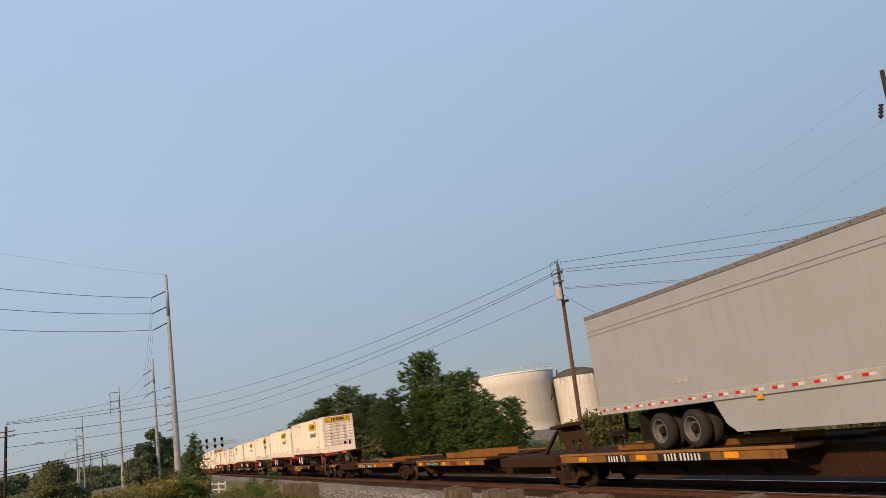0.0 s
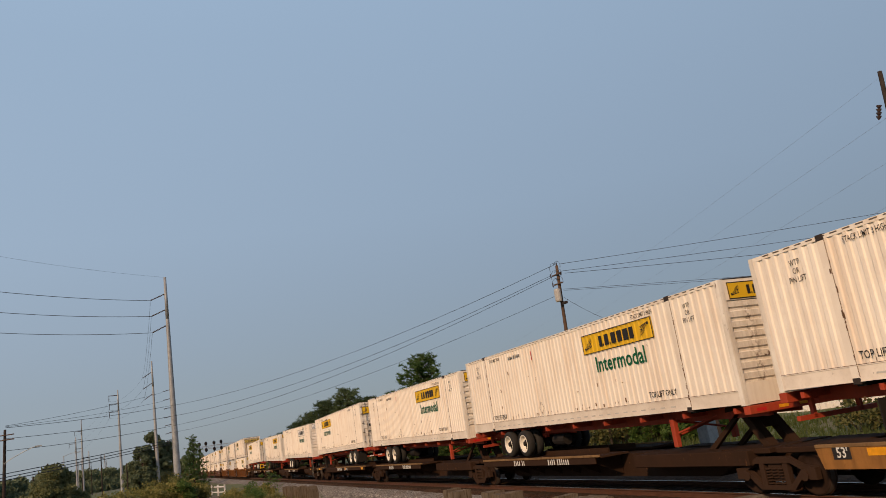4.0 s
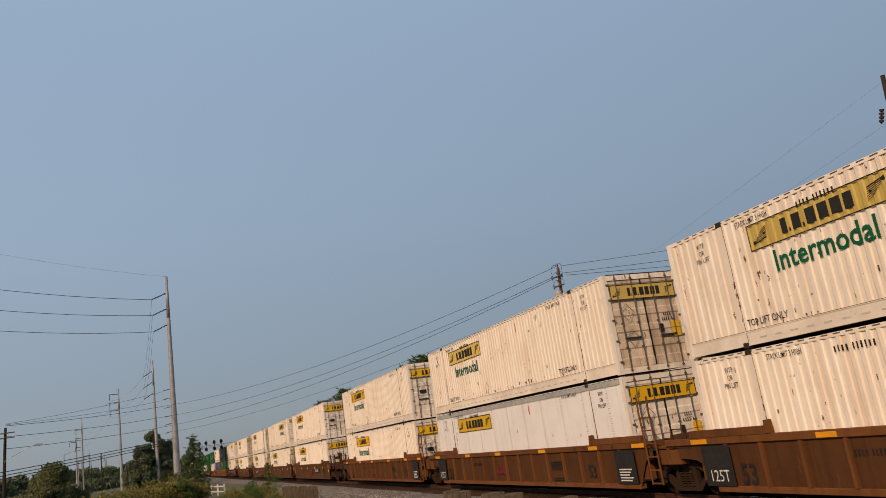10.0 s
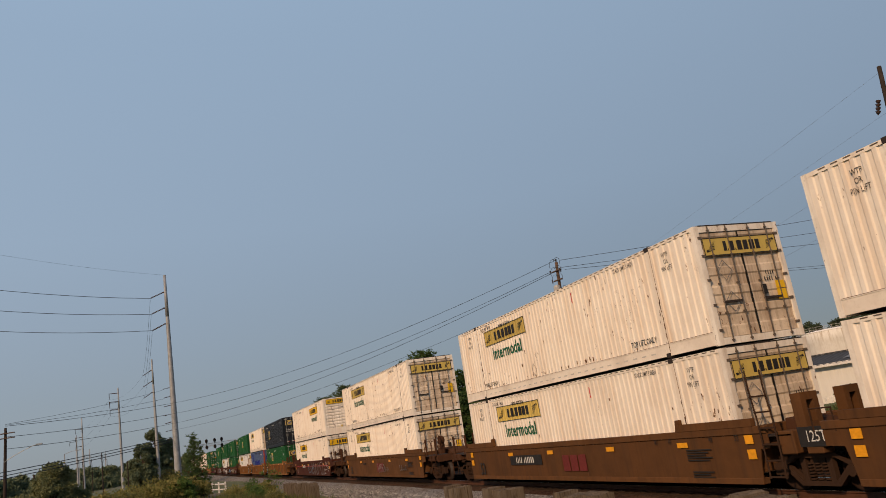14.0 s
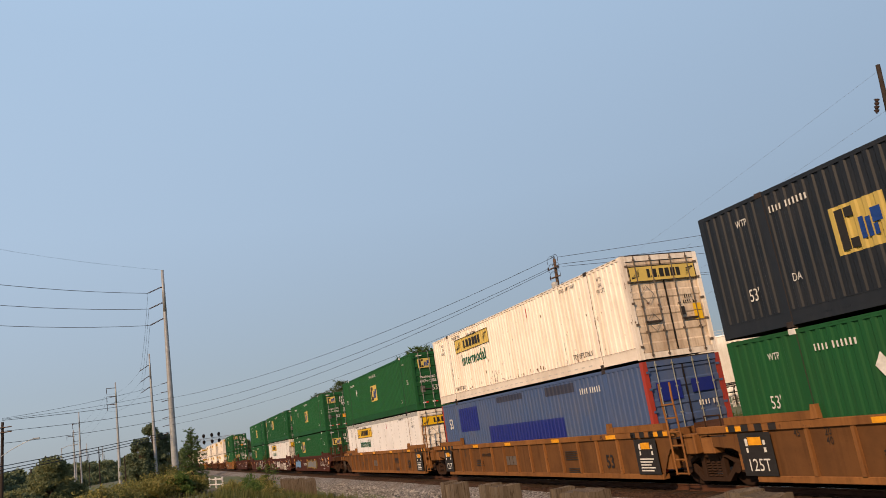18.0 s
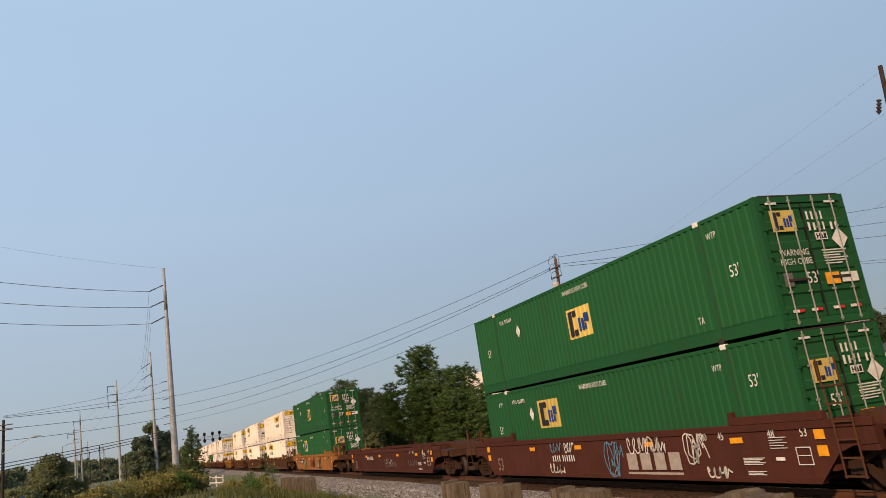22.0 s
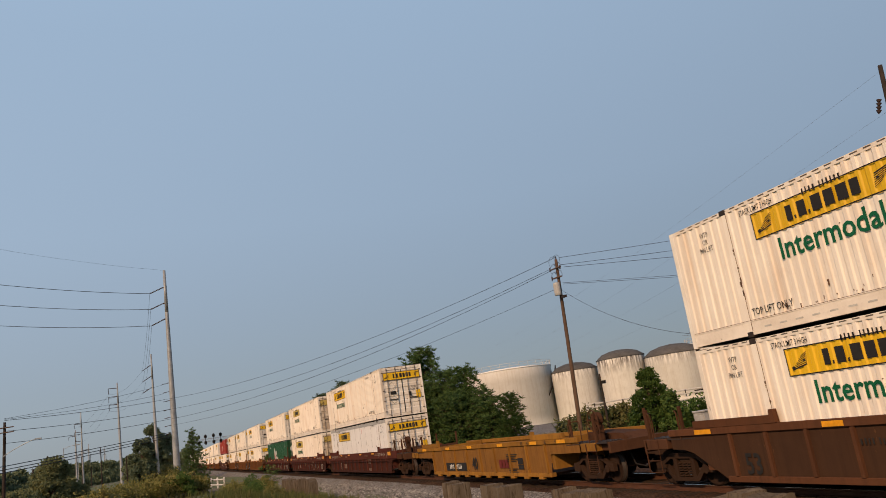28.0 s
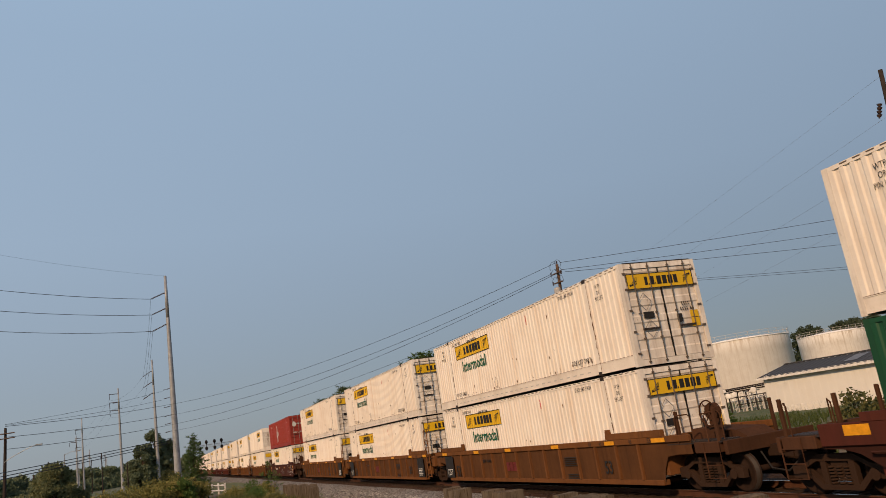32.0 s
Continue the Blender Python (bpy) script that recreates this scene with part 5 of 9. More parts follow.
    if style == "orange":
        stuck("number_plate", flat([(-1.02, 1.02, -0.14, 0.14)]), M_BLACKPANEL, c, "near", (-5.2 * k, yb - 0.026, 0.92))
        stuck("number_mark", bars(10, 0.20, seed=11), M_INKW, c, "near", (-5.2 * k, yb - 0.034, 0.92))
        for x in (-6.6, -3.4, -0.1, 3.2, 6.4):
            g = bmesh.new()
            prism(g, [(x - 0.95, 1.26), (x - 0.62, 1.04), (x + 0.62, 1.04), (x + 0.95, 1.26)], yb - 0.030, yb + 0.01)
            part("gusset_plate", g, m, c)
            g = bmesh.new()
            prism(g, [(x + 0.0, 1.30), (x + 0.06, 1.47), (x + 0.24, 1.47), (x + 0.34, 1.30)], -Y + 0.08, -Y - 0.05)
            part("guide_lug", g, m, c)
        logo = flat([(-1.02, 0.18, 0.15, 0.27)])
        for pts in (((-0.84, 0.10), (-0.62, 0.10), (-0.36, -0.27), (-0.60, -0.27)), ((-0.20, 0.10), (0.04, 0.10), (0.22, -0.27), (-0.04, -0.27)), ((0.72, 0.27), (0.98, 0.27), (0.86, -0.27), (0.60, -0.27)), ((0.28, 0.27), (0.54, 0.27), (0.46, -0.27), (0.32, -0.27))):
            logo.faces.new([logo.verts.new((p, q, 0.003)) for p, q in pts[::-1]])
        stuck("owner_mark", logo, M_FADEDRED, c, "near", (0.1 * k, yb - 0.033, 0.74))
    elif deep:
        lettered("53", 0.40, M_INKDIM, c, "near", (0.8 if left == "end" else -5.1, yb - 0.03, 0.60), 0.85, 0.02)
        if right == "joint":
            lettered("125T", 0.34, M_INKDIM, c, "near", (7.55, -Y - 0.042, 0.58), 0.85, 0.015)
            stuck("faded_plate", flat([(-0.26, 0.26, -0.05, 0.05)]), M_STENCIL, c, "near", (8.0, -Y - 0.014, 0.27))
        if not far:
            # car-length figures, tick marks and small notes along the chord towards each end
            for e in (-1, 1):
                for x, words in ((5.86, "20"), (6.18, "40"), (6.84, "45"), (7.36, "48"), (7.94, "53")):
                    lettered(words, 0.14, M_INKDIM, c, "near", (e * x, yo - 0.006, 1.28), 0.8)
                stuck("tick_mark", flat([(e * x - 0.014, e * x + 0.014, -0.15, 0.10) for x in (6.02, 6.68, 7.14, 7.74)]), M_INKDIM, c, "near", (0, yo - 0.006, 1.28))
                stuck("notice_text", flat([(x, x + 0.34, 0.05 * q, 0.05 * q + 0.02) for q in range(3) for x in (e * 6.45 - 0.17, e * 5.3 - 0.3, e * 5.3 + 0.1)] + [(e * 2.9 - 0.4, e * 2.9 + 0.4 - 0.2 * q, 0.06 * q, 0.06 * q + 0.02) for q in range(2)]), M_STENCIL, c, "near", (0, yo - 0.006, 1.23))
    elif style not in ("maroon", "yellow", "dull"):
        lettered("53", 0.36, M_INK if style in ("brown", "tan", "dull", "orange", "yellow") else M_INKDIM, c, "near", ((5.69 if ribbed else 6.35) * k, yb - 0.03, 0.66), 0.85, 0.02)
    if style == "tan":
        for x, z, s_ in ((-5.75, 1.02, "40"), (-5.75, 1.20, "20"), (-6.55, 1.20, "45")):
            lettered(s_, 0.15, M_INK, c, "near", (x * k, yb - 0.03, z), 0.8)
        stuck("capacity_mark", flat([(0.0, 0.8, 0.0, 0.03), (0.0, 0.7, 0.07, 0.10), (0.0, 0.75, 0.14, 0.17), (0.0, 0.6, 0.21, 0.24)]), M_INK, c, "near", (-4.6 * k, yb - 0.03, 0.58))
    elif short:
        lettered("40", 0.46, M_INK, c, "near", (-0.70, yb - 0.03, 0.66), 0.85, 0.03)
        stuck("dark_stencil_plate", flat([(-0.22, 0.22, -0.02, 0.20), (-0.22, 0.22, -0.20, -0.04)]), M_BLACKPANEL, c, "near", (3.77, yb - 0.026, 0.66))
    elif style not in ("orange", "maroonrib"):
        lettered("53", 0.44, M_INK if style in ("brown", "tan", "dull", "orange", "yellow") else M_STENCIL if style == "maroon" else M_INKDIM, c, "near", ((-6.83 if ribbed else -7.3) * k, yb - 0.03, 0.58), 0.85, 0.02)
    if style not in ("orange", "maroonrib"):
        stuck("number_mark", bars(10, 0.20 if style in ("yellow", "maroon") else 0.12, seed=11), M_INKW if style in ("yellow", "maroon") else ink, c, "near", (-2.98 if short else -2.2 if tags in (1, 3) else -3.42 * k, yb - 0.034, 0.56 if short else 0.80 if tags in (1, 3) else 1.0))
    if style == "dull" and (left, right) in (("end", "joint"), ("rest", "end")):
        px = -3.2 if left == "end" else 3.3
        stuck("number_plate", flat([(-1.3, 1.3, -0.17, 0.17)]), M_BLACKPANEL, c, "near", (px, yb - 0.026, 0.90))
        stuck("number_mark", bars(10, 0.20, seed=19), M_INKW, c, "near", (px, yb - 0.034, 0.90))
    if style == "yellow":
        stuck("number_plate", flat([(-1.25, 1.25, -0.17, 0.17)]), M_BLACKPANEL, c, "near", (-2.98, yb - 0.026, 0.56))
    rows = [(0.0, 0.95 - 0.12 * (q % 3), -0.06 * q, -0.06 * q + 0.028) for q in range(5)] + [(0.1, 0.9 - 0.15 * (q % 2), -0.52 - 0.06 * q, -0.49 - 0.06 * q) for q in range(3)]
    if style == "maroon":
        rows = [(a * 0.7, b * 0.7, p * 0.55, p * 0.55 + 0.016) for a, b, p, q in rows] + [(0.9, 1.4 - 0.1 * (q % 2), 0.42 - 0.055 * q, 0.435 - 0.055 * q) for q in range(5)] + [(1.0, 1.25, -0.05, 0.02), (1.6, 1.62, -0.12, 0.2), (1.98, 2.0, -0.12, 0.2), (1.6, 2.0, 0.2, 0.22), (1.6, 2.0, -0.14, -0.12), (1.6, 2.0, 0.04, 0.055)]
    stuck("capacity_mark", flat(rows), M_STENCIL if deep else ink, c, "near", ((6.1 if style in ("maroon", "dull") else 3.05) * k, yb - 0.03, 0.72 if style == "maroon" else 0.98))
    for x, s_ in () if deep else ((4.9, "40"), (5.5, "45"), (7.1, "48"), (8.0, "53")):
        lettered(s_, 0.18 if style == "maroon" else 0.13, ink, c, "near", (x * k, yo - 0.006, 1.36 if ribbed else 1.22), 0.8)
    if style in ("brown", "tan", "dull", "yellow"):
        stuck("owner_mark", flat([(u * 1.75, v * 1.75, -0.25, 0.25) if style == "dull" else (u, v, -0.16, 0.16) for u, v in ((-0.43, -0.17), (-0.13, 0.13), (0.17, 0.43))]), faded if style in ("dull", "orange", "brown", "yellow") else M_ROD, c, "near", (2.27 if short else (-1.14 if ribbed else 0.35) * k, yb - 0.03, 0.66 if short else 0.76))
    elif style == "maroonrib":
        stuck("owner_mark", flat([(-0.40 + 0.21 * q, -0.24 + 0.21 * q, -0.14, 0.14) for q in range(4)]), M_STENCIL, c, "near", (-3.6, yb - 0.03, 0.62))
    elif tags in (2, 3):
        stuck("owner_mark", flat([(-1.25 + 0.64 * q, -0.78 + 0.64 * q, -0.20, 0.24) for q in range(4)] + [(-1.30, 1.15, -0.32, -0.26)]), M_INKDIM, c, "near", ((2.0 if tags == 2 else 2.7) * k, yb - 0.03, 0.66))
    if style in ("brown", "tan"):
        for e in [q for q, kd in ((-1, left), (1, right)) if kd != "end"]:
            stuck("dark_stencil_plate", flat([(-0.50, 0.50, -0.46, 0.46)]), M_BLACKPANEL, c, "near", (e * 7.70 * k - 0.05, -Y - 0.040 if ribbed else yb, 0.80))
            if e > 0:
                stuck("notice_text", flat([(-0.34, 0.30 - 0.08 * (q % 3), 0.30 - 0.075 * q, 0.335 - 0.075 * q) for q in range(5)]), M_INKW, c, "near", (e * 7.70 * k - 0.05, -Y - 0.048, 0.42))
            else:
                lettered("125T", 0.26, M_INKW, c, "near", (e * 7.70 * k - 0.05, -Y - 0.048, 0.56), 0.9)
            if style == "tan":
                stuck("reflector", flat([(-0.20, 0.20, -0.085, 0.085)]), M_REFLECT, c, "near", (e * 7.70 * k - 0.05, -Y - 0.048, 1.08))
                stuck("capacity_mark", flat([(-0.30, -0.22, 0.0, 0.16), (-0.30, -0.24, -0.14, -0.04), (0.24, 0.31, -0.14, -0.04), (0.24, 0.31, 0.02, 0.12)]), M_INKW, c, "near", (e * 7.70 * k - 0.05, -Y - 0.048, 0.98))
    rnd = random.Random(tags)
    for kind, x, z, w, h, n, m1, m2 in TAGGED.get(tags, ()):
        if kind in ("piece", "halo"):
            fill, edge = blob_letters(rnd, x, z, w, h, n)
            dy = -0.036 if kind == "piece" else -0.031
            part("spray_paint", fill, m1, c, "rounded sprayed letter shapes").location.y = yb + dy
            part("spray_outline", edge, m2, c).location.y = yb + dy - 0.004
        elif kind == "hatch":
            g = bmesh.new()
            for q in range(n):
                u = x - w / 2 + w * q / n
                d = rnd.uniform(-0.08, 0.08)
                g.faces.new([g.verts.new(p) for p in ((u, 0, z + h / 2), (u + w / n * 0.75, 0, z + h / 2), (u + w / n * 0.7 + 0.25 + d, 0, z - h / 2), (u + 0.25 + d, 0, z - h / 2))])
            tagged(part("spray_paint", g, m1, c, "hatched white sprayed block"), kind="stuff").location.y = yb - 0.036
        else:
            tagged(part("spray_paint", scrawl(rnd, x, z, w, h, n, 0.055 if kind == "wide" else 0.0), m1, c), kind="stuff").location.y = yo - 0.008 if kind == "chord" else yb - 0.038
    if tags == 4:
        tagged(stuck("reflective_stripe", flat([(-7.8 + 0.44 * q, -7.6 + 0.44 * q, -0.035, 0.035) for q in range(36)]), M_REFRED, c, "near", (0, yb - 0.026, 1.0)), kind="stuff")
    part("well_floor", boxes((-wx * k + 0.3, wx * k - 0.3, -HW + 0.05, HW - 0.05, 0.22, 0.30)), M_BOGIE, c)
    for e, kind in ((-1, left), (1, right)):
        x_out = bx + (1.55 if short and e > 0 else 1.05) if kind == "end" else bx + (0.0 if kind == "rest" else 0.0) - 0.12
        a, b = sorted((e * (wx + 0.23) * k, e * x_out))
        part("end_platform", chamfer(boxes((a, b, -1.18, 1.18, 0.98, 1.20)), 0.02), M_ENDDARK, c)
        bulk = bmesh.new()
        a2, b2 = sorted((e * wx * k, e * (wx + 0.28) * k))
        box(bulk, a2, b2, -HW, HW, 0.45, 1.42)
        part("end_bulkhead", bulk, m, c)
        hd = bmesh.new()
        prism(hd, [(e * 8.55 * k, 1.20), (e * (x_out - 0.1), 1.20), (e * (x_out - 0.5), 1.40), (e * 8.60 * k, 1.50)], -0.45, 0.45)
        part("deck_hood", hd, M_ENDDARK, c)
        part("walkway", boxes((*sorted((e * (8.7 * k), e * (x_out - 0.05))), -1.36, -0.70, 1.205, 1.235)), M_CAST, c)
        if kind == "end":
            part("coupler", boxes((*sorted((e * (x_out), e * (x_out + 0.67))), -0.11, 0.11, 0.72, 0.98), (*sorted((e * (x_out + 0.61), e * (x_out + 0.88))), -0.20, 0.20, 0.70, 1.02)), M_BOGIE, c)
            part("end_sill", chamfer(boxes((*sorted((e * x_out, e * (x_out + 0.12))), -1.34, 1.34, 0.92, 1.24)), 0.012), M_ENDDARK, c)
            hose = bmesh.new()
            path_tube(hose, [(e * (bx + 1.1), -0.35, 0.85), (e * (bx + 1.4), -0.40, 0.48), (e * (bx + 1.8), -0.30, 0.40), (e * (bx + 1.95), -0.15, 0.58)], 0.025)
            part("air_hose", hose, M_DARK, c)
            lad = bmesh.new()
            for x0, x1, top in ((bx + 0.42, bx + 0.98, 1.22),):
                path_tube(lad, [(e * x0, -1.42, top), (e * x0, -1.42, 0.40), (e * x1, -1.42, 0.40), (e * x1, -1.42, top)], 0.018)
                for z in (0.70, 1.0):
                    tube(lad, (e * x0, -1.42, z), (e * x1, -1.42, z), 0.014, 0.014, 5)
            part("ladder", lad, M_ENDDARK, c, "thin steel stirrup steps")
            part("corner_box", chamfer(boxes((*sorted((e * (bx + 0.05), e * (bx + 0.95))), -1.40, -0.95, 0.98, 1.24)), 0.015), m if style in ("tan", "orange", "yellow") else M_ENDDARK, c)
            top = 1.92 if brake else 1.52
            for x0, x1, yy in ((bx - 0.55, bx - 0.25, -1.38), (bx + 0.62, bx + 0.90, -1.38)):
                hr = bmesh.new()
                path_tube(hr, [(e * x0, yy, 1.22), (e * x0, yy, top - 0.06), (e * (x0 + 0.06), yy, top), (e * (x1 - 0.03), yy + 0.22, top), (e * x1, yy + 0.25, top - 0.06), (e * x1, yy + 0.25, 1.22)], 0.016)
                part("grab_rail", hr, M_ENDDARK, c)
            for xx, yy in ((bx + 0.84, -1.28), (bx - 0.62, -1.28), (bx + 0.30, 0.95)) if brake else ():
                part("end_post", chamfer(boxes((*sorted((e * xx, e * (xx + 0.08))), yy - 0.04, yy + 0.04, 1.2, 2.02)), 0.010), M_ENDDARK if style not in ("orange",) else m, c)
            pl2 = bmesh.new()
            for q in range(5):
                box(pl2, *sorted((e * (wx * k + 0.5), e * (x_out - 0.1))), -1.30 + 0.12 * q, -1.22 + 0.12 * q, 1.236, 1.262)
            tagged(part("walkway_grating", pl2, M_CAST, c), kind="stuff")
            if brake and e > 0:
                bw = bmesh.new()
                for q in range(20):
                    a0, a1 = 2 * math.pi * q / 20, 2 * math.pi * (q + 1) / 20
                    tube(bw, (bx + 0.15 + math.cos(a0) * 0.31, -0.86, 1.88 + math.sin(a0) * 0.31), (bx + 0.15 + math.cos(a1) * 0.31, -0.86, 1.88 + math.sin(a1) * 0.31), 0.019, 0.019, 5)
                for q in range(6):
                    a0 = 2 * math.pi * q / 6
                    tube(bw, (bx + 0.15, -0.82, 1.88), (bx + 0.15 + math.cos(a0) * 0.31, -0.86, 1.88 + math.sin(a0) * 0.31), 0.014, 0.014, 5)
                part("brake_wheel", bw, M_ENDDARK, c)
                bs = bmesh.new()
                lathe(bs, [(0.20, -0.80), (0.22, -0.74), (0.22, -0.62), (0.16, -0.56)], 14, "y", (bx + 0.15, 0, 1.90))
                box(bs, bx + 0.02, bx + 0.28, -0.76, -0.58, 1.2, 1.72)
                box(bs, bx - 0.20, bx + 0.02, -0.72, -0.60, 1.2, 1.55)
                part("brake_stand", bs, M_ENDDARK, c, "rusty hand brake gear housing")
        elif kind == "joint":
            lad = bmesh.new()
            for xx in (bx - 0.92, bx - 0.46):
                path_tube(lad, [(e * xx, -1.46, 1.20 if deep else 0.34), (e * xx, -1.46, 1.55), (e * (xx - 0.10), -1.42, 2.25), (e * (xx - 0.16), -1.36, 2.62)], 0.027 if style in ("tan", "brown") else 0.020, 6)
            for z in (1.38, 1.72, 2.06) if deep else (0.36, 0.70, 1.04, 1.38, 1.72, 2.06):
                box(lad, *sorted((e * (bx - 0.94 - 0.1 * max(0, z - 1.5)), e * (bx - 0.44 - 0.1 * max(0, z - 1.5)))), -1.475, -1.435, z, z + 0.035)
            part("ladder", lad, M_BOGIE if style == "dull" else M_ENDDARK if style in ("maroonrib", "maroon") else m, c)
        if kind in ("joint", "rest") and not far:
            # posts with a slot, a step box and a dark plate beside the shared bogie
            for yy in (-0.90, 0.35) if kind == "joint" and style == "dull" else ():
                ps = bmesh.new()
                x2, x3 = sorted((e * (bx - 0.42), e * (bx - 0.14)))
                box(ps, x2, x3, yy, yy + 0.14, 1.22, 2.02)
                box(ps, x2, x3, yy + 0.34, yy + 0.48, 1.22, 2.02)
                box(ps, x2, x3, yy + 0.14, yy + 0.34, 1.86, 2.02)
                box(ps, x2, x3, yy + 0.14, yy + 0.34, 1.22, 1.40)
                part("slotted_post", ps, m, c)
            part("step_box", chamfer(boxes((*sorted((e * (bx - 0.55), e * (bx - 0.12))), -1.36, -1.05, 0.82, 1.30)), 0.02), m, c)
            if kind == "rest" and style == "dull":
                stuck("dark_stencil_plate", flat([(-0.42, 0.42, -0.20, 0.20)]), M_BLACKPANEL, c, "near", (e * (bx - 0.42), -1.37, 1.16))
                lettered("125T", 0.22, M_INKW, c, "near", (e * (bx - 0.45), -1.378, 1.16), 0.8)
        if kind == "rest":
            hr = bmesh.new()
            path_tube(hr, [(e * (bx - 1.0), -1.38, 1.24), (e * (bx - 1.0), -1.38, 1.70), (e * (bx - 0.45), -1.38, 1.70), (e * (bx - 0.45), -1.38, 1.24)], 0.02)
            part("grab_rail", hr, M_BOGIE, c)
        if kind in ("end", "joint"):
            bogie_parts(c, e * bx)
    tagged(c, st["label"] + " on the rails", "railcar", "cars of the train")
    return c


_WELL = {}


def place_well(style, s, left, right, scale=1.0, tags=0, brake=True):
    far = s < -800
    key = (style, left, right, scale, tags, brake, far)
    if key not in _WELL:
        _WELL[key] = build_well(*key)
        ob = _WELL[key]
        ob.matrix_basis = pose(s, TRACK_Y, 0)
    else:
        ob = copy_thing(_WELL[key], pose(s, TRACK_Y, 0))
    MOVING.append((ob, s, 0.0, 0.0))
    return ob


# ---- spine cars ----
def build_spine(half, wheels_at, left, right, raised=True, words=False, tan=False, side_look="stencil"):
    """One platform of a spine car: a deep centre sill, side decks for the trailer's tyres and a hitch stand. wheels_at: -1 or +1, the end where the tyres stand."""
    c = empty("spine_car")
    w = wheels_at
    sill = bmesh.new()
    prism(sill, [(-half + 0.2, 0.98), (-half + 0.2, 0.72), (-half + 1.6, 0.70), (-half + 2.6, 0.32), (half - 2.6, 0.32), (half - 1.6, 0.70), (half - 0.2, 0.72), (half - 0.2, 0.98)], -0.42, 0.42)
    part("centre_sill", sill, M_SPINE, c)
    a, b = sorted((w * (half - 0.5), w * (half - 9.3)))
    if words:
        a, b = a + 3.3, b + 3.7
    elif tan and w < 0:
        b += 1.3
    elif not tan:
        a, b = (a + 1.25, b + 1.40) if w < 0 else (a - 0.85, b - 0.6)
    edge_mat, side_mat = (M_DECKTAN, M_DECKTAN) if tan else (M_WORNSILL, M_DECKDARK)
    for side in (-1, 1):
        y0, y1 = sorted((side * 1.42, side * 0.43))
        part("tyre_deck", boxes((a, b, y0, y1, 1.00, 1.06)), M_SPINE, c)
        part("deck_edge", chamfer(boxes((a, b, *sorted((side * 1.50, side * 1.42)), 1.03, 1.10)), 0.01), edge_mat, c, "worn pale deck edge")
        part("deck_side", chamfer(boxes((a, b - 0.25, *sorted((side * 1.48, side * 1.43)), 0.83, 1.028)), 0.01), side_mat, c, "tan deck side" if tan else "dark grimy deck side")
        for i in range(7) if side < 0 else ():
            x = a + 0.5 + i * (b - a - 1.0) / 6
            g = bmesh.new()
            v = [g.verts.new(p) for p in ((x - 0.03, side * 0.43, 0.40), (x + 0.03, side * 0.43, 0.40), (x - 0.03, side * 1.40, 0.86), (x + 0.03, side * 1.40, 0.86), (x - 0.03, side * 0.43, 0.99), (x + 0.03, side * 0.43, 0.99), (x - 0.03, side * 1.40, 0.99), (x + 0.03, side * 1.40, 0.99))]
            for f in ((0, 1, 3, 2), (4, 6, 7, 5), (0, 4, 5, 1), (2, 3, 7, 6), (0, 2, 6, 4), (1, 5, 7, 3)):
                g.faces.new([v[q] for q in f])
            part("deck_bracket", g, M_SPINE, c)
        e = -w
        a3, b3 = sorted((e * (half - 0.6), e * (half - 5.2)))
        part("side_step", chamfer(boxes((a3, b3, *sorted((side * 1.15, side * 0.43)), 0.66, 1.00)), 0.02), M_SPINE, c)
        part("kerb_plate", boxes((a + 2.0, b - 1.0, *sorted((side * 0.52, side * 0.46)), 1.06, 1.31 if words else 1.20)), M_DECK if tan else M_SPINE, c)
    for dx in (0.7, 4.2, 7.2) if words else (0.9, 8.6) if side_look == "caption" else (1.45, 4.6, 8.2) if tan or side_look == "plate" else (3.2, 8.2) if w > 0 else ():
        stuck("reflector", flat([(-0.24, 0.24, -0.07, 0.07)]), M_REFLECT, c, "near", (a + dx, -1.490, 0.94))
    if side_look == "plate":
        g = bmesh.new()
        prism(g, [(a, 1.035), (a + 0.12, 0.63), (a + 3.8, 0.63), (a + 3.85, 1.035)], -1.488, -1.45)
        part("side_plate", g, M_DECKTAN, c, "tan plate beside the tyres")
        stuck("dark_stencil_plate", flat([(-0.21, 0.21, -0.12, 0.12)]), M_BLACKPANEL, c, "near", (a + 0.62, -1.490, 0.93))
        lettered("53'", 0.19, M_INKW, c, "near", (a + 0.64, -1.497, 0.93), 0.85, 0.02)
    elif side_look == "stencil":
        if tan:
            for px, pw in ((6.4 if w < 0 else 1.3, 1.05), (3.4, 0.62)):
                stuck("number_plate", flat([(-pw, pw, -0.095, 0.095)]), M_BLACKPANEL, c, "near", (a + px, -1.484, 0.93))
        stuck("number_mark", bars(10, 0.18, seed=12, wide=0.36), M_INKW, c, "near", (a + (6.4 if w < 0 else 1.3), -1.490, 0.93))
        stuck("number_mark", bars(6, 0.18, seed=13, wide=0.36), M_INKW, c, "near", (a + 3.4, -1.490, 0.93))
    elif side_look == "caption":
        lettered("TWIN 28' ALL PURPOSE SPINE CAR", 0.15, M_INKW, c, "near", (a + 4.7, -1.492, 0.93), 1.0, 0.008)
    # hitch stand
    hx = -w * (half - 1.35)
    h = bmesh.new()
    for y2, y3, z2 in ((-0.45, -0.20, 0.98), (0.20, 0.45, 0.98), (-0.20, 0.20, 1.42)):
        f2 = (z2 - 0.98) / 0.88
        x2 = hx - w * 0.70 * (1 - f2)
        prism(h, [(x2 - 0.13, z2), (x2 + 0.13, z2), (hx + 0.10, 1.88), (hx - 0.10, 1.88)], y2, y3)
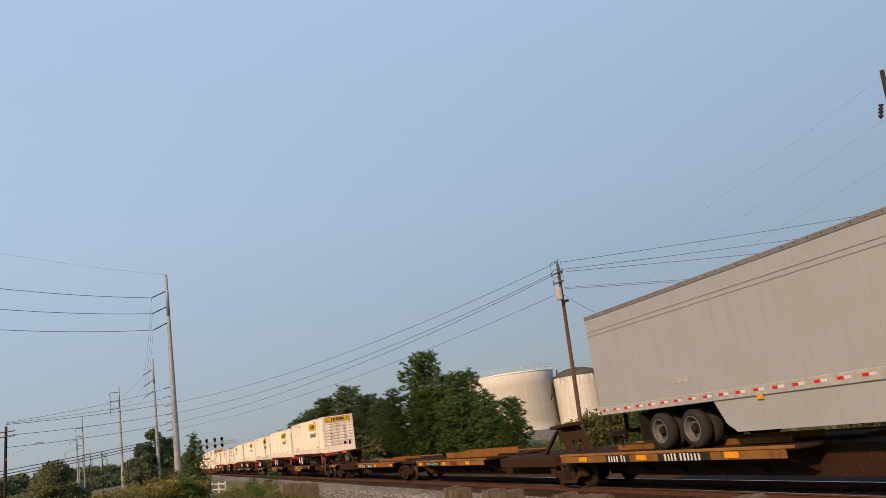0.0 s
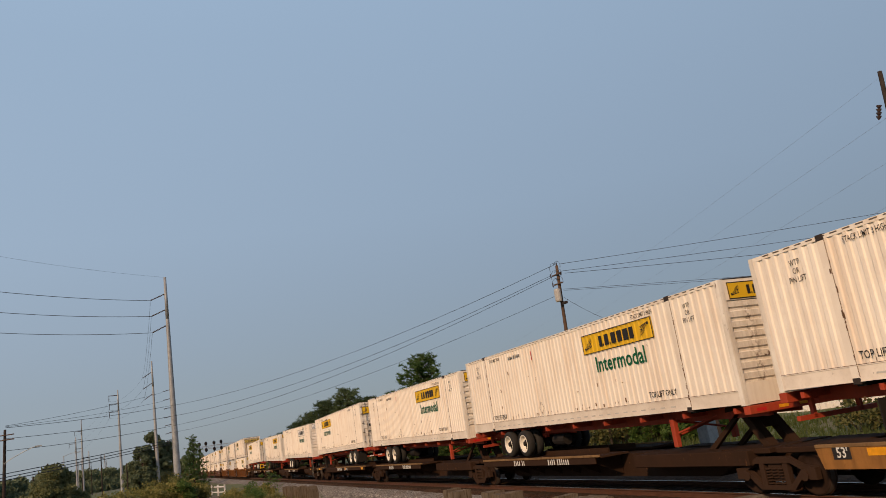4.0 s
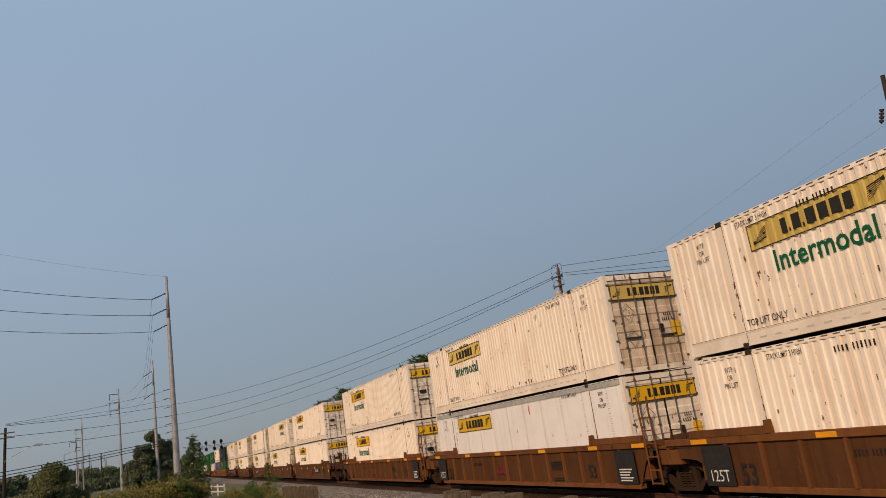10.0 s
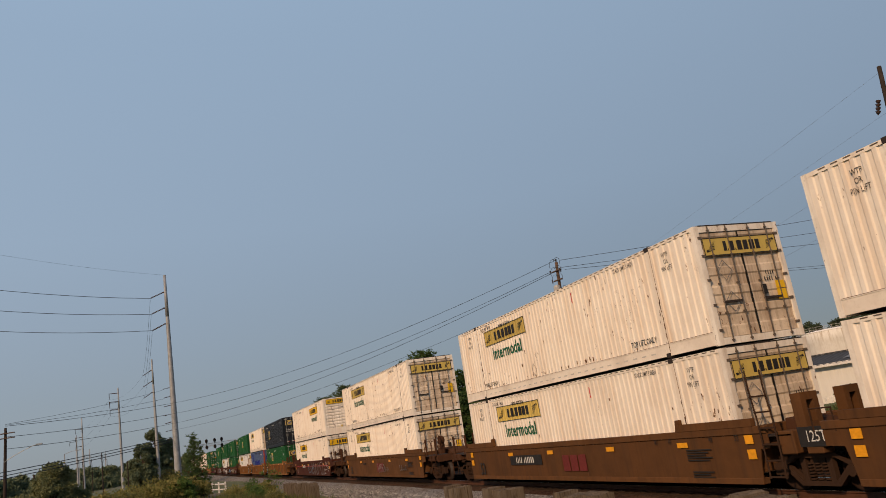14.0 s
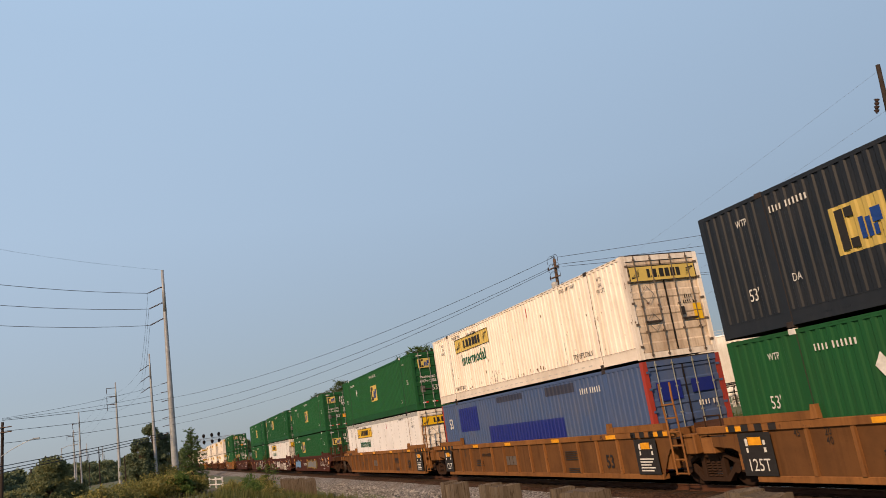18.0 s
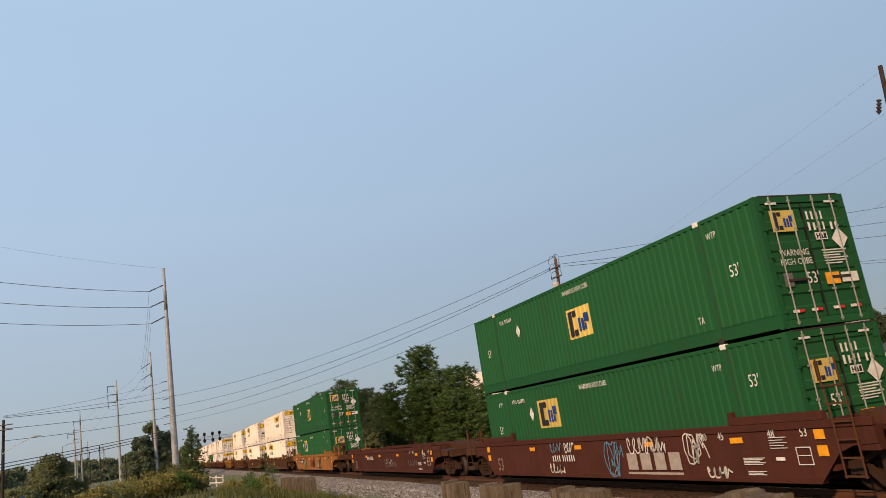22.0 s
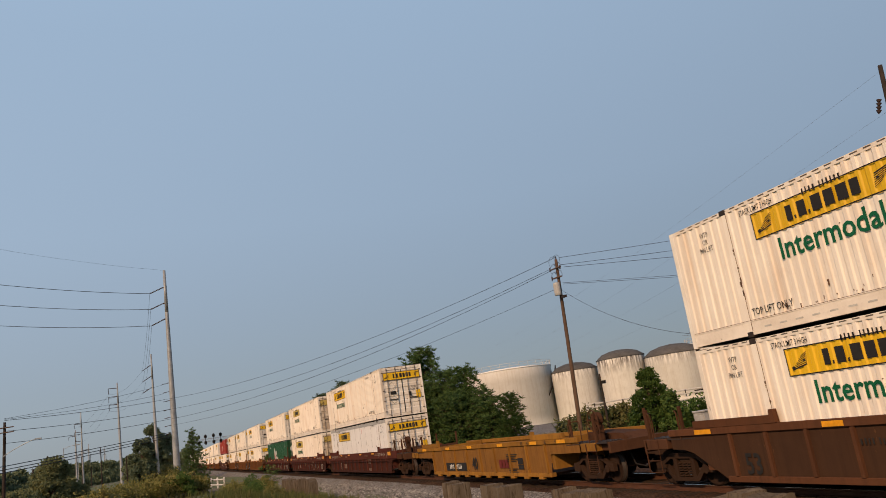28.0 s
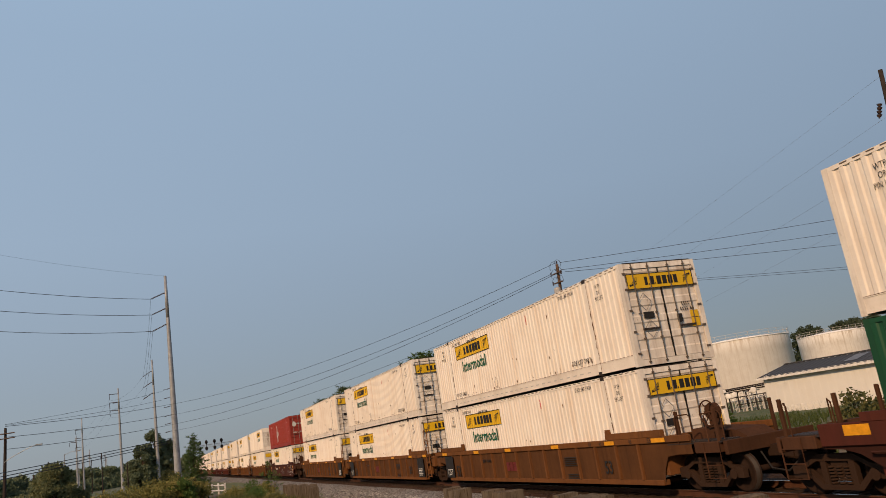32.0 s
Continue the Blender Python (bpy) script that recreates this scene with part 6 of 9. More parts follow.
    for yy in (-0.50, 0.40):
        prism(h, [(hx + w * 1.25 - 0.12, 0.98), (hx + w * 1.25 + 0.12, 0.98), (hx + 0.08, 1.80), (hx - 0.10, 1.80)], yy, yy + 0.10)
    prism(h, [(hx - 0.42, 1.86), (hx + 0.42, 1.92), (hx + 0.40, 2.02), (hx - 0.38, 1.98)], -0.52, 0.52)
    if not raised:
        h.free()
        h = boxes((hx - 1.3, hx + 0.6, -0.45, 0.45, 0.985, 1.10), (hx - 1.1, hx + 0.2, -0.30, 0.30, 1.10, 1.19))
    if words:
        stuck("lettered_plate", flat([(-1.15, 1.15, -0.085, 0.085)]), M_BLACKPANEL, c, "near", (a + 2.5, -1.484, 0.93))
        lettered("TWIN 28' ALL PURPOSE SPINE CAR", 0.115, M_INKW, c, "near", (a + 2.5, -1.492, 0.93), 0.72)
        stuck("owner_mark", flat([(-0.42 + 0.3 * q, -0.22 + 0.3 * q, -0.08, 0.08) for q in range(3)]), M_FADEDRED, c, "near", (a + 5.5, -1.490, 0.93))
    part("hitch_stand", h, M_BOGIE, c, "dark folding trailer hitch")
    for e, kind in ((-1, left), (1, right)):
        if kind in ("end", "joint"):
            bogie_parts(c, e * half)
        ext = 1.0 if e > 0 else 2.3
        part("end_platform", chamfer(boxes((*sorted((e * (half - 1.7), e * (half + (ext if kind == "end" else -0.1)))), -0.95, 0.95, 0.90, 1.02)), 0.015), M_SPINE, c)
        if kind != "end":
            continue
        S = lambda p, q: sorted((e * (half + p), e * (half + q)))
        part("coupler", boxes((*S(ext, ext + 0.25), -0.11, 0.11, 0.72, 0.95), (*S(ext + 0.2, ext + 0.45), -0.2, 0.2, 0.68, 1.0)), M_BOGIE, c)
        part("draft_gear", chamfer(boxes((*S(-0.2, ext - 0.1), -0.32, 0.32, 0.52, 0.90)), 0.03), M_BOGIE, c)
        lad, lx0, lx1, top, foot = bmesh.new(), *((0.52, 1.02, 1.72, 0.36) if e > 0 else (1.58, 1.98, 1.06, 0.46))
        path_tube(lad, [(e * (half + lx0), -1.40, top), (e * (half + lx0), -1.40, foot), (e * (half + lx1), -1.40, foot), (e * (half + lx1), -1.40, top), (e * (half + lx0), -1.40, top)], 0.017)
        for z in (0.66, 1.02, 1.36) if e > 0 else (0.70,):
            tube(lad, (e * (half + lx0), -1.40, z), (e * (half + lx1), -1.40, z), 0.015, 0.015, 5)
        part("ladder", lad, M_WORNRAIL, c, "worn pale step ladder")
        part("end_sill", boxes((*S(ext - 0.16, ext), -1.34, 1.34, 0.86, 1.06)), M_SPINE if e > 0 else M_WORNSILL, c)
        part("platform_edge", chamfer(boxes((*S(-1.1 if e > 0 else 0.0, ext - 0.17), -1.40, -1.30, 0.90, 1.05)), 0.012), M_SPINE if e > 0 else M_WORNSILL, c)
        part("walkway", boxes((*S(-0.6, ext - 0.17), -1.30, -0.96, 0.98, 1.02)), M_CAST, c)
        stuck("reflector", flat([(-0.20, 0.20, -0.06, 0.06)]), M_REFLECT, c, "near", (e * (half + (-0.3 if e > 0 else 0.76)), -1.404, 0.98))
        bw = bmesh.new()
        wx, wy, wz, r = (e * (half + 0.45), 0.0, 1.45, 0.22) if e > 0 else (e * (half + 0.85), -0.92, 1.76, 0.25)
        for q in range(18):
            a0, a1 = 2 * math.pi * q / 18, 2 * math.pi * (q + 1) / 18
            tube(bw, (wx + math.cos(a0) * r, wy, wz + math.sin(a0) * r), (wx + math.cos(a1) * r, wy, wz + math.sin(a1) * r), 0.018, 0.018, 5)
        for q in range(6):
            a0 = math.pi * q / 3
            tube(bw, (wx, wy + 0.03, wz), (wx + math.cos(a0) * r, wy, wz + math.sin(a0) * r), 0.012, 0.012, 4)
        part("brake_wheel", bw, M_DARK, c)
        part("brake_stand", chamfer(boxes((*sorted((wx - e * 0.06, wx - e * 0.36)), wy + 0.06, wy + 0.28, 1.30, wz + 0.22), (*sorted((wx - e * 0.10, wx - e * 0.18)), wy + 0.10, wy + 0.24, 1.02, 1.32), (*sorted((wx - e * 0.26, wx - e * 0.34)), wy + 0.10, wy + 0.24, 1.02, 1.32)), 0.02), M_DARK, c, "dark hand brake box on two legs")
        for p0, p1, yy, zt in ((0.28, 0.50, -1.0, 1.90), (1.45, 2.05, 0.30, 1.62), (-0.55, -0.10, 1.0, 1.70)) if e < 0 else ((0.78, 0.95, -1.36, 1.72), (0.10, 0.60, 1.0, 1.60)):
            hr = bmesh.new()
            path_tube(hr, [(e * (half + p0), yy, 1.0), (e * (half + p0), yy, zt), (e * (half + p1), yy, zt), (e * (half + p1), yy, 1.0)], 0.017)
            part("grab_rail", hr, M_DARK if e < 0 else M_WORNRAIL, c)
        hood = bmesh.new()
        prism(hood, [(e * (half - 1.0), 1.02), (e * (half + ext - 0.2), 1.02), (e * (half + ext - 0.5), 1.20), (e * (half - 0.8), 1.26)], -0.40, 0.40)
        part("deck_hood", hood, M_SPINE, c)
    tagged(c, "rust-brown skeletal spine car platform with yellow-edged tyre decks", "railcar", "cars of the train")
    return c


def tyre_wheel(parent, x, y, z, r=0.475, rim=M_RIM, out=-1):
    """A dual road wheel: outer tyre with a dished rim, inner tyre behind it."""
    t = bmesh.new()
    for o in (0.0, 0.34):
        prof = [(0.29, 0.02), (0.33, 0.0), (r - 0.04, 0.01), (r, 0.06), (r, 0.22), (r - 0.04, 0.27), (0.32, 0.27)]
        lathe(t, [(a, out * -1 * (h + o)) for a, h in prof], 22, "y", (x, y, z), caps=False)
    w = part("tyre", t, M_TYRE, parent, smooth=True)
    q = 1 if out < 0 else -1
    d = bmesh.new()
    lathe(d, [(0.315, q * 0.03), (0.315, -q * 0.006), (0.295, -q * 0.006), (0.285, q * 0.05), (0.270, q * 0.15), (0.235, q * 0.165), (0.150, q * 0.125), (0.135, q * 0.120)], 22, "y", (x, y, z), caps=False)
    part("rim", d, rim, w, smooth=True)
    hb = bmesh.new()
    lathe(hb, [(0.145, q * 0.122), (0.140, q * 0.112), (0.092, q * 0.110), (0.088, q * 0.035), (0.070, q * 0.020), (0.004, q * 0.020)], 14, "y", (x, y, z), caps=False)
    for k in range(10):
        a = math.tau * k / 10
        lathe(hb, [(0.016, q * 0.12), (0.016, q * 0.09), (0.004, q * 0.085)], 6, "y", (x + math.cos(a) * 0.118, y, z + math.sin(a) * 0.118), caps=False)
    for k in range(5):
        # dark discs stand in for the shaded round openings through the disc
        a = math.tau * (k + 0.3) / 5
        lathe(hb, [(0.036, q * 0.150), (0.034, q * 0.139), (0.002, q * 0.142)], 10, "y", (x + math.cos(a) * 0.195, y, z + math.sin(a) * 0.195), caps=False)
    part("hub", hb, M_DARK, w, "dark greasy hub with lug nuts and dark hand-hole discs")


def build_chassis(nose, rims=(M_RIM, M_RIM), flap=M_DARK):
    """A container chassis: two main beams, tandem axle at the rear, landing legs and a red rear frame. Origin at the middle, z = 0 at the container's floor."""
    c = empty("container_chassis")
    n = nose
    fr = bmesh.new()
    for yy in (-0.50, 0.38):
        box(fr, -HL + 0.2, HL - 0.2, yy, yy + 0.12, -0.30, -0.02)
    for i in range(9):
        x = -HL + 0.5 + i * (CL - 1.0) / 8
        box(fr, x - 0.05, x + 0.05, -1.20, 1.20, -0.16, -0.03)
    part("main_frame", fr, M_CHASSIS, c)
    part("rear_bolster", chamfer(boxes((*sorted((-n * (HL + 0.06), -n * (HL - 0.14))), -1.28, 1.28, -0.22, -0.01)), 0.01), M_CHASSIS, c)
    part("front_bolster", chamfer(boxes((*sorted((n * (HL + 0.08), n * (HL - 0.12))), -1.28, 1.28, -0.20, -0.01)), 0.01), M_CHASSIS, c, "red front beam with tail reflectors")
    if n > 0:
        for yy in (-0.95, -0.3, 0.3, 0.95):
            stuck("reflector", flat([(-0.14, 0.14, -0.035, 0.035)]), M_REFLECT if abs(yy) < 0.5 else M_REFRED, c, "front", (HL + 0.085, yy, -0.11))
    else:
        for yy in (-1.12, -0.96, -0.10, 0.10, 0.96, 1.12):
            lamp = bmesh.new()
            tube(lamp, (HL + 0.05, yy, -0.115), (HL + 0.085, yy, -0.115), 0.062, 0.055, 14)
            part("tail_lamp", lamp, M_REFRED, c, "round red tail lamp")
    ax = -n * (HL - 3.70)
    for k in (-1, 1):
        for side in (-1, 1):
            tyre_wheel(c, ax + k * 0.66, side * 1.27, -0.535, rim=rims[(k + 1) // 2], out=side)
        axle = bmesh.new()
        tube(axle, (ax + k * 0.66, -1.0, -0.50), (ax + k * 0.66, 1.0, -0.50), 0.07, 0.07, 8)
        part("axle", axle, M_DARK, c)
    part("axle_frame", boxes((ax - 1.3, ax + 1.3, -0.62, -0.50, -0.42, -0.28), (ax - 1.3, ax + 1.3, 0.50, 0.62, -0.42, -0.28)), M_CHASSIS, c)
    for yy in (-1.2, 0.65):
        part("mud_flap", boxes((*sorted((ax - n * 1.45, ax - n * 1.48)), yy, yy + 0.55, -0.88, -0.30)), flap, c)
        if flap is M_YEL:
            hx = bmesh.new()
            tube(hx, (ax - n * 1.47, yy + 0.275, -0.60), (ax - n * 1.488, yy + 0.275, -0.60), 0.20, 0.20, 6)
            part("flap_mark", hx, M_INK, c, "dark six-sided mark")
    rb = bmesh.new()
    box(rb, *sorted((-n * (HL - 0.1), -n * (HL - 0.2))), -1.1, 1.1, -0.62, -0.52)
    for yy in (-0.7, 0.62):
        box(rb, *sorted((-n * (HL - 0.1), -n * (HL - 0.2))), yy, yy + 0.08, -0.6, -0.2)
    part("rear_guard", rb, M_CHASSIS, c)
    if n < 0:
        for q in range(4):
            stuck("reflective_stripe", flat([(-0.14, 0.14, -0.035, 0.035)]), M_INKW, c, "front", (HL - 0.095, -0.83 + 0.55 * q, -0.57))
    lx = n * (HL - 3.2)
    for yy in (-1.02, 0.88):
        part("landing_leg", chamfer(boxes((lx - 0.08, lx + 0.08, yy, yy + 0.14, -0.88, -0.14)), 0.012), M_CHASSIS, c)
    br = bmesh.new()
    tube(br, (lx, -0.95, -0.62), (lx, 0.95, -0.20), 0.03, 0.03, 6)
    tube(br, (lx, -0.95, -0.2), (lx, 0.95, -0.62), 0.03, 0.03, 6)
    tube(br, (lx, -0.95, -0.55), (lx + n * 1.2, -0.5, -0.2), 0.03, 0.03, 6)
    part("leg_brace", br, M_CHASSIS, c)
    tk = bmesh.new()
    tube(tk, (ax + n * 1.9, -0.55, -0.52), (ax + n * 2.7, -0.55, -0.52), 0.19, 0.19, 12)
    part("air_tank", tk, M_DARK, c)
    tagged(c, "red container chassis with white-rimmed dual tyres, standing on a spine car", "trailer chassis", "chassis on the train")
    return c


def build_van():
    """A grey dry-van trailer with skirt, tandem axle and reflective striping; its rear end trails."""
    c = empty("van_trailer")
    L2, z0, z1 = 8.08, 2.16, 5.12
    body = bmesh.new()
    k = 13
    line = []
    for i in range(k + 1):
        x = -L2 + 2 * L2 * i / k
        line += [(x - 0.012, 0.0), (x, 0.004), (x + 0.012, 0.0)] if 0 < i < k else [(x, 0.0)]
    part("side_wall", sheet(line, -1.295, z0 + 0.22, z1 - 0.10, -1), M_GREYVAN, c)
    part("side_wall", sheet(line, 1.295, z0 + 0.22, z1 - 0.10, 1), M_GREYVAN, c)
    part("roof", boxes((-L2, L2, -1.26, 1.26, z1 - 0.05, z1 - 0.01)), M_GREYVAN, c)
    part("end_wall", boxes((-L2, -L2 + 0.06, -1.29, 1.29, z0, z1 - 0.02)), M_GREYVAN, c)
    part("end_wall", boxes((L2 - 0.06, L2, -1.29, 1.29, z0, z1 - 0.02)), M_GREYVAN, c)
    for side in (-1, 1):
        part("top_rail", chamfer(boxes((-L2, L2, *sorted((side * 1.31, side * 1.24)), z1 - 0.12, z1)), 0.012), M_RAILGREY, c)
        part("bottom_rail", chamfer(boxes((-L2, L2, *sorted((side * 1.31, side * 1.24)), z0, z0 + 0.23)), 0.012), M_GREYBOX, c)
        for zz in (4.50, 4.62):
            part("moulding", boxes((-L2, L2, *sorted((side * 1.303, side * 1.29)), zz, zz + 0.011)), M_RAILGREY, c)
    rv = bmesh.new()
    for i in range(46):
        x = -L2 + 0.2 + i * 0.348
        box(rv, x, x + 0.03, -1.316, -1.30, z1 - 0.065, z1 - 0.04)
    tagged(part("rivet_strip", rv, M_CAST, c), kind="stuff")
    for x0, mat in ((0.0, M_REFRED), (0.16, M_INKW)):
        tagged(stuck("reflective_stripe", flat([(-L2 + 0.12 + i * 0.575 + x0, -L2 + 0.28 + i * 0.575 + x0, -0.03, 0.03) for i in range(28)]), mat, c, "near", (0, -1.312, z0 + 0.13)), kind="stuff")
    sk = bmesh.new()
    prism(sk, [(-L2 + 5.0, z0), (-L2 + 5.3, 1.62), (-L2 + 5.6, 1.42), (L2 - 5.4, 1.42), (L2 - 4.8, 1.60), (L2 - 3.8, z0)], -1.27, -1.24)
    part("side_skirt", sk, M_GREYVAN, c, "grey aerodynamic skirt")
    part("worn_patch", flat([(-0.45, 0.45, -0.07, 0.07)]), M_GREYBOX, c).matrix_basis = Matrix.Translation((-L2 + 3.9, -1.30, 2.78)) @ FACE["near"]
    for ax in (2.25, 3.60):
        for side in (-1, 1):
            tyre_wheel(c, -L2 + ax + 0.4, side * 1.27, 1.565, rim=M_STEELRIM, out=side)
        axle = bmesh.new()
        tube(axle, (-L2 + ax + 0.4, -1.0, 1.6), (-L2 + ax + 0.4, 1.0, 1.6), 0.07, 0.07, 8)
        part("axle", axle, M_DARK, c)
    part("slider_frame", boxes((-L2 + 1.3, -L2 + 5.2, -0.6, 0.6, 1.80, z0)), M_DARK, c)
    fl = bmesh.new()
    box(fl, -L2 + 1.75, -L2 + 1.79, -1.25, -0.65, 1.35, 2.1)
    part("mud_flap", fl, M_DARK, c)
    part("rear_guard", boxes((-L2, -L2 + 0.08, -1.1, 1.1, 1.55, 1.66), (-L2, -L2 + 0.08, -0.6, -0.5, 1.6, z0), (-L2, -L2 + 0.08, 0.5, 0.6, 1.6, z0)), M_DARK, c)
    lg = bmesh.new()
    for yy in (-0.9, 0.8):
        box(lg, L2 - 3.3, L2 - 3.15, yy, yy + 0.12, 1.25, z0)
    part("landing_leg", lg, M_DARK, c)
    stuck("marker_lamp", flat([(-0.10, 0.10, -0.05, 0.05)]), M_REFLECT, c, "near", (-L2 + 6.6, -1.312, z0 - 0.03))
    tagged(c, "grey dry-van trailer with red and white striping on a spine car", "trailer", "trailers on the train")
    return c


def train():
    # spine car platforms: rear end, front end along the train, tyres' end, joints
    for a, b, w, le, ri in ((-26.6, -7.0, -1, "rest", "joint"), (-45.5, -26.6, -1, "rest", "joint"), (-62.7, -45.5, 1, "end", "joint"),
                            (-83.9, -67.4, -1, "rest", "end"), (-101.4, -83.9, -1, "rest", "joint"), (-118.6, -101.4, -1, "rest", "joint"), (-135.7, -118.6, -1, "rest", "joint"), (-152.2, -135.7, 1, "end", "joint"),
                            (-174.4, -156.9, -1, "rest", "end"), (-193.4, -174.4, -1, "rest", "joint"), (-210.7, -193.4, 1, "end", "joint")):
        looks = {-83.9: "plate", -193.4: "caption", -101.4: "plate", -45.5: "", -26.6: "stencil"}
        ob = build_spine((b - a) / 2, w, le, ri, True, a == -45.5, a > -63, looks.get(a, "stencil"))
        MOVING.append((ob, (a + b) / 2, 0.0, 0.0))
    MOVING.append((build_van(), -15.29, 0.0, 0.0))
    first = {}
    for s, nose, style in ((-74.67, 1, "jb"), (-92.33, 1, "jb"), (-109.58, 1, "jb"), (-126.7, 1, "jb"), (-145.23, -1, "jb"), (-164.45, 1, "jbwhite"), (-183.15, 1, "jb"), (-203.6, -1, "jb")):
        tilt, z = (0.65, 2.08) if nose > 0 else (-0.35, 2.16)
        if s in (-183.15, -203.6):
            ch = build_chassis(nose, (M_RIMWORN, M_RIMRUST)) if s == -183.15 else build_chassis(nose, (M_RIM, M_RIM), M_YEL)
        elif nose not in first:
            ch = first[nose] = build_chassis(nose)
        else:
            ch = copy_thing(first[nose], pose(s, TRACK_Y, z))
        MOVING.append((ch, s, z, tilt))
        place_container(style, nose, s, z + 0.005, 1, tilt)
    E, J, R = "end", "joint", "rest"
    # centre, upper (style, nose), lower (style, nose), well style, left, right, scale, scrawls
    P, Q = "jb", "jbpale"
    rows = [(-224.85, ("jbrust", -1), (Q, 1), "brown", R, E), (-244.16, (Q, -1), ("platebare", -1), "brown", R, J), (-263.78, (P, -1), (P, -1), "brown", E, J),
            (-287.43, (P, -1), (P, -1), "dull", R, E), (-306.92, (Q, 1), (Q, -1), "dull", R, J), (-326.5, (Q, -1), (Q, -1), "dull", E, J),
            (-350.4, (Q, -1), (Q, -1), "dull", E, E, 1.0, 5), (-373.93, (P, 1), (P, -1), "maroon", E, E, 1.0, 4),
            (-397.57, ("black", -1), ("emplow", -1), "tan", R, E), (-417.11, (Q, -1), ("blue", -1), "tan", R, J), (-436.85, ("emp", -1), ("plate", -1), "tan", E, J),
            (-460.55, ("emp", -1), ("emplow", -1), "maroon", R, E, 1.0, 1), (-480.0, ("emplow", -1), ("plate", -1), "maroon", R, J, 1.0, 2), (-499.57, ("emp", -1), ("emplow", -1), "maroon", E, J, 1.0, 3),
            (-523.4, None, None, "maroon", E, E, 1.0, 5, False), (-547.25, ("emp", -1), ("emplow", -1), "orange", E, E, 1.0, 6),
            (-570.86, (P, 1), (P, -1), "umber", E, E), (-594.56, (P, -1), (P, -1), "umber", E, E), (-618.17, (P, -1), (P, -1), "umber", E, E),
            (-640.80, None, None, "yellow", E, E, 0.85), (-662.71, (P, -1), ("platebare", -1), "maroonrib", R, E), (-682.53, (Q, -1), (Q, -1), "maroonrib", R, J, 1.0, 7), (-702.04, (P, -1), ("hub", -1), "maroonrib", E, J, 1.0, 8),
            (-725.48, (P, -1), (P, -1), "brown", R, E), (-745.2, (P, -1), (P, -1), "brown", R, J), (-764.7, (P, -1), (P, -1), "brown", E, J),
            (-788.3, ("red", -1), (P, -1), "maroon", E, E, 1.0, 5)]
    s = -811.9
    for k in range(4):
        for j in range(3):
            rows.append((s, (P, -1 if (k + j) % 4 else 1), (Q if j == 1 else P, -1), ("brown", "maroonrib", "dull", "brown")[k], (R, R, E)[j], (E, J, J)[j]))
            s -= 19.5
        s -= 4.0
    for s, up, low, well, le, ri, *more in rows:
        place_well(well, s, le, ri, *more)
        far = s < -800
        if low:
            place_container(*low, s, 0.36, 0 if far else 1)
        if up:
            place_container(*up, s, 3.31, 0 if far else 1)
    for ob, s, z, tilt in MOVING:
        ob.matrix_basis = pose(s, TRACK_Y, z, 0, tilt, 0)


train()

# ---- ground, track ----
def ground_height(x, y):
    """Level land, a low bank on the near side that rises towards the viewer, and a slight swale by the track."""
    near = max(0.0, min(1.0, (9.6 - y) / 7.0))
    near = near * near * (3 - 2 * near)
    z = -0.62 + 1.1 * near if y < 13.5 else -0.62 + 0.55 * max(0.0, min(1.0, (y - 18) / 14))
    z += 0.05 * math.sin(x * 0.31 + y * 0.7) + 0.03 * math.sin(x * 0.9 - y * 0.4)
    far = max(0.0, min(1.0, (-40 - x) / 40)) if y < 8 else 0.0
    return z - 0.45 * far * near


def build_ground():
    xs = [-3000, -1500, -800, -500, -350, -250, -190, -150, -120] + [-100 + 2.5 * i for i in range(53)] + [45, 70, 110, 200, 500, 1500, 3000]
    ys = [-3000, -1200, -500, -200, -100, -60, -40] + [-28 + 2.0 * i for i in range(16)] + [4 + 0.8 * i for i in range(22)] + [22 + 3 * i for i in range(20)] + [90, 120, 170, 250, 400, 800, 1500, 3000]
    bm = bmesh.new()
    g = [[bm.verts.new((x, y, ground_height(x, y) if abs(x) < 400 and abs(y) < 260 else -0.4)) for y in ys] for x in xs]
    for i in range(len(xs) - 1):
        for j in range(len(ys) - 1):
            bm.faces.new((g[i][j], g[i + 1][j], g[i + 1][j + 1], g[i][j + 1]))
    tagged(part("ground", bm, M_GROUND, smooth=True), "dry grass and bare soil beside a railway", "ground", kind="structure")


build_ground()


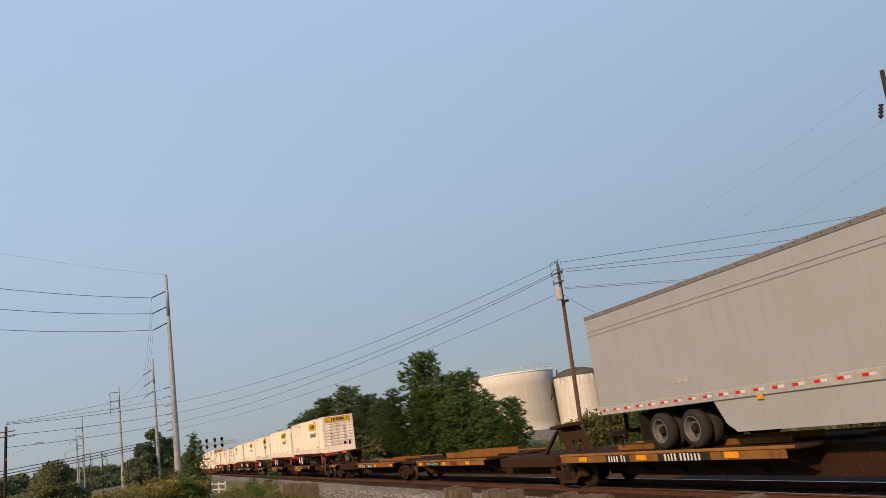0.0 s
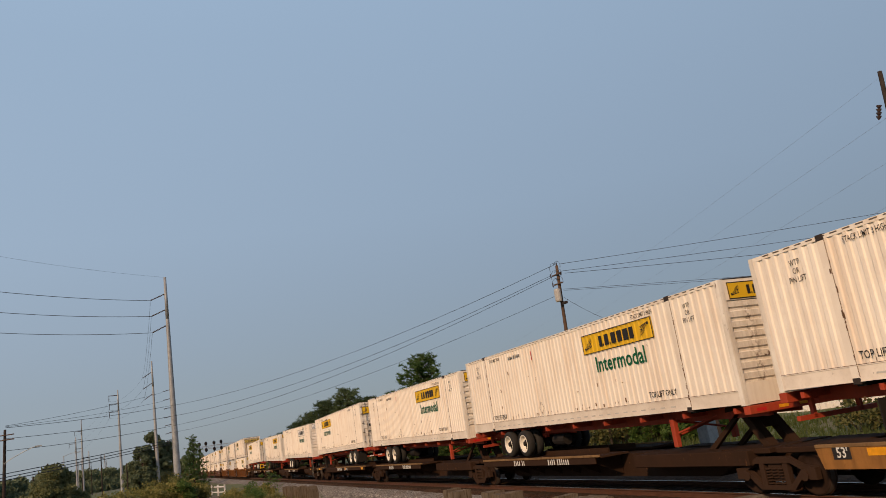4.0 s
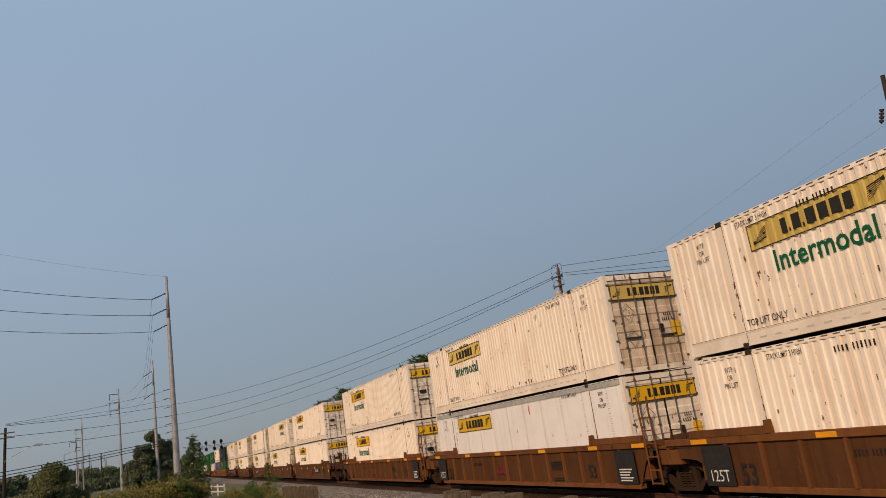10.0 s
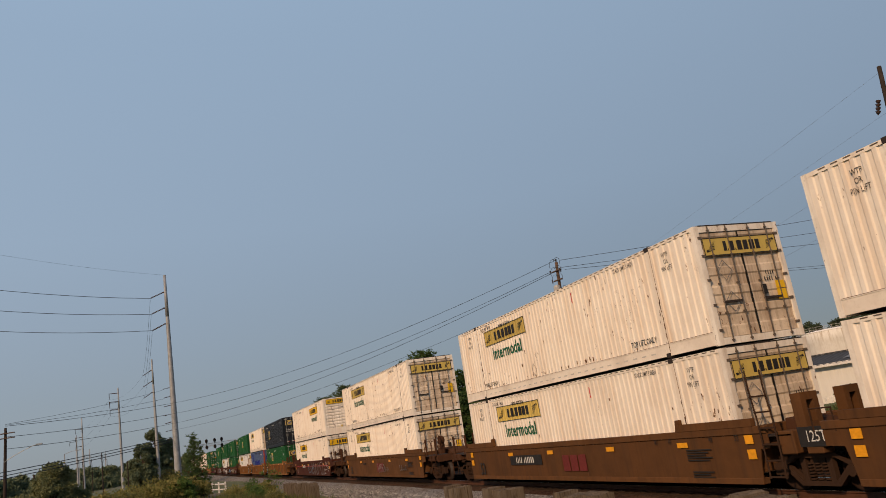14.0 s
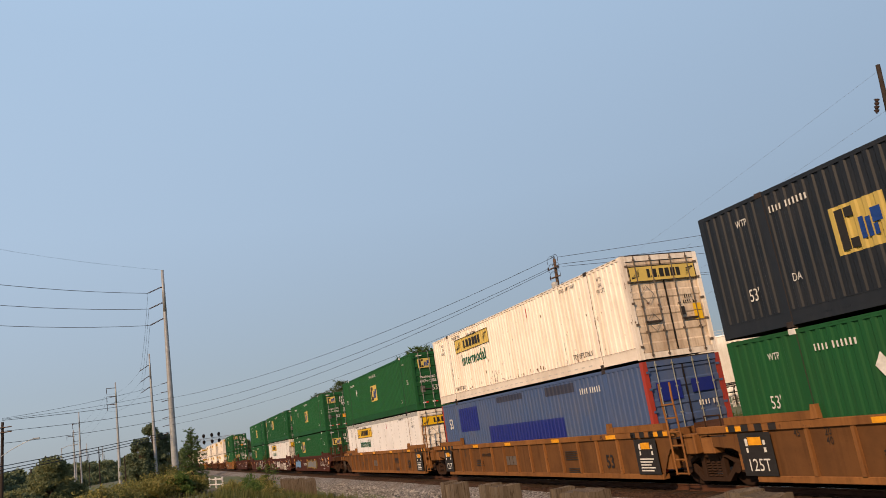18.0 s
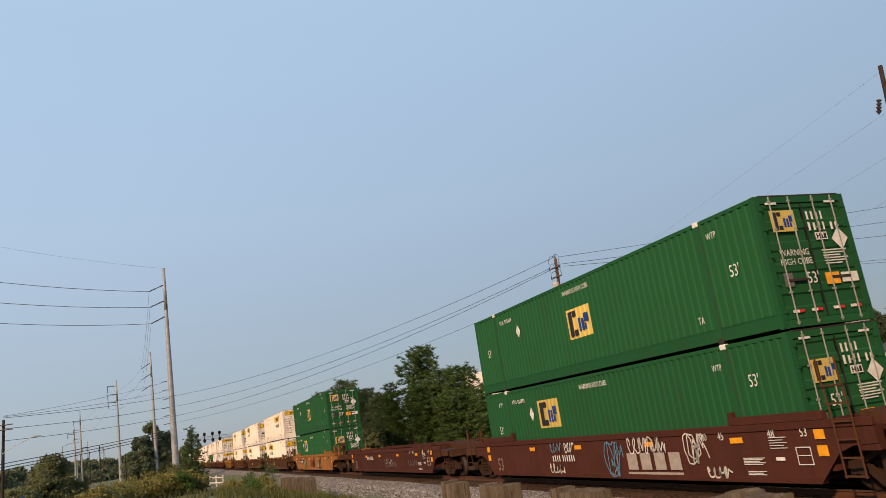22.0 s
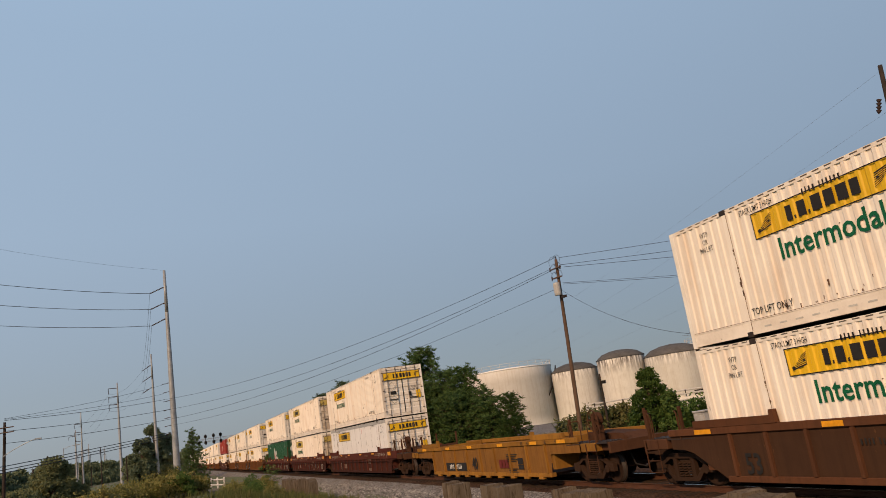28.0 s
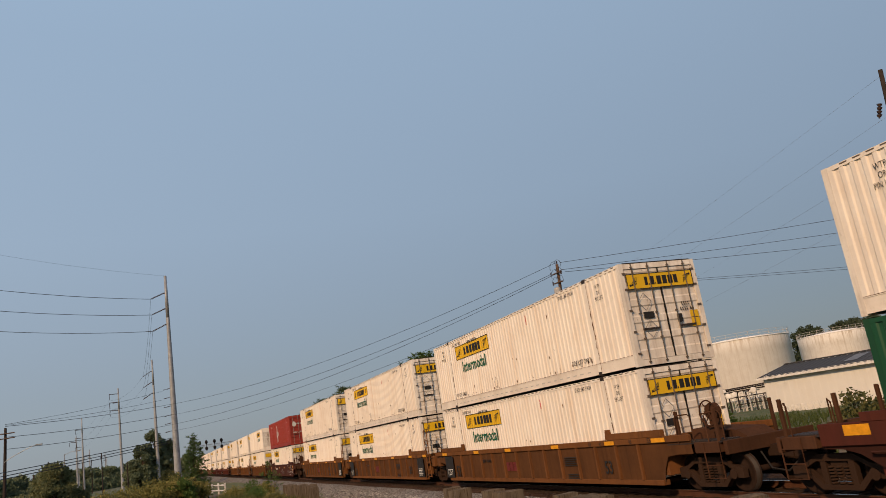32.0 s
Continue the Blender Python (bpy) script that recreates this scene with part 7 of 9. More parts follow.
def build_track():
    bm = bmesh.new()
    # the far side runs on to carry the shade-coloured strip
    prof = [(-4.6, -0.70), (-3.2, -0.58), (-2.3, -0.34), (-1.75, -0.22), (-1.35, -0.17), (1.35, -0.17), (1.75, -0.22), (2.3, -0.34), (3.2, -0.52), (5.0, -0.46), (7.0, -0.40), (7.4, -0.70)]
    xs = list(range(-1200, -100, 50)) + list(range(-100, 30, 5)) + list(range(30, 400, 40))
    rows = [[bm.verts.new((x, TRACK_Y + y, z + 0.02 * math.sin(x * 1.7 + y * 3))) for y, z in prof] for x in xs]
    for a, b in zip(rows, rows[1:]):
        for i in range(len(prof) - 1):
            bm.faces.new((a[i], b[i], b[i + 1], a[i + 1]))
    bed = part("ballast_bed", bm, M_BALLAST)
    bed.data.materials.append(M_RUSTSHADE)
    # rust stain near the rails; beyond them the dark colour paints the train's shade
    for f in bed.data.polygons:
        if f.center.y - TRACK_Y > -2.0:
            f.material_index = 1
    tagged(bed, "grey crushed-stone ballast bed, rust-stained between rails, far side coloured as shade", "ballast", kind="structure")
    for side in (-1, 1):
        r = bmesh.new()
        y = TRACK_Y + side * 0.755
        prism_pts = [(-0.07, -0.165), (0.07, -0.165), (0.07, -0.145), (0.012, -0.12), (0.012, -0.045), (0.036, -0.03), (0.036, -0.004), (-0.036, -0.004), (-0.036, -0.03), (-0.012, -0.045), (-0.012, -0.12), (-0.07, -0.145)]
        a = [r.verts.new((-1200, y + u, z)) for u, z in prism_pts]
        b = [r.verts.new((400, y + u, z)) for u, z in prism_pts]
        for i in range(len(a)):
            r.faces.new((a[i], b[i], b[(i + 1) % len(a)], a[(i + 1) % len(a)]))
        bmesh.ops.recalc_face_normals(r, faces=r.faces[:])
        rail = tagged(part("rail", r, M_RAIL), "rusty steel rail with a polished running surface", "rail", "rails of the track", kind="structure")
        part("running_surface", boxes((-1200, 400, y - 0.033, y + 0.033, -0.004, 0.0)), M_RAILTOP, rail)


build_track()


def loose_stones():
    """Crushed stones that lie on the near shoulder of the ballast bed."""
    rnd = random.Random(21)
    verts, faces = [], []
    for i in range(5200):
        x = -60 + 52 * rnd.random() ** 0.8
        v = rnd.random()
        y = TRACK_Y - 5.2 + 3.1 * v
        z = -0.66 + 0.32 * min(1, max(0, (y - TRACK_Y + 4.2) / 2.1))
        s = 0.03 + 0.05 * rnd.random()
        k = len(verts)
        for dx, dy, dz in ((1, 0, 0), (-1, 0.2, 0), (0, 1, 0), (0.2, -1, 0), (0, 0, 1.0), (0, 0, -0.6)):
            verts.append((x + s * dx * (0.7 + 0.6 * rnd.random()), y + s * dy * (0.7 + 0.6 * rnd.random()), z + s * dz * (0.5 + 0.5 * rnd.random())))
        faces += [(k, k + 2, k + 4), (k + 2, k + 1, k + 4), (k + 1, k + 3, k + 4), (k + 3, k, k + 4), (k + 2, k, k + 5), (k + 1, k + 2, k + 5), (k + 3, k + 1, k + 5), (k, k + 3, k + 5)]
    me = bpy.data.meshes.new("loose_ballast")
    me.from_pydata(verts, [], faces)
    m, n, l, b = _mat("ballast_stone", 0.95)
    geo = n.new("ShaderNodeNewGeometry")
    l.new(_mix(n, l, geo.outputs["Random Per Island"], (0.065, 0.060, 0.054), (0.36, 0.335, 0.30)), b.inputs["Base Color"])
    tagged(part("loose_ballast", me, m), "loose grey crushed stones beside the track", "stones", kind="stuff")


loose_stones()


# ---- posts and blocks beside the track ----
def timber_material():
    """Grey weathered timber: upright grain, dark splits, brown where it is sound."""
    m, n, l, b = _mat("weathered_timber", 0.95)
    b.inputs["Specular IOR Level"].default_value = 0.05
    vec, _ = _coords(n, l, (1, 1, 0.10))
    grain, broad = _noise(n, l, vec, 22.0, 6, 0.7), _noise(n, l, vec, 3.0, 4)
    col = _mix(n, l, _ramp(n, l, broad, 0.35, 0.65), (0.138, 0.110, 0.081), (0.090, 0.068, 0.048))
    col = _mix(n, l, _ramp(n, l, grain, 0.36, 0.50), (0.055, 0.040, 0.028), col)
    l.new(col, b.inputs["Base Color"])
    _bump(n, l, b, grain, 0.9, 0.02)
    return m


M_TIMBER = timber_material()


def timber_stump(x0, x1, y, top, seed):
    """A row of old timbers sawn off above the ground, each with split, uneven edges."""
    rnd = random.Random(seed)
    t = empty("timber_stump")
    x, d = x0, 0.55
    while x < x1 - 0.08:
        w = min(rnd.uniform(0.26, 0.52), x1 - x)
        h, back = top - rnd.choice((0.0, 0.02, 0.05, 0.10)), rnd.uniform(-0.06, 0.06)
        bm = bmesh.new()
        nx, rings = 5, []
        for i in range(nx + 1):
            u = x + (w - 0.012) * i / nx
            notch = 0.05 * rnd.random() if 0 < i < nx else 0.02
            f = y - d / 2 + back + notch * 0.7
            rings.append([(u, f, -0.75), (u, f, h - 0.16), (u, f + 0.01, h - 0.02 * rnd.random()), (u, y - 0.06, h - 0.035 * rnd.random()), (u, y + 0.12, h + 0.02 - 0.04 * rnd.random()), (u, y + d / 2 + back, h - 0.05 * rnd.random()), (u, y + d / 2 + back, -0.75)])
        vs = [[bm.verts.new(p) for p in r] for r in rings]
        for a, b in zip(vs, vs[1:]):
            for i in range(6):
                bm.faces.new((a[i], b[i], b[i + 1], a[i + 1]))
        bm.faces.new(vs[0])
        bm.faces.new(vs[-1][::-1])
        bmesh.ops.recalc_face_normals(bm, faces=bm.faces[:])
        part("timber", bm, M_TIMBER, t)
        x += w
    tagged(t, "row of grey weathered timbers sawn off beside the track", "timber stump", "stumps along the track")


for i, (a, b, y, top) in enumerate(((-11.8, -10.2, 9.25, 0.60), (-16.8, -14.95, 8.75, 0.60), (-21.3, -19.75, 8.8, 0.60), (-25.0, -23.7, 8.9, 0.60), (-45.6, -44.0, 7.7, 0.58), (-48.0, -46.2, 7.4, 0.62), (-50.9, -48.5, 7.2, 0.60))):
    timber_stump(a, b, y, top, i)


# ---- plants ----
def blades(bm, p, h, w, lean, rnd, n=3):
    for k in range(n):
        a = rnd.random() * math.tau
        d = Vector((math.cos(a), math.sin(a), 0))
        t = Vector(p) + d * lean * rnd.random() + Vector((0, 0, h * (0.6 + 0.5 * rnd.random())))
        s = Vector((-d.y, d.x, 0)) * w
        b0 = Vector(p) + d * 0.04 * rnd.random()
        bm.faces.new([bm.verts.new(v) for v in (b0 - s, b0 + s, t)])


def grass_patch(name, spots, seed, h=0.5, mat=None, label="tufts of dry green grass", width=0.018):
    """spots: (x0, x1, y0, y1, tufts)."""
    rnd = random.Random(seed)
    bm = bmesh.new()
    for x0, x1, y0, y1, n in spots:
        for i in range(n):
            x, y = x0 + (x1 - x0) * rnd.random(), y0 + (y1 - y0) * rnd.random()
            z = ground_height(x, y) - 0.03
            blades(bm, (x, y, z), h * (0.5 + rnd.random()), width, h * 0.5, rnd, 6)
    tagged(part(name, bm, mat or M_GRASS), label, "grass", kind="stuff")


def leaf_clump(bm, c, r, n, size, rnd, droop=0.0):
    for i in range(n):
        u, a = 2 * rnd.random() - 1, rnd.random() * math.tau
        q = math.sqrt(1 - u * u)
        k = r * (0.35 + 0.95 * rnd.random() ** 1.3)
        p = Vector(c) + Vector((q * math.cos(a), q * math.sin(a), u * 0.8 - droop)) * k
        e1 = Vector((rnd.random() - 0.5, rnd.random() - 0.5, rnd.random() - 0.5)).normalized()
        e2 = e1.orthogonal().normalized()
        s = size * (0.6 + 0.8 * rnd.random())
        bm.faces.new([bm.verts.new(v) for v in (p - e1 * s, p + e2 * s * 0.55, p + e1 * s, p - e2 * s * 0.55)])


def needle_tuft(bm, c, r, rnd, n=9):
    """A brush of long needles that point up and outwards."""
    for i in range(n):
        a = rnd.random() * math.tau
        d = Vector((math.cos(a), math.sin(a), 1.5 * rnd.random() - 0.25)).normalized()
        s = d.orthogonal().normalized() * r * 0.11
        p = Vector(c)
        bm.faces.new([bm.verts.new(v) for v in (p - s, p + d * r * (0.7 + 0.5 * rnd.random()), p + s)])


def pine(x, y, height, spread, seed, bare=0.15, dens=1.0, size=1.0, label="dark green pine with tufted needles", mat=None, taper=0.42):
    rnd = random.Random(seed)
    t = empty("pine_tree")
    z = ground_height(x, y) - 0.1
    tr = bmesh.new()
    p = Vector((0, 0, 0))
    n = 7
    for i in range(n):
        q = Vector((0.06 * (rnd.random() - 0.5), 0.06 * (rnd.random() - 0.5), height * (i + 1) / n))
        tube(tr, p, q, 0.022 * height * (1 - i / n) + 0.015, 0.022 * height * (1 - (i + 1) / n) + 0.012, 7, False)
        p = q
    part("trunk", tr, M_BARK, t)
    lm, cr = bmesh.new(), bmesh.new()
    k = int(height * 6.5 * dens)
    for i in range(k):
        u = bare + (1 - bare) * (i + rnd.random()) / k
        zz = height * u
        w = spread * (max(0.0, 1 - u) ** taper) * (0.40 + 0.70 * rnd.random() ** 0.7) * min(1.0, 0.62 + 2.2 * (u - bare)) + 0.15
        a = i * 2.4 + rnd.random()
        d = Vector((math.cos(a), math.sin(a), 0.18 + 0.35 * u))
        s0, s1 = Vector((0, 0, zz)), Vector((0, 0, zz)) + d * w
        tube(lm, s0, s1, 0.012 + 0.012 * w, 0.008, 5, False)
        m = max(3, int(w * 4.6 * dens / size))
        for j in range(m):
            v = 0.3 + 0.75 * (j + rnd.random()) / m
            c = s0 + (s1 - s0) * v + Vector((rnd.gauss(0, 0.20), rnd.gauss(0, 0.20), rnd.gauss(0, 0.24))) * (0.4 + 0.45 * w)
            needle_tuft(cr, c, (0.22 + 0.20 * rnd.random()) * size, rnd, 15)
    part("branchwork", lm, M_BARK, t)
    part("crown", cr, mat or M_PINE, t)
    t.matrix_basis = pose(x, y, z, 0, 0, rnd.random() * 360)
    tagged(t, label, "tree", "pines beyond the track")
    return t


def broadleaf(x, y, height, spread, seed, mat=None, base=0.25, leaves=1.0, size=0.16, label="leafy green tree", name="tree", clumps=26, fine=1.0, cone=False):
    rnd = random.Random(seed)
    t = empty(name)
    z = ground_height(x, y) - 0.1
    tr, lm, cr = bmesh.new(), bmesh.new(), bmesh.new()
    tube(tr, (0, 0, 0), (0.05, 0, height * 0.55), 0.022 * height + 0.02, 0.012 * height + 0.01, 8, False)
    tube(tr, (0.05, 0, height * 0.55), (0, 0.05, height * 0.9), 0.012 * height + 0.01, 0.012, 7, False)
    part("trunk", tr, M_BARK, t)
    for i in range(clumps):
        u = base + (1 - base) * rnd.random()
        prof = math.sin(math.pi * min(1, 0.18 + 0.82 * (u - base) / (1 - base) * 0.95)) ** 0.6
        prof = max(0.05, 1 - (u - base) / (1 - base)) ** 0.55 if cone else prof
        a, k = i * 2.4 + rnd.random(), spread * prof * (0.35 + 0.65 * rnd.random())
        c = Vector((math.cos(a) * k, math.sin(a) * k, height * u * 0.93))
        tube(lm, (0, 0, height * max(0.1, u - 0.25)), c, 0.012 * height * 0.4 + 0.01, 0.008, 5, False)
        r = fine * spread * (0.24 + 0.22 * rnd.random())
        leaf_clump(cr, c, r, int(150 * leaves * r / 0.6 + 12), size, rnd)
    part("branchwork", lm, M_BARK, t)
    part("crown", cr, mat or M_LEAF, t)
    t.matrix_basis = pose(x, y, z, 0, 0, rnd.random() * 360)
    tagged(t, label, "tree", "trees beside the railway")
    return t


def shrub(x, y, height, spread, seed, mat=None, label="tangled roadside shrub", size=0.10, dens=1.0):
    rnd = random.Random(seed)
    t = empty("shrub")
    st, cr = bmesh.new(), bmesh.new()
    for i in range(int(16 * dens)):
        a, k = rnd.random() * math.tau, spread * rnd.random() ** 0.6
        c = Vector((math.cos(a) * k, math.sin(a) * k, height * (0.35 + 0.6 * rnd.random()) * (1 - 0.35 * k / spread)))
        tube(st, (c.x * 0.3, c.y * 0.3, 0), c, 0.02, 0.006, 4, False)
        leaf_clump(cr, c, 0.36 * (0.6 + 0.6 * rnd.random()) * min(1.6, max(0.8, spread)), int(90 * dens), size, rnd)
    tagged(part("stem_tangle", st, M_BARK, t), kind="stuff")
    part("foliage", cr, mat or M_SHRUB, t)
    t.matrix_basis = pose(x, y, ground_height(x, y) - 0.05, 0, 0, rnd.random() * 360)
    tagged(t, label, "shrub", "shrubs beside the railway")
    return t


# pines behind the track
for i, (x, y, h, w) in enumerate(((-71.1, 24.0, 10.0, 3.3), (-67.4, 24.9, 7.5, 3.2), (-65.6, 25.9, 7.4, 2.5), (-62.8, 26.6, 5.0, 2.1), (-59.4, 27.6, 4.3, 1.6), (-70.5, 20.6, 7.2, 1.7), (-68.5, 23.2, 6.2, 3.1), (-64.3, 24.6, 5.2, 2.8), (-61.4, 26.4, 3.9, 1.9))):
    pine(x, y, h, w, 40 + i, bare=0.04, dens=1.9, size=1.2, taper=0.36)
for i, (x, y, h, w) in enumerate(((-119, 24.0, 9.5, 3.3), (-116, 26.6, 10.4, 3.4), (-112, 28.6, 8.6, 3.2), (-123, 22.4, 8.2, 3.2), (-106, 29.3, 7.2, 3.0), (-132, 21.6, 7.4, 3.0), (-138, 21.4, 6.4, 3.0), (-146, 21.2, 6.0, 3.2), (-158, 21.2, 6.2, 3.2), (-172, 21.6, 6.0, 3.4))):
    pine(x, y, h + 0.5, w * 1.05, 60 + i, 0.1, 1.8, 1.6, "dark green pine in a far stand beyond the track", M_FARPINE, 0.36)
for i, (x, y, h, w) in enumerate(((-95, 23.5, 4.4, 2.2), (-88, 24.5, 3.6, 2.2))):
    shrub(x, y, h, w, 90 + i, label="yellowing shrub at the foot of the pines", size=0.14, dens=1.6)
# bushes in front of the tanks
broadleaf(-41.1, 28.7, 4.4, 1.75, 71, M_LEAF, 0.10, 1.25, 0.085, "young leafy green tree among shrubs", clumps=150, fine=0.42, cone=True)
broadleaf(-39.2, 28.8, 2.9, 1.1, 72, M_LEAF, 0.12, 1.2, 0.08, "low leafy sapling among shrubs", clumps=60, fine=0.5, cone=True)
for i, (x, y, h, w) in enumerate(((-46.5, 27.5, 2.7, 1.6), (-44.4, 28.2, 2.5, 1.5), (-42.6, 29.6, 2.4, 1.7), (-38.8, 29.6, 2.1, 1.6), (-36.8, 29.6, 1.8, 1.4), (-48.6, 27.2, 2.4, 1.4))):
    shrub(x, y, h, w, 100 + i, M_LEAF if i in (2, 3, 4) else M_SHRUB, size=0.11, dens=1.5, label="tangled green and brown shrub behind the track")
shrub(-25.8, 28.6, 1.75, 1.25, 120, M_SHRUB, size=0.08, dens=0.9, label="thin scrubby bush on the grass")
shrub(-23.6, 28.9, 1.3, 1.8, 121, M_SHRUB, size=0.09, dens=1.2, label="low scrubby bush on the grass")
shrub(-21.0, 29.5, 1.3, 1.8, 122, M_SHRUB, size=0.09, dens=1.2, label="low scrubby bush on the grass")
grass_patch("tall_grass", [(-60, -12, 21.5, 38, 7600)], 5, 0.40, M_TALLGRASS, "tall green grass beyond the track")
# near side, along the left
pine(-60.0, 2.05, 4.5, 1.25, 140, bare=0.04, dens=2.4, size=0.62, label="small young pine beside the track", mat=M_YOUNGPINE, taper=0.95)
for i, (x, y, h, w, m) in enumerate(((-58.0, 1.2, 2.25, 1.3, M_VINE), (-61.5, 0.2, 2.2, 1.5, M_SHRUB), (-64.5, -1.0, 2.0, 1.6, M_VINE), (-56.0, 0.0, 1.75, 1.4, M_VINE), (-59.0, -1.9, 1.7, 1.5, M_VINE), (-54.5, -1.6, 1.6, 1.5, M_VINE),
                                     (-52.0, -2.8, 1.60, 1.3, M_VINE), (-69.0, 0.2, 2.4, 1.5, M_SHRUB), (-60.5, 1.6, 1.7, 0.9, M_LEAF), (-49.5, -3.6, 1.65, 1.2, M_VINE), (-57.0, 2.2, 1.5, 0.8, M_VINE), (-55.5, 1.0, 1.75, 0.7, M_LEAF))):
    shrub(x, y, h, w, 150 + i, m, size=0.075, dens=1.5, label="yellow-green tangle of vines and shrubs by the road")
for i, (x, y, h) in enumerate(((-62.8, 0.8, 3.6), (-62.0, 1.3, 3.1), (-63.6, 0.4, 3.0), (-59.8, 1.0, 2.9))):
    shrub(x, y, h, 0.5, 165 + i, M_SHRUB, size=0.05, dens=0.5, label="thin reddish vine stems at the foot of the steel pole")
shrub(-52.0, 6.3, 2.5, 0.55, 170, M_LEAF, size=0.06, dens=0.7, label="tall weed beside the track")
for i, (x, y, h, w, m) in enumerate(((-46.5, 5.2, 1.0, 0.7, M_VINE), (-44.0, 4.6, 0.8, 0.6, M_LEAF), (-49.0, 5.0, 1.2, 0.8, M_LEAF), (-42.0, 5.2, 0.7, 0.5, M_VINE), (-52.5, 4.4, 0.9, 0.8, M_VINE), (-50.0, 4.0, 0.8, 0.7, M_VINE))):
    shrub(x, y, h, w, 180 + i, m, size=0.045, dens=1.0, label="clump of green and yellowing weeds by the track")
grass_patch("weeds", [(-50, -36, 2.5, 8.5, 950), (-25.7, -23.9, 8.0, 8.55, 90), (-22.3, -21.2, 8.4, 9.0, 90), (-60, -30, -4, 3, 520)], 6, 0.38, M_GRASS, "clumps of green weeds and dry grass along the track")


# ---- power lines ----
def sag_wire(name, p0, p1, sag, r=0.02, n=14, label="thin dark overhead wire", mat=None):
    p0, p1 = Vector(p0), Vector(p1)
    pts = [p0.lerp(p1, i / n) - Vector((0, 0, sag * 4 * (i / n) * (1 - i / n))) for i in range(n + 1)]
    bm = bmesh.new()
    path_tube(bm, pts, r, 4)
    return tagged(part(name, bm, mat or M_WIRE), label, "wire", "overhead wires")


def insulator(bm, p0, p1, r=0.07, n=5):
    p0, p1 = Vector(p0), Vector(p1)
    for i in range(n):
        a, b = p0.lerp(p1, i / n), p0.lerp(p1, (i + 0.6) / n)
        tube(bm, a, b, r, r * 0.6, 7)
    tube(bm, p0, p1, r * 0.3, r * 0.3, 5)


def steel_pole(x, y, top, arms, low_arms=(), r=0.42, side=-1, hang=False):
    """A tapered steel transmission pole with braced-post arms on one side; returns the wire points."""
    t = empty("transmission_pole")
    z0 = ground_height(x, y) - 0.3 if abs(x) < 400 else -0.5
    bm = bmesh.new()
    n = 5
    for i in range(n):
        a, b = i / n, (i + 1) / n
        tube(bm, (0, 0, z0 + (top - z0) * a), (0, 0, z0 + (top - z0) * b), r * (1 - 0.62 * a), r * (1 - 0.62 * b), 12, i == n - 1)
    part("shaft", bm, M_STEELPOLE, t, smooth=True)
    wires = []
    for z, dz in arms:
        a = bmesh.new()
        end = (0.0, side * 1.85, z - 1.2) if hang else (0.2, side * 1.75, z - dz)
        if hang:
            tube(a, (0, 0, z), (0, side * 1.9, z + 0.05), 0.09, 0.07, 6)
        insulator(a, (0, side * 1.85, z) if hang else (0, side * 0.3, z), end, 0.10, 9)
        box(a, -0.06, 0.06, *sorted((0, side * 0.35)), z - 0.06, z + 0.06)
        part("post_insulator", a, M_INSUL, t)
        wires.append((x + end[0], y + end[1], end[2]))
    for z in low_arms:
        a = bmesh.new()
        insulator(a, (0, -0.28, z), (0.1, -1.05, z - 0.12), 0.06, 6)
        part("line_insulator", a, M_INSUL, t)
    t.matrix_basis = pose(x, y, 0)
    tagged(t, "tall tapered grey steel transmission pole with insulator arms", "utility pole", "transmission poles")
    return wires


LINE = [(-94.0, 1.40, 25.2, [(23.1, 0.65), (21.2, 0.65), (19.3, 0.7)], (11.8, 10.8, 9.8, 8.8, 7.9, 7.0, 6.1)),
        (-150.0, -1.0, 23.0, [(20.9, 0.9), (18.9, 0.9), (16.9, 0.9)], ()),
        (-184.8, -8.6, 22.2, [(21.0, 1.0), (19.15, 1.0), (17.4, 1.0)], ()),
        (-254.0, -22.2, 21.9, [(18.6, 1.2), (16.2, 1.2), (13.6, 1.2)], ()),
        (-262.0, -24.6, 17.5, [(15.6, 1.0)], ()), (-328.9, -26.5, 15.5, [(13.4, 0.8)], ()), (-375.0, -24.0, 15.0, [(13.4, 0.8)], ()), (-430, -38.0, 16.0, [(14.4, 0.8)], ()), (-480, -30.0, 16.0, [(14.4, 0.8)], ())]
prev = None
for x, y, top, arms, low in LINE:
    pts = steel_pole(x, y, top, arms, low, 0.42 if low else 0.36, hang=x < -180)
    if prev and len(prev) == 3 and len(pts) == 3:
        for a, b in zip(prev, pts):
            sag_wire("power_wire", a, b, 1.2, 0.013)
    if prev is None:
        for a, b in zip(pts, ((-83.0, -40.0, 29.5), (-88.0, -40.0, 27.6), (-93.0, -40.0, 25.7))):
            sag_wire("power_wire", a, b, 1.4, 0.028)
        sag_wire("power_wire", (x, y, top), (-80.0, -40.0, 34.0), 1.4, 0.008)
    prev = pts


def wooden_pole(name, base, top, r, label, wood=None):
    t = empty(name)
    b, e = Vector(base), Vector(top)
    bm = bmesh.new()
    n = 6
    for i in range(n):
        tube(bm, (e - b) * (i / n), (e - b) * ((i + 1) / n), r * (1 - 0.35 * i / n), r * (1 - 0.35 * (i + 1) / n), 9, i == n - 1)
    bmesh.ops.remove_doubles(bm, verts=bm.verts[:], dist=0.0005)
    part("shaft", bm, wood or M_WOOD, t, smooth=True)
    t.matrix_basis = pose(*base)
    tagged(t, label, "utility pole", "wooden poles")
    return t


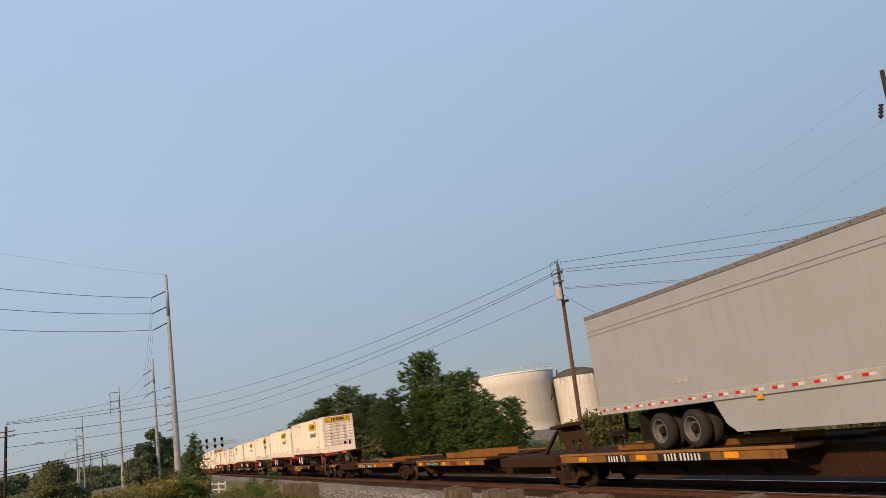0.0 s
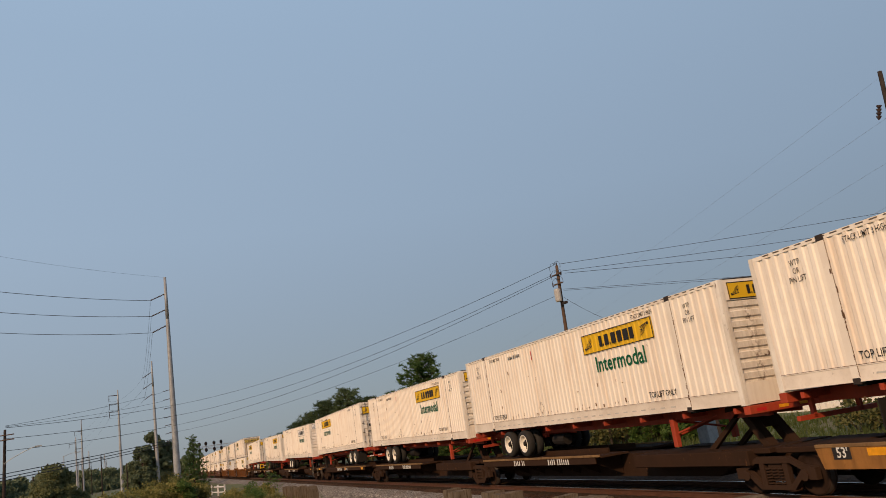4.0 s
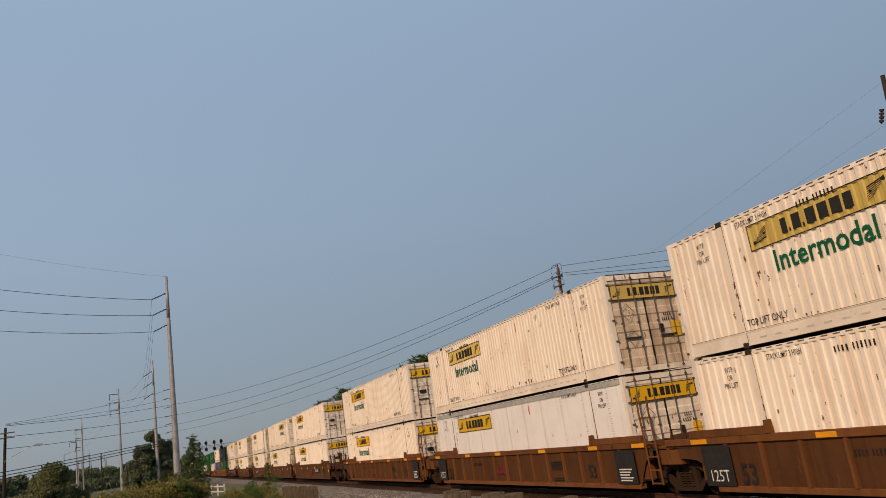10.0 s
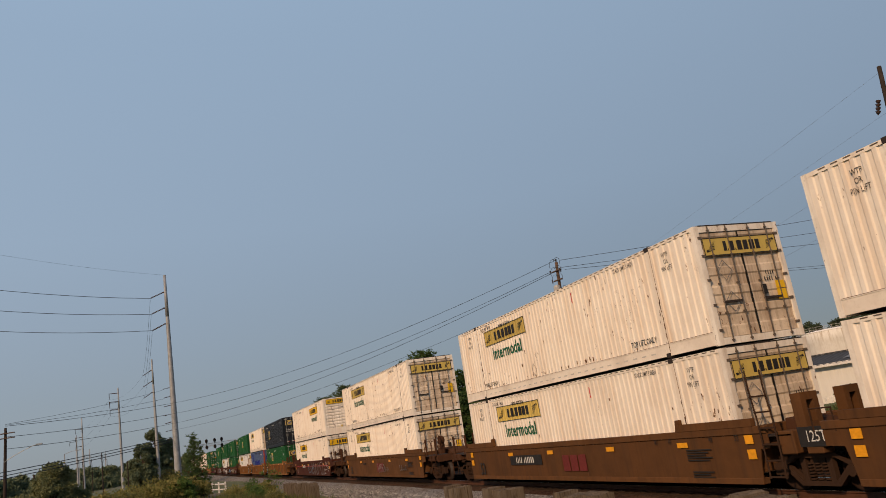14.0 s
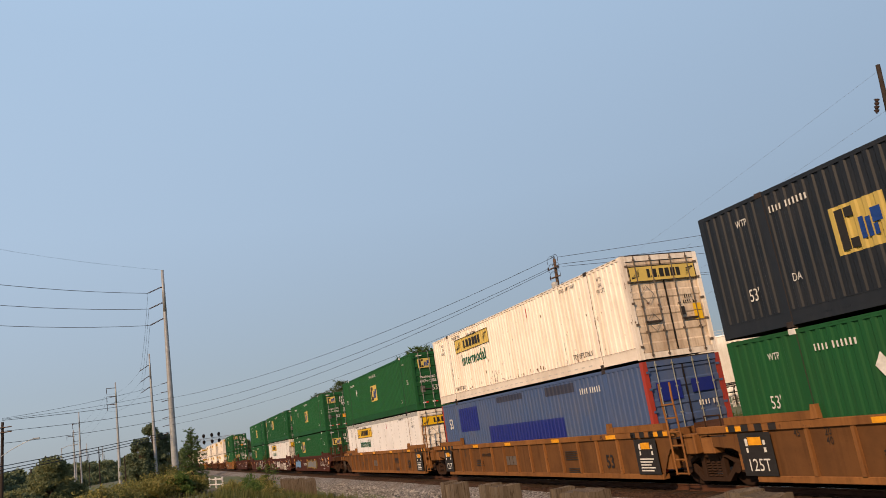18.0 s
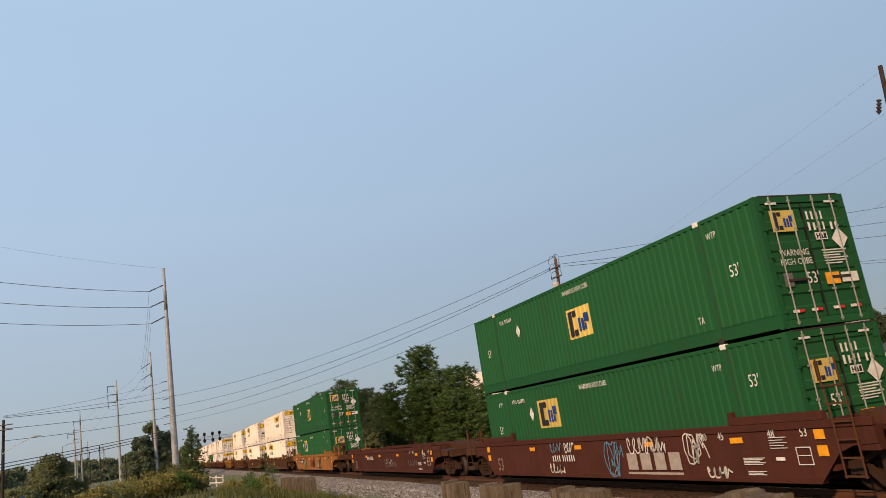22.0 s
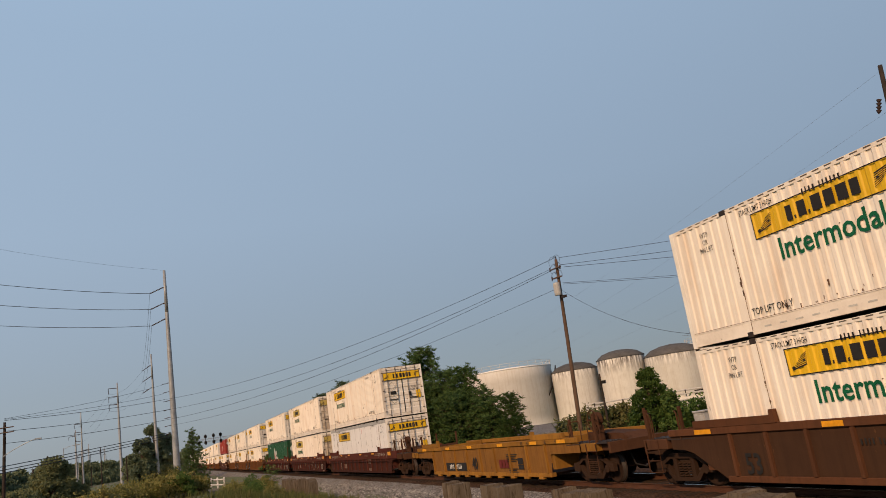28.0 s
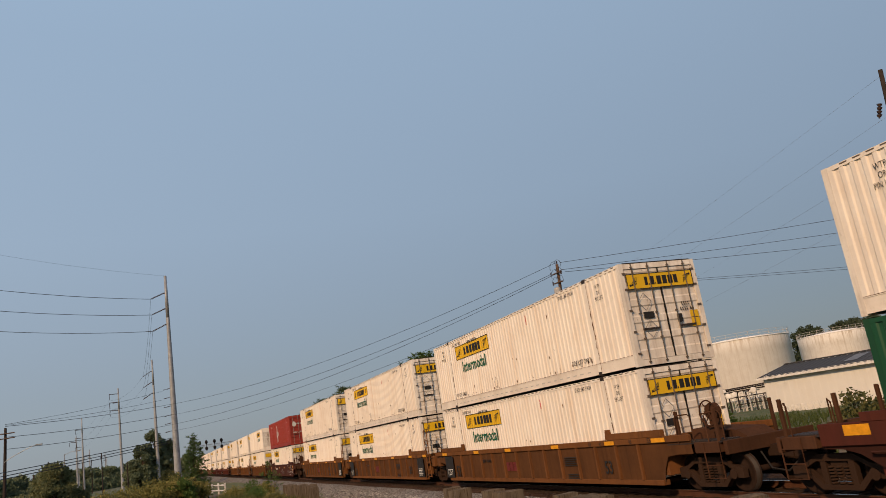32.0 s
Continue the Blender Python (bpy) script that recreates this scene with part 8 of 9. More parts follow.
UP0, UP1 = Vector((-42.28, 24.0, -0.2)), Vector((-41.38, 24.0, 11.53))
up = wooden_pole("utility_pole", UP0, UP1, 0.145, "leaning brown wooden utility pole with insulators and a transformer")
rel = UP1 - UP0
xa = bmesh.new()
for k, (dz, w) in enumerate(((-0.55, 0.55), (-1.15, 0.5))):
    tube(xa, rel + Vector((-w, -0.12, dz)), rel + Vector((w, -0.12, dz - 0.05)), 0.05, 0.05, 6)
part("crossarm", xa, M_WOOD, up)
ins = bmesh.new()
UPPTS = [rel + Vector((0.0, 0.0, 0.12)), rel + Vector((-0.62, -0.2, -0.50)), rel + Vector((0.62, -0.2, -0.62)), rel + Vector((-0.55, -0.2, -1.1))]
for p in UPPTS:
    insulator(ins, p - Vector((0, 0, 0.14)), p + Vector((0, 0, 0.1)), 0.06, 4)
part("insulator_set", ins, M_INSUL, up)
jm = bmesh.new()
for s in (-1, 1):
    for k in range(3):
        c = rel + Vector((s * 0.25, -0.15, -0.1 - 0.5 * k))
        path_tube(jm, [c + Vector((s * 0.45 * math.cos(a) , 0, 0.32 * math.sin(a))) for a in [math.pi * q / 8 - 0.6 for q in range(9)]], 0.014, 4)
part("jumper_wire", jm, M_WIRE, up)
tf = bmesh.new()
lathe(tf, [(0.02, 0.0), (0.20, 0.02), (0.22, 0.12), (0.22, 0.70), (0.20, 0.80), (0.05, 0.86)], 14, "z", rel + Vector((0.12, -0.36, -2.35)))
part("transformer", tf, M_GREYBOX, up, "grey pole transformer")
lp = bmesh.new()
path_tube(lp, [rel + Vector((0.1, -0.1, -2.6)), rel + Vector((0.5, -0.3, -2.45)), rel + Vector((0.8, -0.4, -2.5))], 0.03, 5)
box(lp, rel.x + 0.7, rel.x + 1.05, -0.5, -0.3, rel.z - 2.62, rel.z - 2.48)
part("area_lamp", lp, M_CAST, up)
UPW = [UP0 + p for p in UPPTS]
# wires to the steel pole and onwards
for a, z, z2 in ((UPW[0], 9.95, 8.25), (UPW[1], 8.75, 7.35), (UPW[2], 7.65, 6.35)):
    sag_wire("power_wire", a, (-94.0, 0.6, z), 1.2, 0.0145)
    sag_wire("power_wire", (-94.0, 0.55, z), (-74.0, -12.3, z2), 0.18, 0.020)
for z, z2 in ((11.6, 8.40), (10.6, 8.34)):
    sag_wire("power_wire", (-94.0, 0.3, z), (-74.0, -12.3, z2), 0.22, 0.014)
sag_wire("power_wire", UP0 + rel + Vector((0, 0, -1.8)), (-94.0, 1.2, 6.95), 1.0, 0.011)
# two spans that cross the street behind the tank farm
for a, b in (((0.45, 0, 0.0), (-36.33, 47.5, 12.63)), ((0.35, 0, -0.45), (-36.66, 47.5, 11.64)), ((0.85, 0, -0.70), (-36.95, 47.5, 10.73)), ((0.3, 0, -1.60), (-37.40, 47.5, 9.14)), ((0.3, 0, -1.68), (-37.52, 47.5, 8.98))):
    p = UP1 + Vector(a)
    sag_wire("power_wire", p, p.lerp(Vector(b), 1.7), 0.16, 0.013 if a[2] > -1 else 0.010)
SP1 = Vector((-29.95, 24.0, 4.98))
sp = wooden_pole("service_pole", (-29.5, 24.0, -0.3), SP1, 0.11, "short dark wooden service pole with frayed branches on top", M_WOODDARK)
tw = bmesh.new()
rnd = random.Random(8)
for k in range(14):
    a = rnd.random() * math.tau
    o = SP1 - Vector((-29.5, 24.0, -0.3)) - Vector((0, 0, 0.15))
    tube(tw, o, o + Vector((math.cos(a) * 0.6, math.sin(a) * 0.4, 0.35 * rnd.random() - 0.1)), 0.012, 0.004, 4, False)
part("twig_tuft", tw, M_BARK, sp)
sag_wire("service_wire", UP0 + rel + Vector((0, 0, -2.0)), SP1 - Vector((0, 0, 0.1)), 0.55, 0.010)
lamp_post = wooden_pole("utility_pole", (-43.83, 27.0, -0.3), (-43.75, 27.0, 4.17), 0.09, "thin dark post with a small lamp among the shrubs", M_WOODDARK)
hl = bmesh.new()
path_tube(hl, [(0.08, 0, 3.82), (0.28, -0.05, 3.95), (0.43, -0.1, 3.92)], 0.03, 5)
box(hl, 0.38, 0.68, -0.20, 0.02, 3.79, 3.99)
part("lamp_head", hl, M_DARK, lamp_post)
# tall pole at the edge, its wires run off over the tank farm
rp = wooden_pole("utility_pole", (-18.0, 24.0, -0.3), (-17.08, 24.0, 12.25), 0.115, "dark wooden pole with hanging cut-outs", M_WOODDARK)
ci = bmesh.new()
for dz, dx in ((-0.90, -0.02), (-2.35, 0.08)):
    insulator(ci, (0.62 + dx, -0.1, 12.3 + dz), (0.54 + dx, -0.2, 12.3 + dz - 0.5), 0.095, 4)
part("cut_out", ci, M_INSUL, rp)
for z0, b in ((12.0, (-150, 62, 15.5)), (10.6, (-150, 66, 14.0)), (9.2, (-150, 70, 12.5)), (7.8, (-150, 74, 11.0))):
    sag_wire("power_wire", (-17.1, 23.9, z0), b, 1.2, 0.004, 20, "very thin pale overhead wire", M_WIREPALE)


# ---- tank farm ----
def tank(x, y, r, top, seed, roof="flat", stairs=None, paint_=None, label="white storage tank with rust-streaked sides"):
    t = empty("storage_tank")
    z0 = -0.4
    bm = bmesh.new()
    n = 56
    courses = 5
    rings = []
    for k in range(courses + 1):
        z = z0 + (top - z0) * k / courses
        for q in ((r, z),) if k in (0, courses) else ((r, z - 0.02), (r + 0.02, z)):
            rings.append([bm.verts.new((math.cos(math.tau * i / n) * q[0], math.sin(math.tau * i / n) * q[0], q[1])) for i in range(n)])
    for a, b in zip(rings, rings[1:]):
        for i in range(n):
            j = (i + 1) % n
            bm.faces.new((a[i], a[j], b[j], b[i]))
    part("shell", bm, paint_ or M_TANK, t, smooth=True)
    rf = bmesh.new()
    if roof == "dome":
        lathe(rf, [(r + 0.08, top - 0.05), (r + 0.08, top + 0.08), (r * 0.75, top + r * 0.22), (r * 0.4, top + r * 0.32), (0.01, top + r * 0.36)], 40)
        part("roof", rf, M_TANKROOF, t, "rusty domed roof", smooth=True)
    else:
        lathe(rf, [(r + 0.10, top - 0.06), (r + 0.10, top + 0.06), (r * 0.5, top + 0.45), (0.01, top + 0.62)], 40)
        part("roof", rf, M_TANK, t, smooth=True)
    rl = bmesh.new()
    for i in range(30):
        a, b = math.tau * i / 30, math.tau * (i + 1) / 30
        p, q = (math.cos(a) * r, math.sin(a) * r), (math.cos(b) * r, math.sin(b) * r)
        tube(rl, (*p, top), (*p, top + 1.0), 0.035, 0.035, 4)
        for h in (0.55, 1.0):
            tube(rl, (*p, top + h), (*q, top + h), 0.03, 0.03, 4)
    if roof != "dome":
        part("guard_rail", rl, M_PIPE, t)
    if stairs:
        stp = bmesh.new()
        a0, a1 = stairs
        m = 26
        for k in range(m):
            a = a0 + (a1 - a0) * k / m
            z = z0 + (top - z0) * k / m
            c = Vector((math.cos(a) * (r + 0.35), math.sin(a) * (r + 0.35), z))
            box(stp, c.x - 0.35, c.x + 0.35, c.y - 0.35, c.y + 0.35, z, z + 0.08)
            tube(stp, c, c + Vector((0, 0, 1.0)), 0.03, 0.03, 4)
        part("stair", stp, M_PIPE, t)
    t.matrix_basis = pose(x, y, 0, 0, 0, seed * 40)
    tagged(t, label, "storage tank", "storage tanks")
    return t


tank(-131.5, 61.3, 8.4, 10.3, 1, "flat")
tank(-122.3, 70.4, 4.15, 8.4, 2, "dome", paint_=M_TANKSOOT, label="white storage tank with a soot-stained domed roof")
tank(-115.7, 76.2, 4.2, 9.2, 3, "dome", paint_=M_TANKSOOT, label="white storage tank with a dark rusty domed roof")
tank(-108.6, 82.1, 4.9, 8.3, 4, "dome", (3.9, 5.0), M_TANKSOOT, "rust-streaked white tank with a spiral stair and dark roof")
tank(-104.9, 92.7, 8.35, 9.5, 5, "flat", paint_=M_TANKWORN, label="wide cream storage tank with a railing")
tank(-128.2, 140.3, 7.7, 10.2, 6, "flat", paint_=M_TANKWORN, label="distant cream storage tank with a railing")


def dike_wall():
    """A low white-painted wall round the tanks, with a pipe along its top."""
    t = empty("dike_wall")
    part("wall", chamfer(boxes((-6.0, 6.0, 0.0, 0.3, -0.9, 1.75)), 0.02), M_SHED, t)
    for z, y in ((1.95, -0.15), (1.45, -0.12), (2.25, 0.15)):
        bm = bmesh.new()
        tube(bm, (-6.0, y, z), (6.0, y, z), 0.07, 0.07, 6)
        part("pipe", bm, M_PIPE, t)
    for x in (-5.2, -2.6, 0.4, 2.9, 5.3):
        part("pipe_support", boxes((x, x + 0.07, -0.2, 0.25, 1.75, 2.3)), M_CAST, t)
    t.matrix_basis = pose(-58.5, 41.0, 0, 0, 0, 50)
    tagged(t, "low white wall in front of the tanks with pipes along it", "wall")


dike_wall()
hose = bmesh.new()
path_tube(hose, [(-124.5, 68.0, 9.9), (-124.2, 67.5, 8.6), (-124.2, 66.6, 6.4), (-124.4, 65.2, 4.1), (-124.6, 63.8, 2.3), (-124.5, 62.9, 1.3), (-124.5, 62.9, -0.2)], 0.12, 7)
tagged(part("fill_hose", hose, M_DARK), "dark hose hanging down beside a storage tank", "hose")
yard = bmesh.new()
prism(yard, [(-68, 39), (-80, 36.5), (-122, 49), (-118, 62)], -0.03, 0.30)
yard.transform(Matrix.Rotation(math.radians(-90), 4, "X"))
bmesh.ops.recalc_face_normals(yard, faces=yard.faces[:])
tagged(part("yard", yard, M_BALLAST), "grey gravel yard before the storage tanks", "yard", kind="structure")


def pipe_rack():
    """Many upright pipes of uneven height under a dark header, round valve bonnets at one end, between the tanks and the shed."""
    t = empty("pipe_rack")
    rnd = random.Random(31)
    for i in range(26):
        bm = bmesh.new()
        x, y = 0.15 + 0.15 * i + rnd.uniform(-0.05, 0.05), rnd.choice((-0.35, 0.0, 0.5, 1.0))
        top, foot = rnd.choice((1.15, 1.35, 1.6, 1.75)), rnd.choice((-0.8, -0.8, 0.1))
        r = rnd.choice((0.035, 0.05, 0.07))
        path_tube(bm, [(x, y, foot), (x, y, top - 0.12), (x + 0.06, y, top), (x + rnd.choice((0.16, 0.35)), y, top)], r, 6)
        part("riser", bm, M_PIPE if i % 5 else M_CAST, t)
    for k, z in enumerate((-0.15, 0.25, 0.62, 0.95, 1.30)):
        bm = bmesh.new()
        y = (-0.42, 0.1, -0.38, 0.6, -0.1)[k]
        tube(bm, (-0.2 + 0.4 * (k % 3), y, z), (3.2 + 0.35 * (k % 3), y, z + 0.05), 0.045, None, 6)
        part("cross_pipe", bm, M_PIPE if k % 2 else M_CAST, t)
    for z, dy in ((1.95, -0.3), (2.12, 0.1), (2.26, -0.1)):
        bm = bmesh.new()
        tube(bm, (-2.8, dy, z - 0.22), (4.1, dy, z), 0.065, None, 7)
        part("header_pipe", bm, M_CAST if dy else M_PIPE, t)
    for x, z, r in ((0.05, 1.55, 0.25), (0.62, 1.60, 0.24), (2.35, 1.78, 0.27), (-0.2, 2.02, 0.16)):
        bm = bmesh.new()
        lathe(bm, [(0.02, 0), (r * 0.8, 0.01), (r, 0.05), (r, 0.16), (0.08, 0.20)], 16, "y", (x, -0.62, z))
        part("valve", bm, M_TANK, t, "round white valve bonnet")
    for x in (-0.3, 1.4, 3.7):
        part("post", boxes((x, x + 0.09, 1.2, 1.29, -0.9, 2.2)), M_CAST, t)
    t.matrix_basis = pose(-59.7, 50.2, 0.0, 0, 0, 48)
    tagged(t, "dense rack of pale upright pipes with round white valves", "pipes")


pipe_rack()


def shed():
    """A low metal-clad shed with ribbed walls and a grey sheet roof with translucent panels."""
    t = empty("shed")
    L, Wd, eave, ridge = 30.0, 9.0, 2.85, 3.62
    line = rib_line(0.0, L, 0.6, 0.016)
    part("wall", sheet(line, 0.0, -0.6, eave, -1), M_SHED, t)
    part("wall", boxes((0.05, L - 0.05, Wd - 0.1, Wd, -0.6, eave)), M_SHED, t)
    for x in (0.0, L - 0.1):
        g = bmesh.new()
        v = [g.verts.new((xx, y, z)) for xx in (x, x + 0.1) for y, z in ((0.04, -0.6), (Wd - 0.05, -0.6), (Wd - 0.05, eave), (Wd / 2, ridge - 0.08), (0.04, eave))]
        g.faces.new(v[:5])
        g.faces.new(v[5:][::-1])
        part("gable_wall", g, M_SHED, t)
    for y0, z0, y1, z1 in ((-0.4, eave - 0.08, Wd / 2, ridge), (Wd + 0.4, eave - 0.08, Wd / 2, ridge)):
        ln = rib_line(-0.4, L + 0.4, 0.5, 0.04)
        bm = bmesh.new()
        a = [bm.verts.new((x, y0, z0 - d)) for x, d in ln]
        b = [bm.verts.new((x, y1, z1 - d)) for x, d in ln]
        for i in range(len(ln) - 1):
            q = (a[i], a[i + 1], b[i + 1], b[i])
            bm.faces.new(q if y0 < y1 else q[::-1])
        part("roof_sheet", bm, M_ROOF, t)
    for x in (6.0, 14.0, 22.0):
        bm = bmesh.new()
        k = (ridge - eave + 0.08) / (Wd / 2 + 0.4)
        bm.faces.new([bm.verts.new(p) for p in ((x, 1.2, eave - 0.08 + 1.6 * k + 0.02), (x + 1.0, 1.2, eave - 0.08 + 1.6 * k + 0.02), (x + 1.0, 3.6, eave - 0.08 + 4.0 * k + 0.02), (x, 3.6, eave - 0.08 + 4.0 * k + 0.02))])
        part("skylight", bm, M_SKYLIGHT, t)
    part("eave_trim", boxes((-0.4, L + 0.4, -0.46, -0.38, eave - 0.24, eave - 0.06)), M_WHITEPAINT, t)
    part("ridge_cap", boxes((-0.4, L + 0.4, Wd / 2 - 0.2, Wd / 2 + 0.2, ridge - 0.02, ridge + 0.06)), M_ROOF, t)
    part("base_trim", boxes((0.0, L, -0.05, 0.03, -0.6, -0.3)), M_PIPE, t)
    t.matrix_basis = pose(-49.0, 45.0, -0.1, 0, 0, 16.6)
    tagged(t, "low cream metal-clad shed with a grey ribbed roof", "shed")


shed()


def fence_slats():
    t = empty("slatted_barrier")
    for i in range(2):
        part("rail", boxes((0, 9, 0, 0.06, 0.15 + 0.45 * i, 0.30 + 0.45 * i)), M_WHITEPAINT, t)
    for i in range(19):
        part("slat", boxes((0.5 * i, 0.5 * i + 0.12, -0.05, -0.002, 0.0, 0.8)), M_WHITEPAINT, t)
    t.matrix_basis = pose(-46.6, 44.4, -0.35, 0, 0, 16.6)
    tagged(t, "low white slatted barrier in front of the shed", "barrier")


fence_slats()


def cabinet():
    t = empty("signal_cabinet")
    part("body", chamfer(boxes((-0.28, 0.28, -0.25, 0.25, -0.6, 1.45)), 0.02), M_GREYBOX, t)
    part("lid", chamfer(boxes((-0.31, 0.31, -0.28, 0.28, 1.452, 1.52)), 0.015), M_GREYBOX, t)
    part("door_panel", chamfer(boxes((-0.24, 0.24, -0.272, -0.252, -0.2, 1.35)), 0.008), M_GREYBOX, t)
    t.matrix_basis = pose(-24.1, 19.0, 0.02, 0, 0, 5)
    tagged(t, "grey steel signal cabinet on the far side of the track", "cabinet")


cabinet()


# ---- signals over the track ----
def signal_gantry():
    t = empty("signal_gantry")
    X = -160.0
    bm = bmesh.new()
    tube(bm, (0, 4.6, -0.6), (0, 4.6, 6.8), 0.16, 0.14, 8)
    part("mast", bm, M_STEELPOLE, t)
    tr = bmesh.new()
    for z in (6.10, 6.60):
        for xx in (-0.25, 0.25):
            tube(tr, (xx, 4.6, z), (xx, 13.6, z), 0.05, 0.05, 5)
    for i in range(12):
        y = 4.8 + 0.75 * i
        tube(tr, (0.25, y, 6.10), (0.25, y + 0.375, 6.60), 0.03, 0.03, 4)
        tube(tr, (0.25, y + 0.375, 6.60), (0.25, y + 0.75, 6.10), 0.03, 0.03, 4)
    part("truss", tr, M_STEELPOLE, t)
    for y in (6.70, 7.93, 9.46, 10.79):
        for z, h in ((7.11, 0.95), (5.90, 0.95)):
            hd = bmesh.new()
            lathe(hd, [(0.05, -0.02), (0.28, -0.02), (0.28, 0.10), (0.05, 0.12)], 16, "y", (0, 0, 0))
            bmesh.ops.transform(hd, matrix=Matrix.Translation((0.4, y, z)) @ Matrix.Rotation(math.pi / 2, 4, "Z") @ Matrix.Diagonal((1, 1, 1.35, 1)), verts=hd.verts[:])
            tube(hd, (0.3, y, z), (0.3, y, 6.4), 0.05, 0.05, 5)
            head = part("signal_head", hd, M_CAST, t)
            hoods = bmesh.new()
            for dz in (0.22, -0.05, -0.32):
                tube(hoods, (0.42, y, z + dz), (0.70, y, z + dz - 0.02), 0.11, 0.12, 8, False)
            part("hood", hoods, M_CAST, head)
    t.matrix_basis = pose(X, 0, 0)
    tagged(t, "signal gantry with black signal heads over the railway", "railway signal")


signal_gantry()


# ---- white guard rail ----
def guard_rail():
    t = empty("guard_rail")
    for x in (0.0, 2.3, 4.6, 6.9, 9.2):
        part("post", chamfer(boxes((x - 0.06, x + 0.06, -0.06, 0.06, -1.0, 0.95)), 0.01), M_WHITEPAINT, t)
    for z in (0.35, 0.78):
        bm = bmesh.new()
        tube(bm, (-0.3, -0.09, z), (9.4, -0.09, z), 0.055, 0.055, 8)
        part("rail", bm, M_WHITEPAINT, t)
    t.matrix_basis = pose(-77.0, 3.0, 0.0, 0, 0, 10)
    tagged(t, "white painted pipe guard rail beside the track", "guard rail")


guard_rail()


# ---- road and roadside on the left ----
def road():
    bm = bmesh.new()
    pts = [(-30, -14.0), (-70, -14.5), (-110, -16.5), (-160, -21.0), (-230, -29.0), (-330, -40.0), (-500, -60.0), (-900, -110.0)]
    a = [bm.verts.new((x, y + 5.2, 0.06 if x > -120 else -0.2)) for x, y in pts]
    b = [bm.verts.new((x, y - 6.2, 0.06 if x > -120 else -0.2)) for x, y in pts]
    for i in range(len(pts) - 1):
        bm.faces.new((a[i], b[i], b[i + 1], a[i + 1]))
    bmesh.ops.recalc_face_normals(bm, faces=bm.faces[:])
    bmesh.ops.solidify(bm, geom=bm.faces[:], thickness=0.6)
    tagged(part("road", bm, M_ASPHALT), "grey asphalt road running beside the railway", "road", kind="structure")


road()


def far_car(x, y, rz, mat, label, h=1.45, name="car"):
    t = empty(name)
    body = bmesh.new()
    prism(body, [(-2.2, 0.35), (2.2, 0.35), (2.25, 0.8), (1.3, 0.92), (0.6, h), (-1.2, h), (-2.0, 0.95), (-2.25, 0.85)], -0.88, 0.88)
    part("body", chamfer(body, 0.05), mat, t)
    part("side_window", boxes((-1.3, 0.7, -0.892, -0.883, 0.98, h - 0.12)), M_CAST, t)
    part("side_window", boxes((-1.3, 0.7, 0.883, 0.892, 0.98, h - 0.12)), M_CAST, t)
    for xx in (-1.4, 1.4):
        for yy in (-0.8, 0.8):
            bm = bmesh.new()
            lathe(bm, [(0.05, -0.1), (0.32, -0.1), (0.32, 0.1), (0.05, 0.1)], 14, "y", (xx, yy, 0.32))
            part("wheel", bm, M_TYRE, t)
    t.matrix_basis = pose(x, y, 0.08 if x > -120 else -0.2, 0, 0, rz)
    tagged(t, label, "car", "cars on the road")


M_CARWHITE = plain("white_car_paint", (0.70, 0.70, 0.70), 0.3, scale=2, amt=0.03, bump=0)
M_CARDARK = plain("dark_car_paint", (0.05, 0.055, 0.06), 0.3, scale=2, amt=0.05, bump=0)
far_car(-126.0, -12.6, 8, M_CARWHITE, "white car parked by the road")
far_car(-190.0, -21.5, 8, M_CARWHITE, "white van far down the road", 1.9)
far_car(-150.0, -24.0, 8, M_CARDARK, "dark car on the road")

lpole = wooden_pole("utility_pole", (-73.9, -12.5, -0.4), (-74.1, -12.3, 8.1), 0.16, "dark wooden roadside pole with a street lamp arm", M_WOODDARK)
la = bmesh.new()
tube(la, (0, -0.9, 8.0), (0, 0.9, 8.05), 0.05, 0.05, 5)
tube(la, (0, -0.9, 7.6), (0, 0.9, 7.65), 0.05, 0.05, 5)
part("crossarm", la, M_WOOD, lpole)
la = bmesh.new()
path_tube(la, [(0, 0.1, 5.7), (0.1, 0.8, 6.1), (0.2, 1.7, 6.5), (0.3, 2.3, 6.72), (0.3, 2.6, 6.76)], 0.028, 5)
box(la, 0.15, 0.45, 2.5, 3.0, 6.72, 6.82)
part("lamp_arm", la, M_STEELPOLE, lpole, "street lamp on a curved arm")
for i, z in enumerate((2.75, 2.95, 3.25)):
    sag_wire("comm_cable", (-40.0, -28.0, z - 0.4), (-94.0, 1.0, 5.7 + 0.25 * i), 0.35, 0.032, label="black communication cable strung low along the road")


def sign_post():
    t = empty("road_sign")
    part("post", boxes((-0.06, 0.06, -0.06, 0.06, -0.5, 3.4)), M_STEELPOLE, t)
    part("panel", chamfer(boxes((0.062, 0.14, -0.75, 0.75, 2.2, 3.3)), 0.02), M_INKBLUE, t, "dark blue panel")
    part("panel_mark", boxes((0.142, 0.150, -0.45, 0.45, 2.55, 2.95)), M_INKW, t, "pale mark on the panel")
    t.matrix_basis = pose(-64.0, -10.1, -1.6, 0, 0, 0)
    tagged(t, "blue and white roadside sign on a post", "sign")


sign_post()
for i, (x, y, z) in enumerate(((-110, -13.6, 6.0), (-140, -9.5, 7.2), (-170, -17.5, 6.5), (-215, -19.0, 8.0), (-205, -26.0, 7.0), (-88, -12.2, 4.2), (-235, -18.5, 9.0), (-128, -5.2, 5.0))):
    wooden_pole("utility_pole", (x, y, -0.5), (x, y, z), 0.11, "distant wooden pole beside the road", M_WOODDARK)


